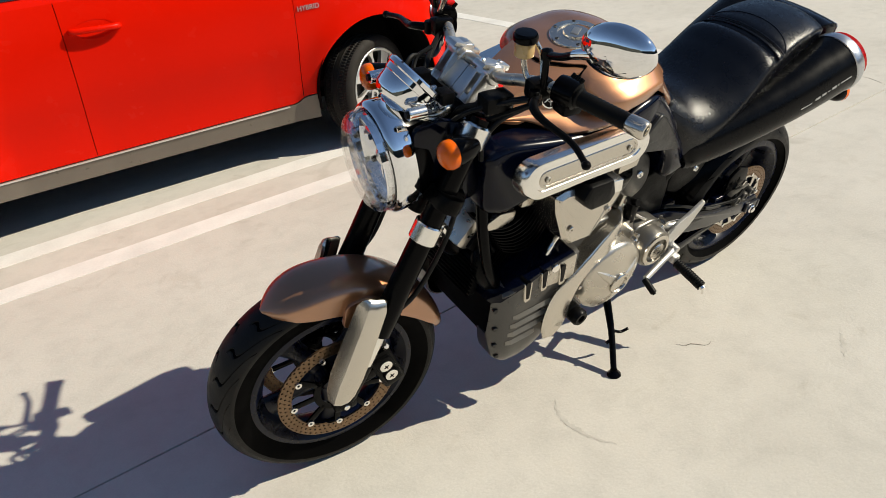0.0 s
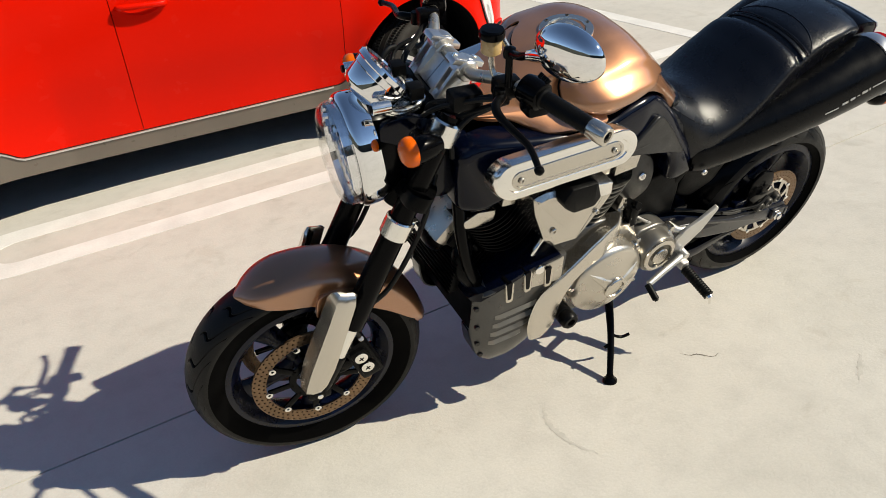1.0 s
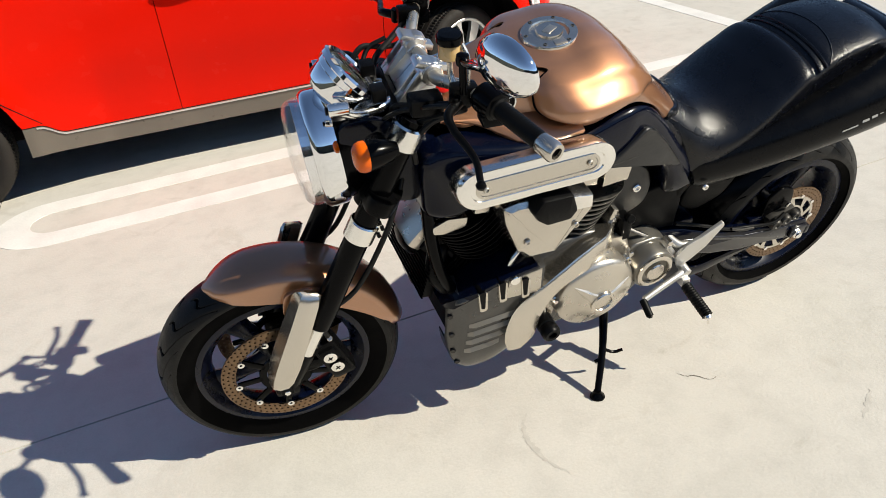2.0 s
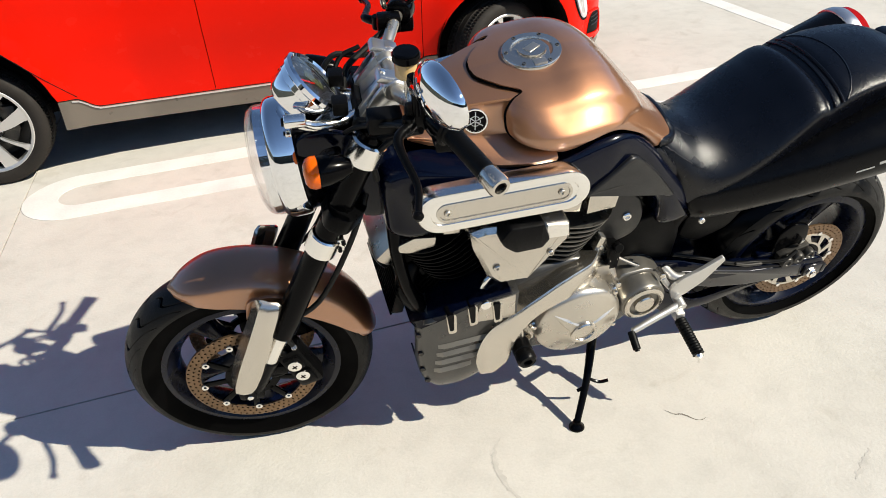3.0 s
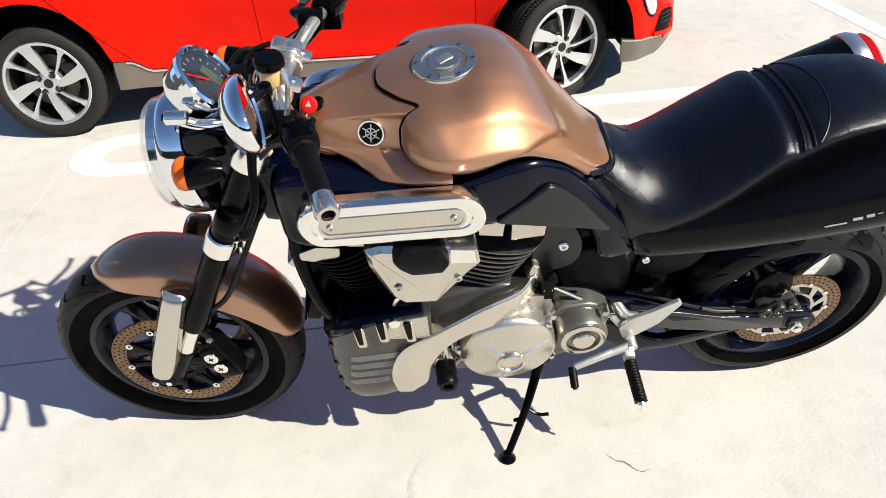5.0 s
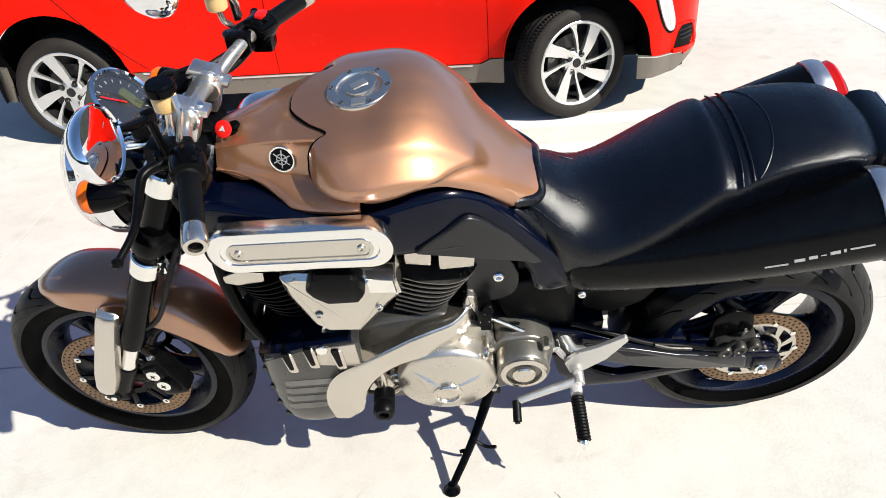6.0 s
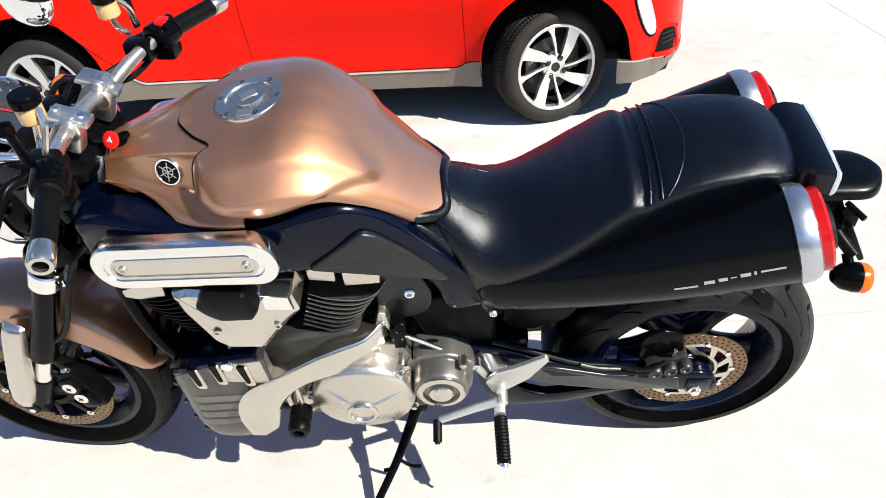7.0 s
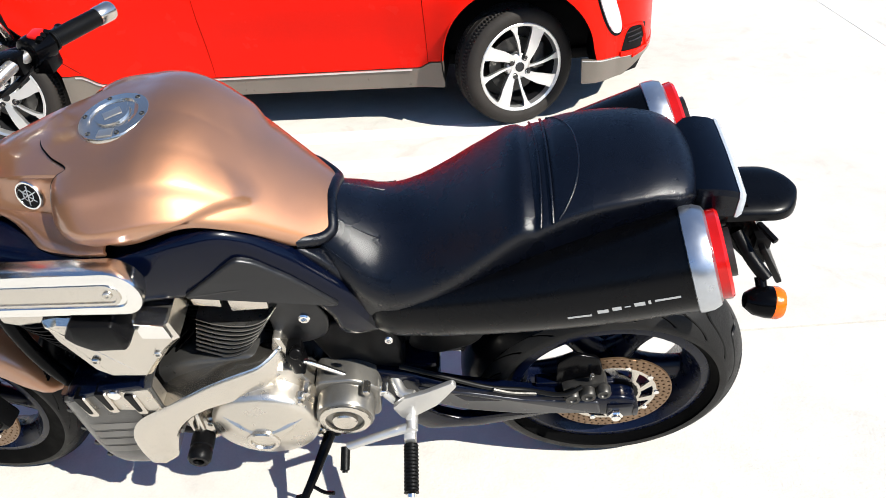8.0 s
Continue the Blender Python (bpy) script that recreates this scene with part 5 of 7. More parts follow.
# ---- engine ----
def build_engine():
    part("crankcase", cat(plate(rounded([(0.56, 0.52), (0.66, 0.56), (0.80, 0.57), (0.86, 0.53), (0.91, 0.45), (1.0, 0.43), (1.02, 0.36), (0.96, 0.28), (0.80, 0.24), (0.64, 0.26), (0.56, 0.34)], 0.03), 0.14, -0.14, 0.012)), GUNMETAL, BIKE, "gunmetal crankcase")
    # cylinders with fins
    for base, tip, rr in (((0.635, 0.52), (0.475, 0.665), 0.082), ((0.745, 0.53), (0.792, 0.725), 0.080)):
        b, t = Vector((base[0], 0, base[1])), Vector((tip[0], 0, tip[1]))
        m = aim(b, t)
        h = (t - b).length
        cyl = part("cylinder", lathe([(rr * 0.86, 0), (rr * 0.86, h)], 32, m), FIN, BIKE, "dark engine cylinder")
        n = 15
        for i in range(n):
            z = 0.02 + (h - 0.03) * i / n
            w = rr * ((1.28 if i < 8 else 1.36) if base[0] < 0.7 else 0.92)
            d = 0.105 if i < 8 else 0.125
            fin = box((0, 0, 0), (2 * w, 2 * d, 0.0042), 0.0016, None, 1)
            part("cooling_fin", moved(fin, m @ Matrix.Translation((0, 0, z))), MATTE if base[0] < 0.7 else FIN, cyl)
        part("cylinder_head", moved(box((0, 0, h + 0.03), (rr * 2.3, 0.235, 0.075), 0.018), m), FIN, cyl, "dark cylinder head")
        part("rocker_cover", moved(box((0, 0, h + 0.072), (rr * 2.0, 0.25, 0.045), 0.014), m), ALU, cyl, "silver rocker cover")
    for s in (-1, 1):
        # lit head panels and flared fins that show below the frame
        for i in range(9):
            z = 0.705 - 0.0125 * i
            x0 = 0.362 + 0.008 * i
            pts = spline([(x0, s * 0.105, z + 0.006), (x0 + 0.012, s * 0.128, z - 0.002), (x0 + 0.055, s * 0.140, z - 0.010), (x0 + 0.105, s * 0.136, z - 0.004), (x0 + 0.15, s * 0.118, z + 0.010)], 4)
            part("cooling_fin", loft([[p + Vector((0, 0, 0.0016)), p - Vector((0, 0, 0.0016)), Vector((p.x, s * 0.06, p.z - 0.0020)), Vector((p.x, s * 0.06, p.z + 0.0020))] for p in pts]), FIN, BIKE, "dark front cooling fin")
        part("head_panel", plate([(0.362, 0.705), (0.364, 0.726), (0.40, 0.740), (0.448, 0.731), (0.446, 0.702), (0.40, 0.692)], s * 0.09, s * 0.136, 0.006, 2), BRUSHED, BIKE, "bright front head panel")
        part("head_panel", plate([(0.462, 0.734), (0.465, 0.764), (0.50, 0.757), (0.50, 0.728)], s * 0.09, s * 0.136, 0.004, 2), BRUSHED, BIKE, "bright front head panel")
        part("head_panel", plate([(0.730, 0.722), (0.728, 0.770), (0.786, 0.762), (0.782, 0.712)], s * 0.09, s * 0.128, 0.005, 2), BRUSHED, BIKE, "bright rear head panel")
        part("head_panel", plate([(0.797, 0.702), (0.797, 0.760), (0.872, 0.745), (0.868, 0.706)], s * 0.09, s * 0.131, 0.005, 2), BRUSHED, BIKE, "bright rear head panel")
        for i in range(8):
            z = 0.684 - 0.0135 * i
            x1 = 0.874 - 0.0085 * i
            pts = spline([(x1, s * 0.112, z + 0.004), (x1 - 0.02, s * 0.132, z - 0.008), (x1 - 0.055, s * 0.140, z - 0.015), (0.765 - 0.004 * i, s * 0.138, z - 0.010), (0.722 - 0.004 * i, s * 0.128, z - 0.002)], 4)
            part("cooling_fin", loft([[p + Vector((0, 0, 0.0016)), p - Vector((0, 0, 0.0016)), Vector((p.x, s * 0.06, p.z - 0.0020)), Vector((p.x, s * 0.06, p.z + 0.0020))] for p in pts]), FINMETAL if i < 6 else GUNMETAL, BIKE, "flared cooling fin")
    # intake cover between the cylinders
    for s in (-1, 1):
        out = lambda x, z: s * (0.219 - 0.12 * max(0, x - 0.67) - 0.10 * max(0, 0.545 - x) - 0.06 * abs(z - 0.70))
        poly = [(0.498, 0.790), (0.530, 0.800), (0.716, 0.772), (0.724, 0.726), (0.700, 0.706), (0.655, 0.648), (0.636, 0.622), (0.566, 0.628), (0.542, 0.655), (0.506, 0.745)]
        cov = part("intake_cover", plate(poly, s * 0.10, out, 0.010, 1, r=0.004), BRUSHED, BIKE, "brushed silver intake cover", 30)
        part("cover_block", plate([(0.550, 0.788), (0.570, 0.819), (0.644, 0.815), (0.661, 0.768), (0.646, 0.745), (0.587, 0.745), (0.562, 0.766)], s * 0.19, s * 0.240, 0.008, 2, r=0.006), PLASTIC, cov, "black plastic sensor block")
        each("cover_bolt", [bolt((0.558, s * 0.215, 0.686), 0.008, s), bolt((0.678, s * 0.215, 0.699), 0.008, s)], BRUSHED, cov)
        part("side_panel", plate([(0.662, 0.782), (0.712, 0.773), (0.716, 0.738), (0.664, 0.742)], s * 0.17, s * 0.213, 0.003, 2), POLISHED, cov, "bright flat panel")
        # swept shroud: bright outer band with a wide facet above it that falls inwards
        up = spline([(0.863, 0, 0.590), (0.852, 0, 0.574), (0.816, 0, 0.564), (0.748, 0, 0.558), (0.684, 0, 0.536), (0.630, 0, 0.508), (0.566, 0, 0.470), (0.538, 0, 0.425), (0.530, 0, 0.370), (0.536, 0, 0.325)], 6)
        dn = spline([(0.888, 0, 0.560), (0.868, 0, 0.524), (0.818, 0, 0.505), (0.756, 0, 0.494), (0.684, 0, 0.478), (0.640, 0, 0.444), (0.620, 0, 0.407), (0.610, 0, 0.376), (0.600, 0, 0.346), (0.570, 0, 0.322)], 6)
        top = spline([(0.860, 0, 0.586), (0.840, 0, 0.568), (0.798, 0, 0.560), (0.744, 0, 0.552), (0.692, 0, 0.536), (0.628, 0, 0.510), (0.574, 0, 0.458), (0.548, 0, 0.415), (0.540, 0, 0.366), (0.544, 0, 0.33)], 6)
        m = len(up)
        secs = []
        for i in range(m):
            t = i / (m - 1)
            uo = float(np.interp(t, [0, 0.12, 0.22, 0.33, 0.45, 0.6, 0.8, 1], [0.108, 0.135, 0.168, 0.192, 0.206, 0.217, 0.226, 0.228]))
            ui = float(np.interp(t, [0, 0.15, 0.5, 0.58, 0.7, 1], [0.100, 0.105, 0.113, 0.128, 0.19, 0.21]))
            a, b, c = up[i], dn[i], top[i]
            d = (b - a) * 0.08
            secs.append([Vector((c.x, s * 0.09, c.z - 0.005)), Vector((c.x, s * ui, c.z)), Vector((a.x - d.x, s * (uo - 0.006), a.z - d.z)), Vector((a.x, s * (uo - 0.001), a.z)), Vector((a.x + d.x, s * (uo + 0.001), a.z + d.z)),
                         Vector((b.x - d.x, s * (uo + 0.002), b.z - d.z)), Vector((b.x, s * (uo - 0.001), b.z)), Vector((b.x, s * (uo - 0.008), b.z)), Vector((b.x, s * 0.09, b.z))])
        shroud = part("engine_shroud", loft(secs), BRUSHED, BIKE, "swept brushed aluminium engine shroud", 28)
        part("shroud_tab", plate(rounded([(0.838, 0.566), (0.850, 0.612), (0.866, 0.606), (0.874, 0.572), (0.886, 0.552), (0.866, 0.530)], 0.004), s * 0.085, s * 0.128, 0.004, 2), BRUSHED, shroud, "bright shroud tab")
        part("shroud_bolt", bolt((0.856, s * 0.127, 0.578), 0.006, s), POLISHED, shroud)
    # round alternator cover
    c = Vector((0.796, -0.135, 0.398))
    m = aim(c, c + Vector((0, -1, 0)))
    alt = part("alternator_cover", lathe([(0.112, 0), (0.112, 0.05), (0.108, 0.060), (0.098, 0.066), (0.070, 0.076), (0.044, 0.086), (0.030, 0.090), (0.0005, 0.090)], 64, m, caps=False), ALU, BIKE, "cast silver alternator cover")
    part("cover_hub", lathe([(0.034, 0.084), (0.034, 0.096), (0.031, 0.099), (0.025, 0.099), (0.023, 0.094), (0.0005, 0.094)], 40, m, caps=False), BRUSHED, alt, "machined centre cap")
    for i in range(3):
        q = m @ Matrix.Rotation(2 * math.pi * i / 3 + 0.4, 4, "Z")
        wedge = loft([[q @ Vector((0.028, y, z)) for y, z in ((-0.026, 0.080), (-0.012, 0.0935), (0.012, 0.0935), (0.026, 0.080))], [q @ Vector((0.060, y, z)) for y, z in ((-0.018, 0.074), (-0.006, 0.084), (0.006, 0.084), (0.018, 0.074))], [q @ Vector((0.094, y, z)) for y, z in ((-0.004, 0.064), (-0.001, 0.068), (0.001, 0.068), (0.004, 0.064))]])
        part("cover_rib", wedge, ALU, alt)
    for ang in (0.72, 1.98, -0.45, 3.05):
        q = m @ Matrix.Rotation(ang, 4, "Z") @ Vector((0.116, 0, 0.030))
        part("case_lug", cat(rod(q, q + Vector((0, -0.020, 0)), 0.011, 14, 0.003), rod(q + Vector((0, -0.02, 0)), q + Vector((0, -0.028, 0)), 0.0065, 6)), BRUSHED, alt)
    part("crank_tower", loft([[Vector((x + dx, y, z)) for x, z in ((0.775, 0.44), (0.795, 0.49), (0.84, 0.535), (0.885, 0.53), (0.905, 0.47), (0.90, 0.40))] for y, dx in ((-0.10, 0), (-0.142, 0), (-0.150, 0.004))]), ALU, BIKE, "cast silver crankcase tower", 25)
    # output pulley cover
    c2 = Vector((0.966, -0.130, 0.419))
    m2 = aim(c2, c2 + Vector((0, -1, 0)))
    pc = part("pulley_cover", cat(lathe([(0.060, 0), (0.060, 0.060), (0.057, 0.066), (0.0005, 0.066)], 44, m2, caps=False), plate(rounded([(0.890, 0.345), (1.03, 0.350), (1.04, 0.455), (0.99, 0.490), (0.91, 0.485)], 0.02), -0.09, -0.152, 0.006)), LOUVRE, BIKE, "gunmetal output cover")
    part("cover_ring", lathe([(0.052, 0.064), (0.052, 0.072), (0.049, 0.074), (0.040, 0.074), (0.039, 0.068)], 40, m2, caps=False), BRUSHED, pc, "bright ring")
    part("cover_cap", lathe([(0.026, 0.064), (0.026, 0.075), (0.023, 0.078), (0.0005, 0.078)], 30, m2, caps=False), BRUSHED, pc)
    for dx, dz in ((-0.085, 0.02), (-0.082, -0.03), (-0.07, 0.065), (0.05, 0.06)):
        part("case_bolt", rod((c2.x + dx, -0.15, c2.z + dz), (c2.x + dx, -0.178, c2.z + dz), 0.0085, 6), BRUSHED, pc)
    part("breather_block", cat(box((0.885, -0.128, 0.548), (0.030, 0.045, 0.070), 0.008), rod((0.892, -0.13, 0.575), (0.892, -0.15, 0.585), 0.012, 16, 0.002)), SATIN, BIKE, "black shift shaft boss")
    part("clutch_cover", lathe([(0.12, 0), (0.118, 0.05), (0.10, 0.075), (0.0005, 0.080)], 48, aim((0.80, 0.13, 0.40), (0.80, 1, 0.40)), caps=False), ALU, BIKE, "cast silver clutch cover")
    # rod to the gear shift
    part("shift_rod", cat(tube([(0.895, -0.138, 0.545), (0.919, -0.132, 0.523), (1.043, -0.137, 0.431)], 0.0055, 10), rod((0.885, -0.125, 0.548), (0.885, -0.150, 0.548), 0.011, 14), rod((1.043, -0.125, 0.431), (1.043, -0.15, 0.431), 0.010, 14)), POLISHED, BIKE, "bright gear shift rod")
    # lower front cowl
    core = [(0.412, 0.480), (0.445, 0.520), (0.600, 0.540), (0.602, 0.46), (0.585, 0.40), (0.550, 0.33), (0.510, 0.285), (0.460, 0.268), (0.425, 0.30)]
    part("cowl_core", plate(core, 0.142, -0.142, 0.0), MATTE, BIKE, "black sump between the cowl halves")
    low = curve([0.390, 0.396, 0.405, 0.425, 0.475, 0.520, 0.560, 0.620], [0.360, 0.320, 0.285, 0.258, 0.243, 0.254, 0.285, 0.390])
    high = curve([0.390, 0.400, 0.448, 0.523, 0.620], [0.478, 0.496, 0.534, 0.560, 0.580])

    def swell(x, z):
        """Outer face of the cowl: rolls in towards its front edge and its keel."""
        f = min(1.0, max(0.0, (x - 0.388) / 0.060))
        k = min(1.0, max(0.0, (z - low(x)) / 0.085))
        return 0.148 + 0.050 * math.sqrt(1 - (1 - f) ** 2) * (0.55 + 0.45 * math.sqrt(1 - (1 - k) ** 2)) + 0.008 * (x - 0.45) / 0.15
    for s in (-1, 1):
        rows = []
        for x in [0.390, 0.392, 0.395, 0.399, 0.404, 0.410, 0.418, 0.428] + list(np.linspace(0.44, 0.620, 16)):
            rows.append([Vector((x, s * 0.118, low(x) + 0.002))] + [Vector((x, s * swell(x, z), z)) for z in [low(x) + (high(x) - low(x)) * q for q in (0, 0.02, 0.05, 0.1, 0.17, 0.25, 0.35, 0.5, 0.65, 0.8, 0.93, 1)]] + [Vector((x, s * (swell(x, high(x)) - 0.012), high(x) + 0.006)), Vector((x, s * 0.11, high(x) + 0.008))])
        sh = loft(rows, closed=False, caps=False)
        bmesh.ops.recalc_face_normals(sh, faces=sh.faces)
        bmesh.ops.solidify(sh, geom=sh.faces[:], thickness=0.004)
        top = part("belly_cowl", sh, GUNMETAL, BIKE, "gunmetal lower engine cowl", 40)
        lid = [(0.382, 0.482), (0.392, 0.502), (0.446, 0.546), (0.523, 0.574), (0.600, 0.590), (0.606, 0.580), (0.524, 0.562), (0.450, 0.534), (0.402, 0.494), (0.390, 0.475)]
        part("cowl_lid", plate(lid, s * 0.04, lambda x, z: s * (swell(x, z) + 0.003), 0.003, 2), BLUE, top, "dark blue cowl top")
        for i in range(4):
            # each louvre is a narrow step whose polished upper face tilts to the sky
            z, x0, x1 = 0.430 - 0.031 * i, 0.436 - 0.003 * i, (0.560, 0.556, 0.540, 0.518)[i]
            secs = []
            for x, k in ((x0, 0.1), (x0 + 0.014, 1.0), ((x0 + x1) / 2, 1.0), (x1 - 0.02, 1.0), (x1, 0.25)):
                zz = z + 0.11 * (x - x0)
                o = swell(x, zz)
                secs.append([Vector((x, s * (o - 0.008), zz - 0.008)), Vector((x, s * (o + 0.0005), zz + 0.007)), Vector((x, s * (o + 0.0008 + 0.007 * k), zz - 0.003)), Vector((x, s * (o + 0.0008 + 0.005 * k), zz - 0.006))])
            part("cowl_louvre", loft(secs), LOUVRE, top, "pressed metal louvre", 20)
        panel_pts = [(0.522, 0.502), (0.530, 0.560), (0.612, 0.576), (0.616, 0.498)]
        part("cowl_panel", plate(panel_pts, s * 0.17, lambda x, z: s * (swell(x, z) + 0.003), 0.002, 2), ALU, top, "bright flat cowl panel")
        for x, zb in ((0.468, 0.478), (0.517, 0.494), (0.575, 0.489)):
            o = swell(x, 0.52)
            part("cowl_slot", plate(rounded([(x - 0.018, zb + 0.070), (x + 0.008, zb + 0.070), (x + 0.012, zb), (x - 0.010, zb)], 0.010), s * (o - 0.02), s * (o + 0.007), 0.004, 2), BRUSHED, top, "bright rim of a slot")
            # black slab, slightly proud, stands in for the shade inside the slot
            part("slot_recess", plate(rounded([(x - 0.016, zb + 0.074), (x + 0.001, zb + 0.074), (x + 0.003, zb + 0.014), (x - 0.007, zb + 0.014)], 0.005), s * (o - 0.02), s * (o + 0.0084), 0.001, 1), BLACK, top)
        for x, z in ((0.397, 0.457), (0.401, 0.392), (0.405, 0.331), (0.416, 0.285)):
            o = swell(x, z)
            part("cowl_screw", rod((x, s * (o - 0.006), z), (x - 0.002, s * (o + 0.004), z), 0.007, 14), STEELDARK, top)
    part("oil_filter", rod((0.59, -0.02, 0.45), (0.60, -0.155, 0.46), 0.036, 28, 0.006), SATIN, BIKE, "black filter canister")
    part("oil_tap", cat(rod((0.542, -0.15, 0.563), (0.542, -0.213, 0.563), 0.013, 16), tube([(0.542, -0.17, 0.563), (0.56, -0.165, 0.60), (0.60, -0.15, 0.62)], 0.008, 10)), POLISHED, BIKE, "bright oil line union")
    # crash bobbin
    part("slider_bracket", cat(tube([(0.640, -0.15, 0.44), (0.650, -0.175, 0.40), (0.651, -0.185, 0.36)], 0.008, 10), tube([(0.69, -0.15, 0.33), (0.665, -0.18, 0.345), (0.651, -0.185, 0.36)], 0.009, 10), tube([(0.625, -0.15, 0.36), (0.635, -0.17, 0.37), (0.645, -0.185, 0.37)], 0.007, 10), box((0.655, -0.15, 0.38), (0.09, 0.02, 0.12), 0.008)), BRUSHED, BIKE, "bright slider bracket")
    part("crash_slider", lathe([(0.016, -0.01), (0.0235, -0.006), (0.0245, 0.0), (0.0245, 0.024), (0.0225, 0.026), (0.0225, 0.030), (0.0245, 0.033), (0.0245, 0.052), (0.020, 0.058), (0.012, 0.058), (0.011, 0.048), (0.0005, 0.048)], 32, aim((0.649, -0.188, 0.352), (0.651, -1, 0.345)), caps=False), PLASTIC, BIKE, "black crash slider")
    part("crash_slider", lathe([(0.016, -0.01), (0.0235, -0.006), (0.0245, 0.052), (0.0005, 0.058)], 28, aim((0.651, 0.186, 0.362), (0.651, 1, 0.345)), caps=False), PLASTIC, BIKE, "black crash slider")
    # front of the engine: cooler, headers, down tubes
    rad = part("oil_cooler", box((0.372, 0, 0.53), (0.03, 0.22, 0.11), 0.006, Matrix.Rotation(radians(12), 4, "Y")), FIN, BIKE, "black finned oil cooler")
    for i in range(9):
        part("cooler_fin", moved(box((-0.019, 0, -0.044 + i * 0.011), (0.004, 0.24, 0.003), 0), Matrix.Translation((0.372, 0, 0.53)) @ Matrix.Rotation(radians(12), 4, "Y")), MATTE, rad)
    for s in (-1, 1):
        part("exhaust_header", tube([(0.43, s * 0.06, 0.62), (0.395, s * 0.09, 0.60), (0.385, s * 0.11, 0.55), (0.425, s * 0.12, 0.48), (0.47, s * 0.11, 0.36), (0.56, s * 0.10, 0.27), (0.72, s * 0.09, 0.235), (0.90, s * 0.08, 0.26)], 0.024, 16), SATIN, BIKE, "black exhaust header")
        part("down_tube", tube([(0.36, s * 0.11, 0.77), (0.365, s * 0.125, 0.68), (0.385, s * 0.135, 0.58), (0.42, s * 0.14, 0.50)], 0.015, 12), BLACK, BIKE, "black front engine mount")
        part("wiring_hose", tube([(0.38, s * 0.07, 0.78), (0.39, s * 0.08, 0.70), (0.41, s * 0.09, 0.62), (0.44, s * 0.10, 0.57)], 0.007, 10), HYDRO, BIKE, "black breather hose")
    part("horn", cat(lathe([(0.001, -0.02), (0.03, -0.018), (0.040, -0.006), (0.040, 0.006), (0.028, 0.012), (0.012, 0.016), (0.0005, 0.016)], 30, aim((0.345, -0.02, 0.60), (0.0, -0.12, 0.56)), caps=False), box((0.375, -0.02, 0.62), (0.05, 0.02, 0.012), 0.003)), SATIN, BIKE, "black disc horn")
    part("throttle_body", cat(rod((0.64, -0.08, 0.82), (0.64, 0.08, 0.82), 0.04, 20), box((0.67, 0, 0.78), (0.16, 0.2, 0.10), 0.02)), SATIN, BIKE, "black throttle bodies")
    part("battery_box", box((0.98, 0, 0.63), (0.16, 0.15, 0.10), 0.015), BLACK, BIKE, "black battery box")


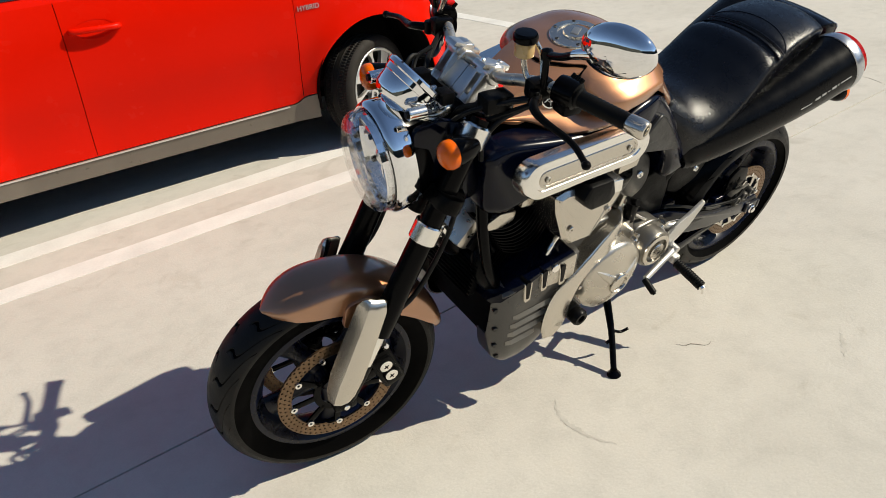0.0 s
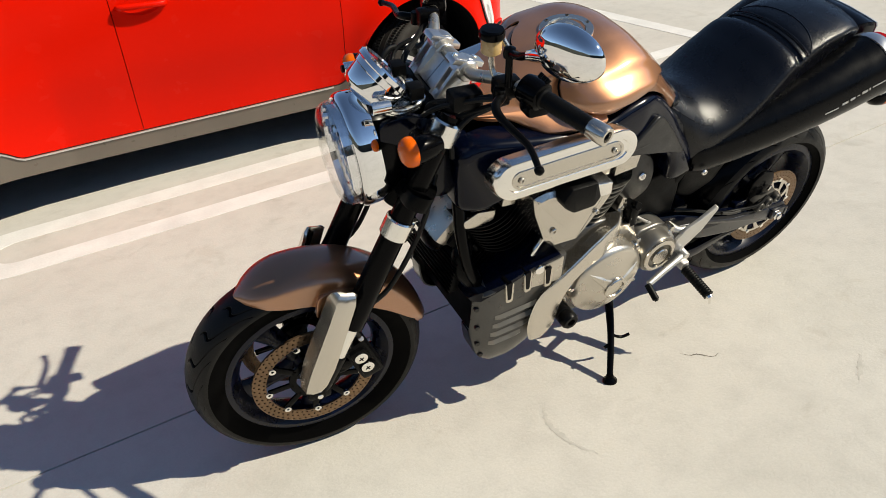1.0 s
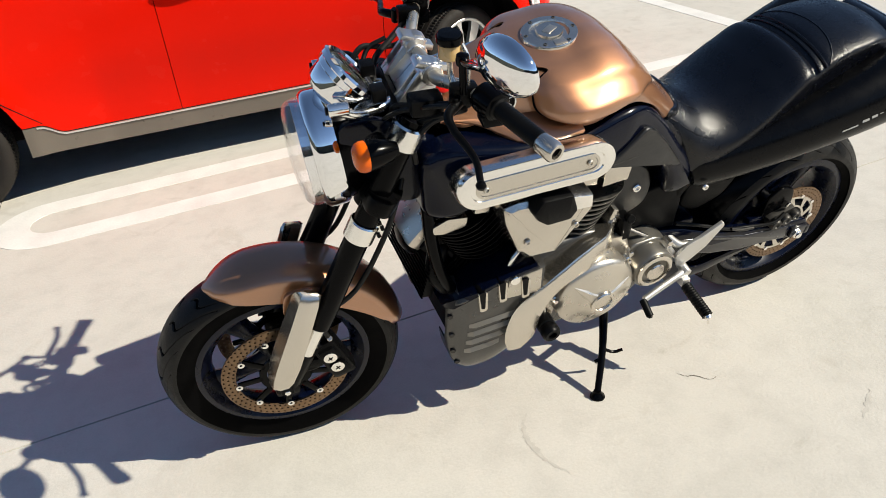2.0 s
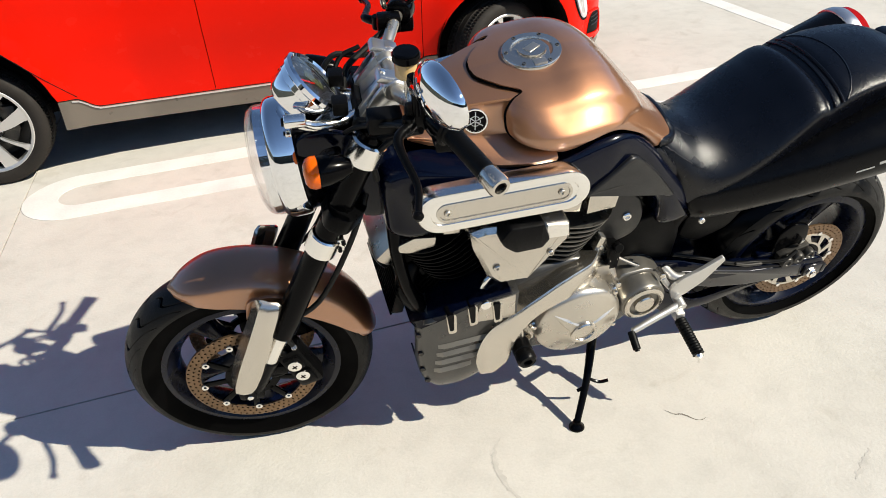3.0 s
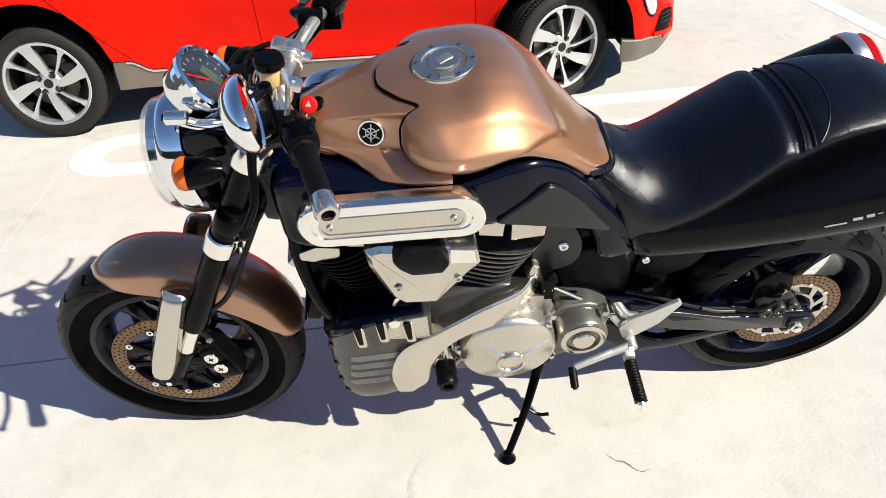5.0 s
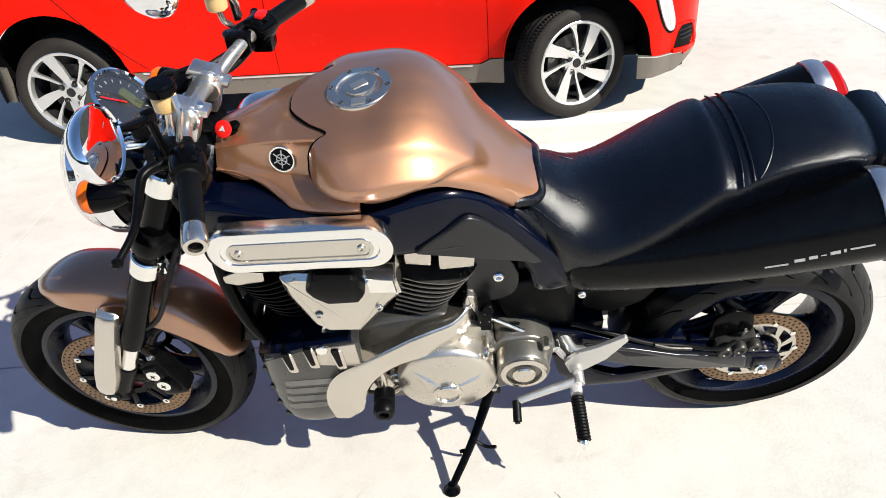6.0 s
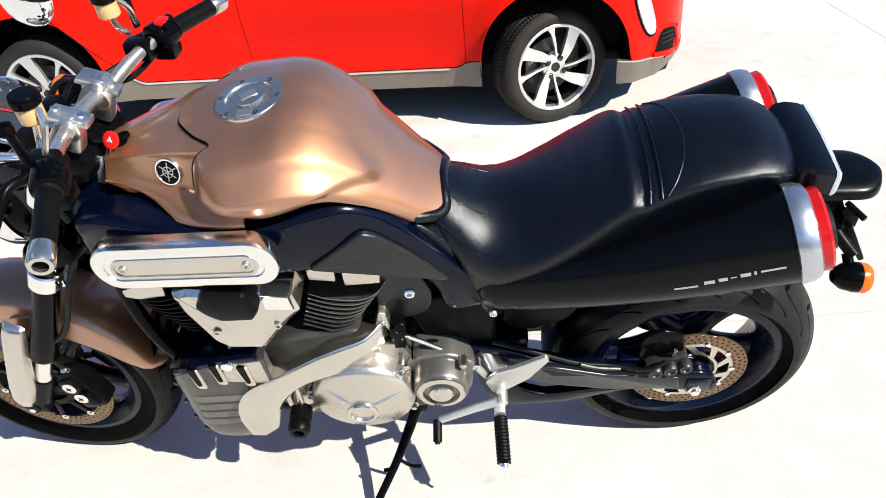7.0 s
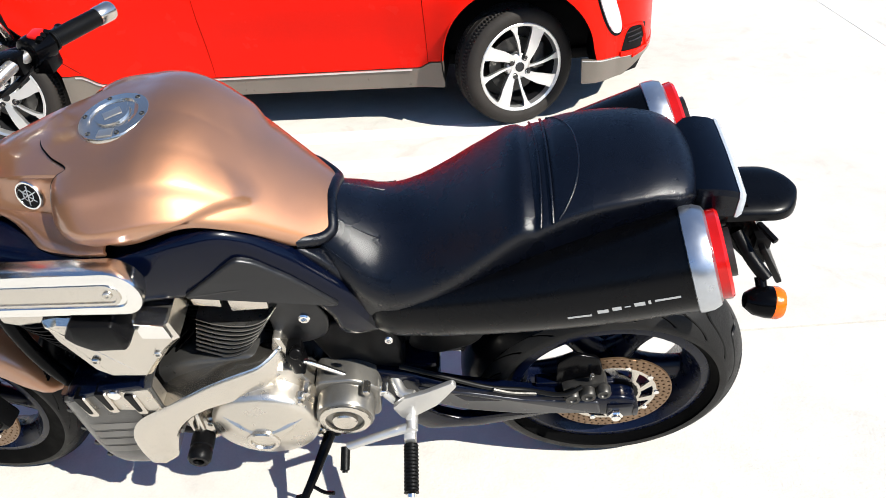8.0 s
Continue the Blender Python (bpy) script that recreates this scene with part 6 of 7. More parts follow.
# ---- rear end ----
def build_rear():
    c = Matrix.Translation(RA)
    hoop, hub, arms = rim(0.215, 0.078, 5, 0.055, 0.07, 0.0, 0.06)
    wheel = part("rear_wheel", moved(hoop, c), RIMBLUE, BIKE, "dark blue cast rear wheel rim")
    part("wheel_hub", moved(hub, c), RIMBLUE, wheel)
    each("wheel_spoke", [moved(a, c) for a in arms], RIMBLUE, wheel)
    # again MATTE as groove shade in the second slot
    part("tyre", moved(tyre(0.300, 0.188, 0.215, 19, 0.085, 760), c), RUBBER, wheel, "wide black rear tyre with cut grooves").data.materials.append(MATTE)
    part("brake_disc", moved(drilled_ring(0.100, 0.134, 0.005, 3, 50, 0.0029), c @ Matrix.Translation((0, -0.092, 0))), DISC, wheel, "bronze coloured drilled rear disc")
    cm = c @ Matrix.Translation((0, -0.092, 0))
    part("disc_carrier", moved(slotted_ring(0.060, 0.101, 0.006, 10), cm), BRUSHED, wheel, "bright disc carrier with curved slots")
    part("disc_hub", moved(lathe([(0.030, -0.006), (0.045, -0.005), (0.062, -0.002), (0.062, 0.003), (0.030, 0.003)], 40, SIDE, caps=False), cm), BLACK, wheel, "black rear disc hub")
    rivets = [cm @ Matrix.Rotation(2 * math.pi * i / 10, 4, "Y") @ Matrix.Translation((0.101, -0.002, 0)) @ SIDE for i in range(10)]
    each("disc_button", [lathe([(0.0065, 0), (0.0065, 0.003), (0.005, 0.004), (0.0004, 0.004)], 12, q, caps=False) for q in rivets], POLISHED, wheel)
    part("belt_pulley", moved(lathe([(0.10, -0.015), (0.105, -0.012), (0.105, 0.012), (0.10, 0.015), (0.05, 0.01)], 50), c @ Matrix.Translation((0, 0.105, 0)) @ SIDE), SATIN, wheel)
    for s in (-1, 1):
        arm = [(1.02, 0.462), (1.10, 0.450), (1.20, 0.410), (1.33, 0.372), (1.45, 0.352), (1.545, 0.348), (1.575, 0.330), (1.570, 0.290), (1.535, 0.275), (1.45, 0.288), (1.33, 0.302), (1.22, 0.325), (1.12, 0.352), (1.03, 0.36)]
        sw = part("swingarm_leg", plate(arm, s * 0.098, lambda x, z: s * float(np.interp(x, [1.02, 1.2, 1.57], [0.112, 0.130, 0.134])), 0.010, 3, r=0.012), BLUE, BIKE, "dark blue swingarm leg", 40)
        part("swingarm_flank", plate([(1.11, 0.408), (1.22, 0.392), (1.33, 0.358), (1.495, 0.338), (1.500, 0.292), (1.33, 0.302), (1.22, 0.325), (1.12, 0.355)], s * 0.12, lambda x, z: s * float(np.interp(x, [1.02, 1.2, 1.57], [0.116, 0.134, 0.1375])), 0.006, 3, r=0.008), DARKGREY, sw, "satin grey swingarm flank")
        part("swingarm_brace", cat(plate([(1.04, 0.37), (1.10, 0.36), (1.15, 0.285), (1.20, 0.262), (1.42, 0.300), (1.46, 0.285), (1.24, 0.228), (1.12, 0.222), (1.06, 0.28)], s * 0.095, s * 0.118, 0.006, 2, r=0.012)), BLUE, sw, "dark blue lower brace")
        part("axle_block", cat(box((1.540, s * 0.136, 0.305), (0.055, 0.010, 0.036), 0.003), box((1.572, s * 0.128, 0.305), (0.012, 0.03, 0.03), 0.003)), DARKGREY, sw, "grey axle adjuster")
        part("axle_nut", cat(rod((1.529, s * 0.136, 0.305), (1.529, s * 0.152, 0.305), 0.0155, 6, 0.002), rod((1.529, s * 0.150, 0.305), (1.529, s * 0.158, 0.305), 0.010, 16)), POLISHED, sw, "bright axle nut")
    part("swingarm_bridge", cat(box((1.10, 0, 0.42), (0.12, 0.20, 0.08), 0.02), rod((1.045, -0.115, 0.42), (1.045, 0.115, 0.42), 0.03, 24)), BLUE, BIKE, "dark blue swingarm bridge")
    # rear caliper and hose
    cc = RA + Vector((-0.060, -0.105, 0.068))
    tilt = Matrix.Rotation(radians(-14), 4, "Y")
    cal = part("rear_caliper", cat(box(cc, (0.095, 0.046, 0.044), 0.014, tilt), box(cc + Vector((0.0, 0.012, 0.022)), (0.070, 0.03, 0.03), 0.010, tilt)), STEELDARK, BIKE, "dark rear brake caliper")
    for dx, dz, r in ((-0.028, -0.008, 0.018), (0.004, 0.0, 0.018), (0.036, 0.007, 0.016)):
        p = cc + Vector((dx, -0.020, dz))
        part("piston_cap", lathe([(r, 0), (r, 0.014), (r * 0.85, 0.019), (r * 0.5, 0.019), (r * 0.4, 0.016), (0.0004, 0.016)], 22, aim(p, p + Vector((0, -1, 0))), caps=False), STEELDARK, cal)
    part("bleed_nipple", rod(cc + Vector((0.01, -0.012, 0.03)), cc + Vector((0.012, -0.016, 0.052)), 0.0045, 10), POLISHED, cal)
    part("caliper_bracket", plate(rounded([(1.40, 0.36), (1.495, 0.36), (1.500, 0.42), (1.490, 0.462), (1.44, 0.480), (1.405, 0.45)], 0.015), -0.099, -0.108, 0.004), BLACK, cal, "black caliper bracket")
    part("caliper_stay", cat(plate(rounded([(1.36, 0.352), (1.50, 0.345), (1.53, 0.372), (1.44, 0.385), (1.36, 0.380)], 0.008), -0.085, -0.108, 0.003)), BLUE, cal)
    part("brake_hose", cat(tube([cc + Vector((-0.01, -0.03, 0.03)), cc + Vector((-0.05, -0.035, 0.01)), Vector((1.34, -0.12, 0.375)), Vector((1.26, -0.125, 0.40)), Vector((1.16, -0.12, 0.445)), Vector((1.08, -0.11, 0.47))], 0.0052, 10)), HYDRO, cal, "black rear brake hose")
    part("hose_guide", tube([(1.36, -0.128, 0.372), (1.31, -0.132, 0.385), (1.27, -0.132, 0.402)], 0.0045, 8), STEELDARK, cal)
    # hugger and inner guard
    rings = []
    for k in range(25):
        a = radians(72 + k * 4.6)
        w = 0.098 * (0.8 + 0.2 * math.sin(math.pi * k / 24))
        rings.append([RA + Vector(((0.325 - 0.035 * (abs(b) ** 3)) * math.cos(a), w * b, (0.325 - 0.035 * (abs(b) ** 3)) * math.sin(a))) for b in np.linspace(-1, 1, 13)])
    hug = loft(rings, closed=False, caps=False)
    bmesh.ops.recalc_face_normals(hug, faces=hug.faces)
    bmesh.ops.solidify(hug, geom=hug.faces[:], thickness=0.004)
    part("rear_hugger", hug, BLACK, BIKE, "black plastic rear hugger", 60)
    part("hugger_stay", cat(plate(rounded([(1.23, 0.60), (1.33, 0.64), (1.45, 0.665), (1.40, 0.625), (1.30, 0.585), (1.22, 0.56)], 0.02), -0.088, -0.10, 0.003)), SATIN, BIKE, "black hugger bracket")
    part("shock", cat(tube([(1.02, 0.0, 0.40), (1.10, 0.0, 0.52), (1.14, 0.0, 0.60)], 0.03, 16), rod((1.06, -0.05, 0.50), (1.20, -0.05, 0.56), 0.022, 18)), SATIN, BIKE, "black shock absorber")
    part("exhaust_mid_pipe", cat(tube([(0.90, -0.08, 0.26), (1.00, -0.07, 0.32), (1.06, -0.06, 0.48), (1.08, -0.08, 0.60), (1.10, -0.12, 0.68)], 0.028, 16), tube([(0.90, 0.08, 0.26), (1.00, 0.07, 0.32), (1.06, 0.06, 0.48), (1.08, 0.08, 0.60), (1.10, 0.12, 0.68)], 0.028, 16)), SATIN, BIKE, "black exhaust link pipe")
    part("heat_shield", plate(rounded([(1.12, 0.62), (1.30, 0.66), (1.36, 0.64), (1.30, 0.60), (1.24, 0.50), (1.16, 0.47), (1.10, 0.50)], 0.02), -0.06, -0.085, 0.006), PLASTIC, BIKE, "black heat shield")
    # pegs, shifter, stand
    part("heel_plate", plate(rounded([(1.060, 0.402), (1.076, 0.360), (1.108, 0.370), (1.155, 0.408), (1.198, 0.474), (1.190, 0.488), (1.130, 0.453), (1.088, 0.436)], 0.006), -0.158, -0.168, 0.002, 2), SATINALU, BIKE, "polished heel guard plate")
    part("peg_bracket", cat(tube([(1.105, -0.150, 0.425), (1.098, -0.155, 0.39), (1.090, -0.165, 0.358)], 0.010, 12), tube([(1.06, -0.10, 0.43), (1.08, -0.14, 0.42), (1.105, -0.15, 0.42)], 0.012, 12), box((1.089, -0.188, 0.326), (0.026, 0.034, 0.028), 0.006)), SATINALU, BIKE, "polished foot peg bracket")
    pa, pb = Vector((1.090, -0.205, 0.316)), Vector((1.092, -0.306, 0.300))
    L = (pb - pa).length
    peg = part("foot_peg", lathe([(0.0145 + (0.0016 if k % 2 else 0.0), k / 27 * L) for k in range(28)], 14, aim(pa, pb)), GRIP, BIKE, "ribbed black rubber foot peg")
    part("peg_tip", cat(rod(pb, pb + Vector((0.0, -0.008, -0.004)), 0.010, 12), rod(pb + Vector((0, -0.006, -0.004)), pb + Vector((0, -0.012, -0.022)), 0.0035, 8)), POLISHED, peg)
    part("foot_peg", lathe([(0.0145 + (0.0016 if k % 2 else 0.0), k / 27 * L) for k in range(28)], 14, aim((1.088, 0.192, 0.35), (1.095, 0.302, 0.325))), GRIP, BIKE, "ribbed black rubber foot peg")
    lev = part("shift_lever", cat(tube([(1.100, -0.180, 0.350), (1.05, -0.188, 0.340), (1.0, -0.197, 0.329), (0.955, -0.205, 0.317)], [0.012, 0.010, 0.0095, 0.009], 12), rod((1.095, -0.15, 0.355), (1.095, -0.192, 0.350), 0.013, 16), tube([(1.085, -0.15, 0.375), (1.06, -0.148, 0.405), (1.043, -0.145, 0.431)], 0.008, 10)), SATINALU, BIKE, "polished gear shift lever")
    part("shift_rubber", cat(rod((0.950, -0.205, 0.317), (0.949, -0.250, 0.298), 0.010, 16), rod((0.949, -0.250, 0.298), (0.949, -0.254, 0.296), 0.006, 10)), GRIP, lev, "black shift peg rubber")
    top_s, foot = Vector((0.895, -0.120, 0.235)), Vector((0.787, -0.306, 0.104))
    mid = top_s.lerp(foot, 0.5) + Vector((0.004, -0.004, 0))
    st = part("side_stand", cat(tube([top_s, mid, foot], [0.0135, 0.0100, 0.0090], 14), box(top_s + Vector((0, 0.01, 0.01)), (0.05, 0.04, 0.04), 0.008), tube([mid + Vector((0, 0, 0)), mid + Vector((0.03, -0.012, -0.014)), mid + Vector((0.055, -0.018, -0.008))], 0.0045, 8), tube([top_s.lerp(foot, 0.62), top_s.lerp(foot, 0.62) + Vector((-0.016, 0, -0.006))], 0.005, 8)), BLACK, BIKE, "black side stand down on the concrete")
    up = Vector((0, math.sin(radians(16.9)), math.cos(radians(16.9))))
    fm = aim(foot - up * 0.0125, foot + up)
    part("stand_foot", lathe([(0.020, 0), (0.021, 0.003), (0.020, 0.008), (0.013, 0.014), (0.010, 0.024)], 20, fm), BLACK, st)
    # tail lamp, undertray, rear guard, plate carrier
    def lamp_ring(x, w, z0, z1):
        return [Vector((x, y * w, z)) for y, z in ((-0.90, z0), (-0.98, z0 + 0.005), (-1, z1 - 0.012), (-0.95, z1 - 0.003), (-0.6, z1), (0, z1 + 0.002), (0.6, z1), (0.95, z1 - 0.003), (1, z1 - 0.012), (0.98, z0 + 0.005), (0.90, z0), (0, z0 - 0.002))]
    tail = part("tail_lamp", loft([lamp_ring(*q) for q in ((1.612, 0.076, 0.868, 0.896), (1.618, 0.088, 0.860, 0.908), (1.632, 0.097, 0.854, 0.915), (1.652, 0.100, 0.850, 0.916), (1.676, 0.100, 0.847, 0.911), (1.687, 0.099, 0.846, 0.906))]), SMOKED, BIKE, "black tail lamp housing", 30)
    part("tail_lens", loft([lamp_ring(*q) for q in ((1.6865, 0.0985, 0.8465, 0.9055), (1.687, 0.1005, 0.8445, 0.9075), (1.692, 0.1005, 0.844, 0.9065), (1.700, 0.096, 0.847, 0.898), (1.704, 0.086, 0.853, 0.888))]), CLEARLENS, tail, "clear tail lamp lens rim", 30)
    rings = []
    for k in range(25):
        t = k / 24
        x = 1.66 + 0.166 * math.sin(t * math.pi / 2)
        w = 0.064 * max(0.02, 1 - max(0, (math.sin(t * math.pi / 2) - 0.62) / 0.38) ** 2.4) ** 0.5
        rings.append([Vector((x, w * (math.copysign(min(1, abs(b) * 1.12), b) if abs(b) < 0.88 else math.copysign(1.0, b)), 0.828 - 0.014 * t * t - 0.012 * min(1, abs(b) / 0.88) ** 4 - (0.014 * (abs(b) - 0.88) / 0.12 if abs(b) > 0.88 else 0))) for b in np.linspace(-1, 1, 25)])
    mg = loft(rings, closed=False, caps=False)
    bmesh.ops.recalc_face_normals(mg, faces=mg.faces)
    bmesh.ops.solidify(mg, geom=mg.faces[:], thickness=0.005)
    part("rear_guard", mg, CANBLACK, BIKE, "short black rear guard", 60)
    part("undertray", cat(box((1.56, 0, 0.83), (0.26, 0.16, 0.06), 0.015), plate(rounded([(1.60, 0.84), (1.72, 0.84), (1.76, 0.76), (1.80, 0.68), (1.77, 0.66), (1.72, 0.72), (1.66, 0.79)], 0.01), -0.05, 0.05, 0.006)), BLACK, BIKE, "black tail undertray")
    part("plate_carrier", cat(box((1.785, 0, 0.70), (0.012, 0.17, 0.11), 0.004, Matrix.Rotation(radians(-28), 4, "Y")), box((1.765, -0.055, 0.745), (0.03, 0.03, 0.03), 0.005), tube([(1.72, -0.05, 0.76), (1.74, -0.09, 0.735), (1.765, -0.12, 0.71)], 0.012, 12), tube([(1.72, 0.05, 0.76), (1.74, 0.09, 0.735), (1.765, 0.12, 0.71)], 0.012, 12), rod((1.75, -0.06, 0.79), (1.77, -0.10, 0.785), 0.006, 8)), PLASTIC, BIKE, "black plate carrier")
    for s in (-1, 1):
        ci = Vector((1.760, s * 0.150, 0.682))
        mi = aim(ci, ci + Vector((1, s * 0.1, -0.12)))
        ri = part("rear_indicator", cat(lathe([(0.001, -0.040), (0.014, -0.036), (0.025, -0.020), (0.029, 0.0), (0.029, 0.010)], 26, mi), tube([(1.755, s * 0.115, 0.710), (1.757, s * 0.135, 0.694), ci], 0.010, 10)), BLACK, BIKE, "black rear indicator body")
        part("indicator_lens", lathe([(0.029, 0.010), (0.0295, 0.021), (0.0255, 0.029), (0.014, 0.033), (0.0005, 0.034)], 26, mi, caps=False), AMBER, ri, "amber indicator lens")
    for s in (-1, 1):
        part("subframe_rail", tube([(1.00, s * 0.09, 0.74), (1.20, s * 0.10, 0.735), (1.40, s * 0.085, 0.80), (1.60, s * 0.06, 0.845)], 0.014, 12), BLACK, BIKE, "black subframe rail")


build_engine()
build_rear()


# ---- the red car: local x to its nose, y away from the near flank, z up ----
car = new("car")
car.matrix_world = Matrix.Translation((1.438, 2.121, 0)) @ pose(0, 0, 0, 0, 0, -2.1)
tagged(car, "glossy red hatchback with grey lower cladding, parked", "car")
REAR_HUB = -2.508


def tuck(x):
    """How far the sill lies inside the wheel arches: the lower doors are drawn in between them."""
    return float(np.interp(x, [-2.20, -2.05, -1.80, -1.40, -0.60, -0.37, -0.20, 0.30, 0.45, 0.70], [0.0, 0.03, 0.10, 0.13, 0.13, 0.10, 0.06, 0.01, 0.03, 0.0]))


def ease_down(t):
    t = min(1.0, max(0.0, t))
    return 1 - t * t * (3 - 2 * t)


def flank_y(x, z):
    """The near flank: slight barrel shape, rounding off at nose and tail."""
    y = -0.028 + 0.09 * max(0, (z - 0.72)) ** 1.6 + 0.05 * max(0, 0.50 - z) ** 1.3 - 0.010 * math.exp(-((z - 0.60) / 0.10) ** 2)
    y += tuck(x) * ease_down((z - 0.22) / 0.72)
    if x > 0.08:
        k = min(1.0, (x - 0.08) / 0.60) ** 1.5
        y += 0.85 * (1 - math.sqrt(max(0.0, 1 - k * k)) ** 0.667)
    if x < -2.65:
        y += 0.42 * ((-2.65 - x) / 0.43) ** 2.4
    for hub in (0.0, REAR_HUB):
        d = math.hypot(x - hub, z - 0.30)
        y -= 0.018 * math.exp(-((d - 0.37) / 0.06) ** 2)
    return y


def arch(x, r=0.345):
    """Height of the wheel arch opening at x, or 0."""
    h = 0.0
    for hub in (0.0, REAR_HUB):
        d = abs(x - hub)
        if d < r:
            h = max(h, 0.325 + math.sqrt(r * r - d * d))
    return h


def panel(name, x0, x1, low, high, mat, label="", nx=None, nz=16, thick=0.004, off=0.0, parent=None):
    """Body panel between x0 and x1, from low(x) to high(x)."""
    nx = nx or max(4, int((x1 - x0) / 0.02))
    rows = []
    for i in range(nx + 1):
        x = x0 + (x1 - x0) * i / nx
        a, b = low(x), high(x)
        rows.append([Vector((x, flank_y(x, a + (b - a) * j / nz) + off, a + (b - a) * j / nz)) for j in range(nz + 1)])
    bm = loft(rows, closed=False, caps=False)
    bmesh.ops.recalc_face_normals(bm, faces=bm.faces)
    for f in bm.faces:
        if f.normal.y > 0:
            f.normal_flip()
    bmesh.ops.solidify(bm, geom=bm.faces[:], thickness=thick)
    return part(name, bm, mat, parent or car, label, 40)


def sill(x):
    """Top edge of the grey cladding."""
    kick = 0.050 * (1 - ease_down((-1.99 - x) / 0.10)) + 0.030 * (1 - ease_down((x + 0.47) / 0.07))
    return 0.318 + 0.008 * (x + 2.1) / 1.6 - 0.29 * (tuck(x) - 0.03 + 0.0196 * (x + 2.1)) + kick


BELT = lambda x: 0.98 + 0.03 * (-x) / 2.5 if x < -0.3 else 0.98 - 0.22 * max(0, (x + 0.3) / 1.1) ** 1.4


def car_wheel(hub_x, parent, steer=0.0, turn=50.0):
    c = Matrix.Translation((hub_x - 0.0009 * steer, 0.080 + 0.0020 * steer, 0.276)) @ Matrix.Rotation(radians(steer), 4, "Z")
    r_t, w = 0.276, 0.190
    prof = [(0.203, -w / 2 + 0.012), (0.222, -w / 2 + 0.002), (0.245, -w / 2), (0.261, -w / 2 + 0.010), (0.270, -w / 2 + 0.022)]
    rows = []
    n = 400
    grooves = (-0.052, -0.018, 0.018, 0.052)
    ys = list(np.linspace(-w / 2 + 0.028, w / 2 - 0.028, 34))
    for k in range(n + 1):
        a = 2 * math.pi * k / n
        ring = [Vector((r * math.cos(a), y, r * math.sin(a))) for r, y in prof]
        for y in ys:
            d = 0.006 if any(abs(y - g) < 0.0035 for g in grooves) else 0.0
            if not d and abs(y) > 0.026 and (k + (2 if abs(y) < 0.05 else 0)) % 4 < 2:
                d = 0.0045
            r = r_t - 0.004 * (abs(y) / 0.07) ** 4 - d
            ring.append(Vector((r * math.cos(a), y, r * math.sin(a))))
        ring += [Vector((r * math.cos(a), -y, r * math.sin(a))) for r, y in prof[::-1]]
        rows.append(ring)
    tb = loft(rows, closed=False, caps=False)
    bmesh.ops.remove_doubles(tb, verts=tb.verts, dist=1e-6)
    ty = part("wheel_tyre", moved(tb, c), CARTYRE, parent, "black car tyre")
    part("wheel_rim", moved(lathe([(0.206, 0.078), (0.207, 0.086), (0.203, 0.088), (0.192, 0.084), (0.188, 0.070), (0.180, 0.03), (0.178, -0.06)], 72, SIDE, caps=False), c), RIMFACE, ty, "machined alloy rim")
    for i in range(8):
        # four broad blades and four slim ones between them, all swept the same way
        wide = i % 2 == 0
        secs = []
        for t in np.linspace(0, 1, 11):
            q = 0.024 + t * 0.170 if wide else 0.046 + t * 0.148
            wd = float(np.interp(t, [0, 0.25, 0.6, 0.85, 1], [0.030, 0.038, 0.056, 0.062, 0.080])) if wide else float(np.interp(t, [0, 0.4, 0.8, 1], [0.009, 0.012, 0.019, 0.044]))
            sh = (0.052 if wide else 0.040) * t ** 1.5 - (0.012 if wide else 0.004)
            y = -0.068 - 0.014 * math.sin(t * math.pi * 0.55)
            a, b = sh - wd * 0.5, sh + wd * 0.5
            secs.append([Vector((q, y, a)), Vector((q, y, b)), Vector((q, y + 0.026, b - 0.004)), Vector((q, y + 0.026, a + 0.004))])
        part("wheel_spoke", moved(loft(secs), c @ Matrix.Rotation(-math.pi / 4 * i - radians(turn - (0 if wide else 6)), 4, "Y")), RIMFACE, ty, "", 30)
    part("wheel_hub", moved(lathe([(0.062, 0.030), (0.060, 0.056), (0.050, 0.064), (0.034, 0.069), (0.0005, 0.069)], 40, SIDE, caps=False), c), RIMFACE, ty)
    part("hub_cap", moved(lathe([(0.023, 0.068), (0.0225, 0.0715), (0.016, 0.0725), (0.015, 0.071), (0.0005, 0.071)], 30, SIDE, caps=False), c), RIMDARK, ty, "dark hub cap")
    for i in range(4):
        p = Matrix.Rotation(math.pi / 2 * i + 0.6, 4, "Y") @ Vector((0.050, 0, 0))
        part("lug_nut", moved(cat(rod(p + Vector((0, -0.050, 0)), p + Vector((0, -0.080, 0)), 0.0095, 6)), c), STEELDARK, ty)
        part("lug_dish", moved(lathe([(0.0165, 0.062), (0.0165, 0.0715), (0.012, 0.070), (0.0005, 0.070)], 18, Matrix.Translation(Vector((p.x, 0, p.z))) @ SIDE, caps=False), c), RIMDARK, ty)
    part("wheel_barrel", moved(lathe([(0.184, 0.060), (0.176, 0.02), (0.174, -0.07), (0.0005, -0.07)], 48, SIDE, caps=False), c), RIMDARK, ty)
    part("brake_rotor", moved(cat(moved(lathe([(0.13, 0.0), (0.13, 0.012), (0.07, 0.012), (0.065, 0.03), (0.0005, 0.03)], 48, SIDE, caps=False), Matrix.Identity(4)), box((0.11, -0.02, 0.03), (0.06, 0.05, 0.12), 0.012)), c), STEELDARK, ty, "dark brake rotor and caliper")


def clad_top(x):
    """Upper edge of the grey bumper cladding."""
    return 0.316 - 0.10 * max(0.0, min(x, 0.60) - 0.285)


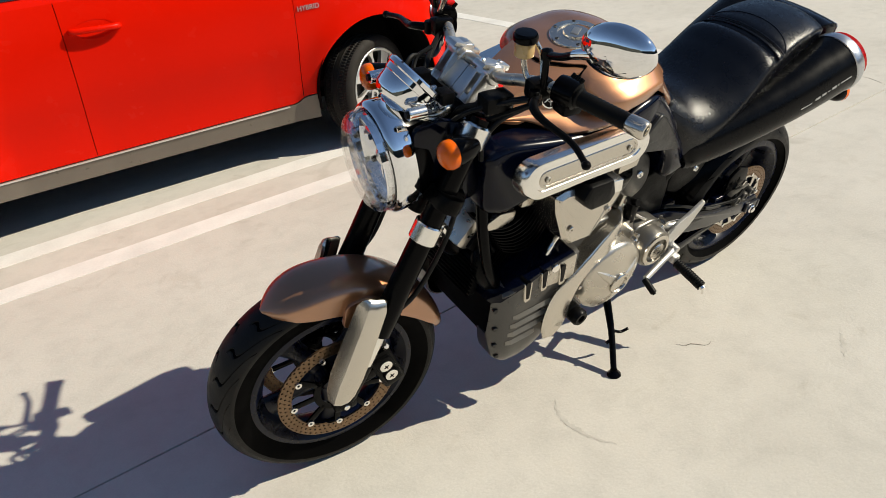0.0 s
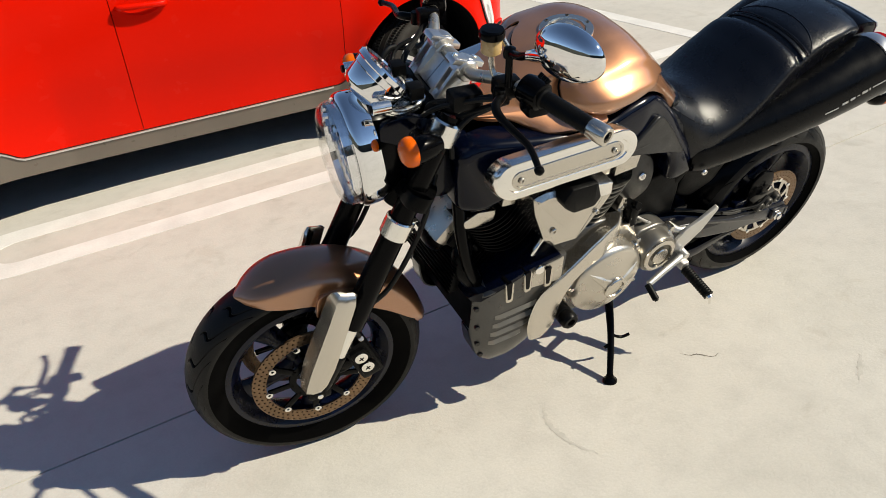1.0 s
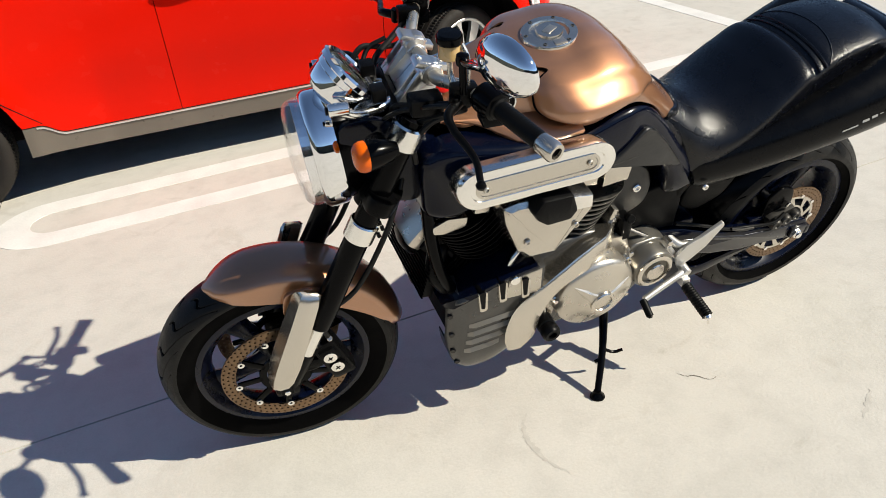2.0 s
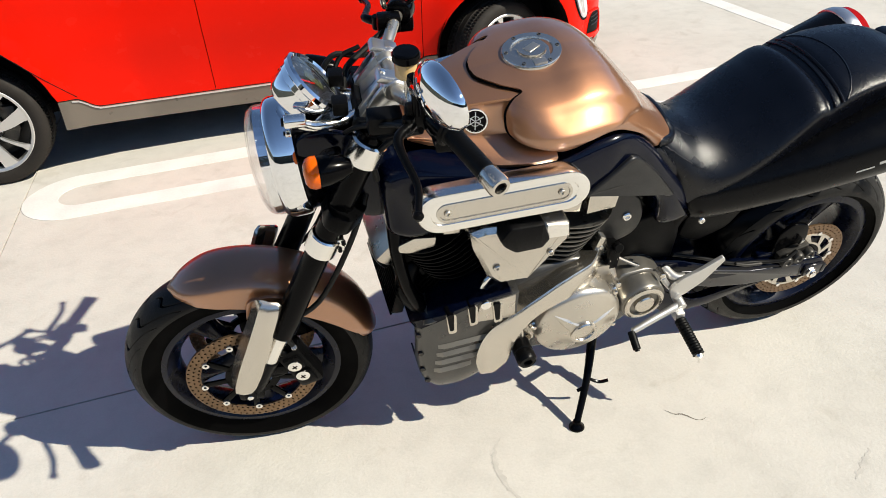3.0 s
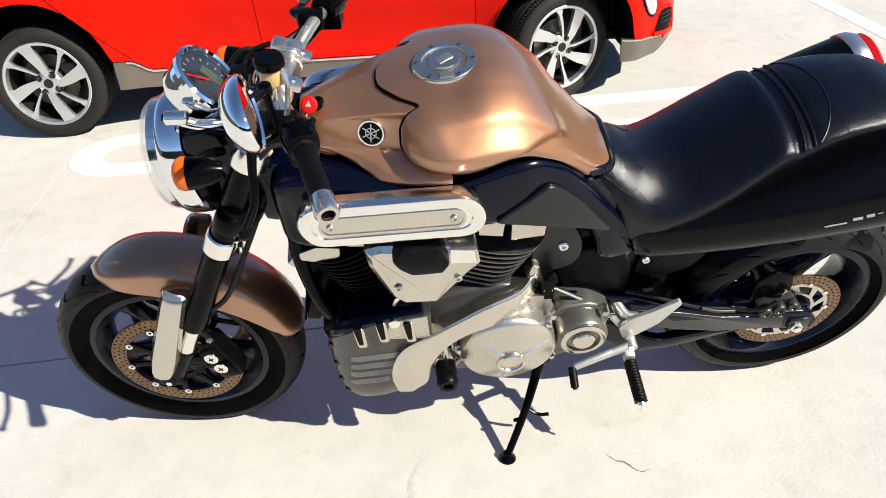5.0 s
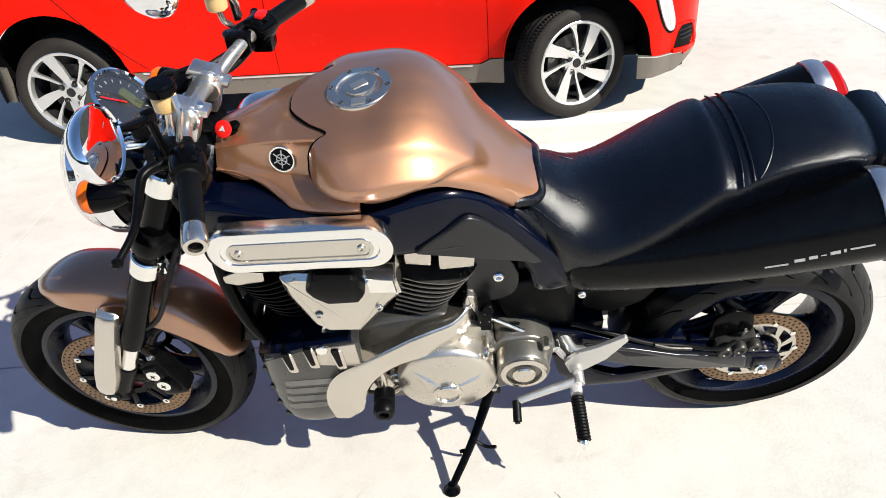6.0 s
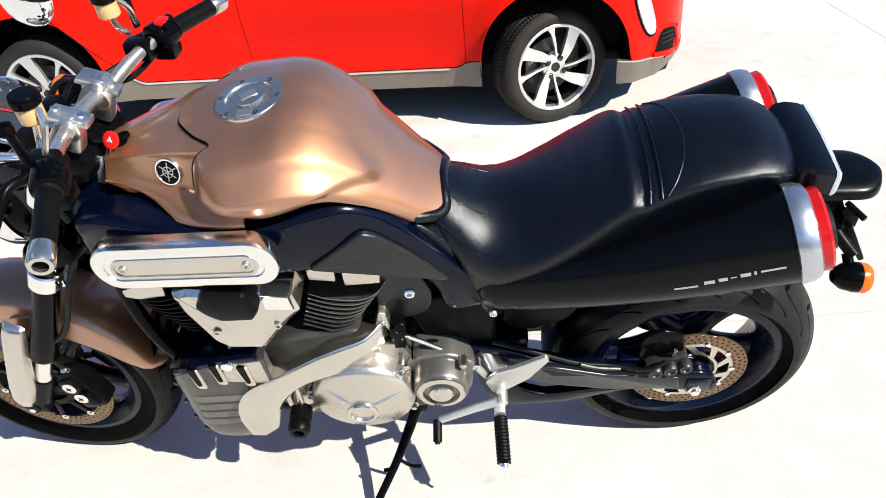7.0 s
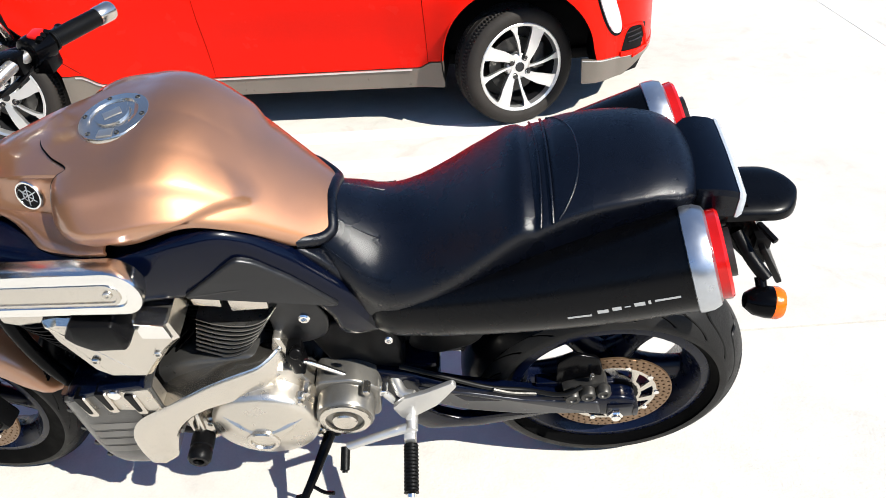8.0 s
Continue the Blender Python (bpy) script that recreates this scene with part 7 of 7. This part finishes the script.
def build_car():
    g = 0.0017                                  # half a shut line
    low = lambda x: max(sill(x), arch(x))
    s1, s2 = -1.465, -0.420                     # door seams at sill height

    # doors are cut by slightly raked seams, so each column runs straight up
    panel("rear_door", -2.06, s1 - g, low, BELT, CARRED, "red rear door", 40)
    panel("front_door", s1 + g, s2 - g, low, BELT, CARRED, "red front door", 60)
    panel("rear_quarter", -3.05, -2.06, lambda x: max(arch(x), 0.42 if x < -2.6 else sill(x)), BELT, CARRED, "red rear quarter panel", 70)
    panel("front_wing", s2 + g, 0.395, lambda x: max(arch(x), sill(x) if x < 0 else clad_top(x)), lambda x: BELT(x), CARRED, "red front wing and bumper side", 80)
    panel("front_bumper", 0.395 + 0.0005, 0.679, lambda x: clad_top(x) + 0.001, lambda x: 0.66, CARRED, "red front bumper", 60)
    panel("bonnet_edge", 0.395 + 0.0005, 0.679, lambda x: 0.66 + 0.003, lambda x: BELT(x), CARRED, "red bonnet edge", 30)
    # slanting rear edge of the rear door, a dark shut line along the wheel arch
    seam_pts = [(-2.065 - 0.98 * (z - 0.365) - 0.10 * (z - 0.365) ** 2, z) for z in np.linspace(0.375, 0.975, 16)]
    part("shut_line", tube([Vector((x, flank_y(x, z) - 0.0002, z)) for x, z in seam_pts], 0.0022, 6, 2), CARBLACK, car, "dark shut line behind the rear door")
    # grey cladding below
    lower = lambda x: 0.228 - 0.29 * (tuck(x) - 0.03 + 0.0196 * (x + 2.1))
    panel("sill_cladding", -2.158, -0.348, lower, lambda x: low(x) - 0.005 if arch(x) == 0 else sill(x) - 0.005, CLADDING, "grey sill cladding", 90, 10, 0.02, -0.004)
    panel("cladding_trim", -2.10, -0.50, lambda x: sill(x) - 0.012, lambda x: sill(x) - 0.004, RIMFACE, "pale upper edge of the cladding", 60, 2, 0.006, -0.012)
    panel("bumper_cladding", 0.285, 0.679, lambda x: float(np.interp(x, [0.285, 0.36, 0.48, 0.56, 0.60, 0.68], [0.205, 0.203, 0.206, 0.245, 0.262, 0.264])), clad_top, CLADDING, "grey lower bumper cladding", 40, 8, 0.02, -0.004)
    panel("rear_cladding", -3.05, -2.80, lambda x: 0.24, lambda x: 0.415, CLADDING, "grey rear bumper cladding", 20, 8, 0.02, -0.004)
    panel("cladding_trim", 0.288, 0.60, lambda x: clad_top(x) - 0.007, lambda x: clad_top(x) - 0.002, RIMFACE, "pale upper edge of the cladding", 30, 2, 0.006, -0.007)
    panel("bumper_lip", 0.470, 0.679, lambda x: clad_top(x) - 0.002, lambda x: clad_top(x) + 0.020, CARRED, "red lip below the recess", 30, 4, 0.012, -0.014)
    dam = [(0.385, 0.20), (0.50, 0.24), (0.575, 0.31), (0.64, 0.53), (0.66, 0.83), (0.64, 1.13), (0.385, 1.4)]
    part("air_dam", loft([[Vector((x, y, z)) for x, y in dam] for z in (0.165, 0.20)]), CARBLACK, car, "black air dam under the bumper")
    # inner body behind the seams, arch liners, floor
    part("inner_body", box((-1.255, 0.68, 0.60), (1.77, 0.86, 0.72), 0.02), CARBLACK, car)
    for hub in (0.0, REAR_HUB):
        part("arch_liner", loft([[Vector((hub + r * math.cos(a), y, 0.325 + r * math.sin(a))) for a in np.linspace(-0.25, math.pi + 0.25, 40)] for r, y in ((0.352, 0.002), (0.352, 0.42), (0.05, 0.42))], closed=False, caps=False), CARBLACK, car, "black wheel arch liner")
    part("underbody", cat(box((-1.2, 0.83, 0.23), (3.3, 0.90, 0.06), 0.02), box((-1.25, 0.55, 0.20), (1.72, 0.60, 0.06), 0.02)), CARBLACK, car)
    # far side, bonnet, roof and glass, plainly shaped
    def section(x):
        bz = BELT(x)
        roof = float(np.interp(x, [-3.05, -2.95, -2.5, -1.6, -0.9, -0.25, 0.1, 0.62], [1.02, 1.25, 1.45, 1.50, 1.44, 1.08, 1.02, 0.86]))
        y0 = flank_y(x, bz)
        yw = 1.66 - y0
        tuck = 0.16 * max(0, min(1, (roof - bz) / 0.4))
        return [Vector((x, y0, bz)), Vector((x, y0 + tuck * 0.6, bz + (roof - bz) * 0.6)), Vector((x, y0 + tuck + 0.05, roof - 0.02)), Vector((x, 0.5, roof + 0.01)), Vector((x, 0.83, roof + 0.02)), Vector((x, 1.16, roof + 0.01)),
                Vector((x, yw - tuck - 0.05, roof - 0.02)), Vector((x, yw - tuck * 0.6, bz + (roof - bz) * 0.6)), Vector((x, yw, bz)), Vector((x, yw + 0.02, 0.6)), Vector((x, yw, 0.28))]
    up = loft([section(x) for x in np.linspace(-3.04, 0.62, 60)], closed=False, caps=False)
    part("upper_body", up, CARRED, car, "red bonnet, roof and far side", 40)
    for a, b in ((-2.35, -1.52), (-1.44, -0.55)):
        rows = []
        for x in np.linspace(a, b, 14):
            s = section(x)
            rows.append([s[0].lerp(s[1], t) + Vector((0, -0.004, 0)) for t in (0.12, 0.4, 0.7, 1.0)] + [s[1].lerp(s[2], t) + Vector((0, -0.004, 0)) for t in (0.3, 0.6)])
        part("side_window", loft(rows, closed=False, caps=False), CARGLASS, car, "dark side window")
    part("nose", loft([[Vector((0.655 + 0.02 * math.cos((y - 0.83) * 1.8), y, z)) for z in np.linspace(0.24, 0.84, 8)] for y in np.linspace(0.62, 1.04, 12)], closed=False, caps=False), CARRED, car, "red nose")
    # headlamp strip and lower grille recess at the corner
    def patch(centre, half, lift, n=28, power=2.6, lean=0.0):
        """Rounded patch that follows the flank, raised or sunk by lift at its middle."""
        rings = []
        for r in (1.0, 0.96, 0.86, 0.6, 0.3, 0.02):
            ring = []
            for a in np.linspace(0, 2 * math.pi, n, endpoint=False):
                ca, sa = math.cos(a), math.sin(a)
                k = (abs(ca) ** power + abs(sa) ** power) ** (-1 / power)
                z = centre[1] + half[1] * r * k * sa
                x = centre[0] + half[0] * r * k * ca - lean * (z - centre[1])
                ring.append(Vector((x, flank_y(x, z) - 0.0025 - lift * min(1.0, (1 - r) * 6), z)))
            rings.append(ring)
        return loft(rings, caps=False)
    part("headlamp_surround", patch((0.409, 0.520), (0.040, 0.122), 0.002, lean=0.34), CARBLACK, car, "black headlamp surround")
    hl = part("headlamp", patch((0.411, 0.530), (0.036, 0.122), 0.014, lean=0.34), LAMPGLASS, car, "slim clear headlamp", 60)
    part("lamp_chrome", patch((0.416, 0.500), (0.016, 0.070), 0.016, lean=0.34), CHROME, hl)
    part("bumper_recess", patch((0.534, 0.350), (0.054, 0.072), -0.0005, power=5, lean=-0.25), CARBLACK, car, "black bumper corner recess")
    part("recess_frame", tube([v + Vector((0, -0.004, 0)) for v in [Vector((x, flank_y(x, z), z)) for x, z in ((0.470, 0.428), (0.552, 0.426), (0.580, 0.402), (0.602, 0.312), (0.595, 0.286), (0.526, 0.280))]], 0.008, 8, 3), CARRED, car, "red rounded edge of the recess")
    each("recess_slat", [tube([Vector((x, flank_y(x, z) - 0.005, z)) for x in np.linspace(0.494 + (0.41 - z) * 0.2, 0.566 + (0.41 - z) * 0.2, 5)], 0.003, 6, 2) for z in (0.398, 0.376, 0.354)], GREYPLASTIC, car)
    for hub in (0.0, REAR_HUB):
        car_wheel(hub, car, 25.0 if hub == 0.0 else 0.0, 50.0 if hub == 0.0 else 97.0)
    for hub in (0.0, REAR_HUB):
        part("wheel_tyre", moved(lathe([(0.2, -0.09), (0.27, -0.092), (0.29, -0.07), (0.29, 0.07), (0.27, 0.092), (0.2, 0.09)], 40, SIDE), Matrix.Translation((hub, 1.56, 0.29))), CARTYRE, car, "black car tyre")
    # door handle in its dish, badge letters
    hx, hz = -1.335, 0.868
    rows = [[Vector((hx + 0.085 * r * math.cos(a), flank_y(hx, hz) + 0.012 * (1 - r * r) - 0.0025, hz + 0.040 * r * math.sin(a))) for a in np.linspace(0, 2 * math.pi, 24, endpoint=False)] for r in (1, 0.8, 0.5, 0.2, 0.02)]
    part("handle_dish", loft(rows, caps=False), CARRED, car)
    fy = flank_y(hx, hz)
    part("door_handle", cat(tube([(hx - 0.098, fy + 0.002, hz + 0.004), (hx - 0.09, fy - 0.022, hz + 0.006), (hx, fy - 0.034, hz + 0.004), (hx + 0.09, fy - 0.022, hz - 0.002), (hx + 0.100, fy + 0.002, hz - 0.003)], [0.012, 0.014, 0.013, 0.014, 0.012], 14)), CARRED, car, "red pull door handle")
    txt = bpy.data.curves.new("badge_text", "FONT")
    txt.body = "HYBRID"
    txt.size, txt.extrude = 0.034, 0.002
    tmp = bpy.data.objects.new("tmp", txt)
    scene.collection.objects.link(tmp)
    dg = bpy.context.evaluated_depsgraph_get()
    me = bpy.data.meshes.new_from_object(tmp.evaluated_get(dg))
    bpy.data.objects.remove(tmp)
    b = bmesh.new()
    b.from_mesh(me)
    bpy.data.meshes.remove(me)
    bmesh.ops.transform(b, matrix=Matrix.Translation((-0.405, flank_y(-0.33, 0.77) - 0.003, 0.762)) @ Matrix.Rotation(radians(90), 4, "X"), verts=b.verts)
    part("badge", b, RIMFACE, car, "small silver lettered badge")


build_car()
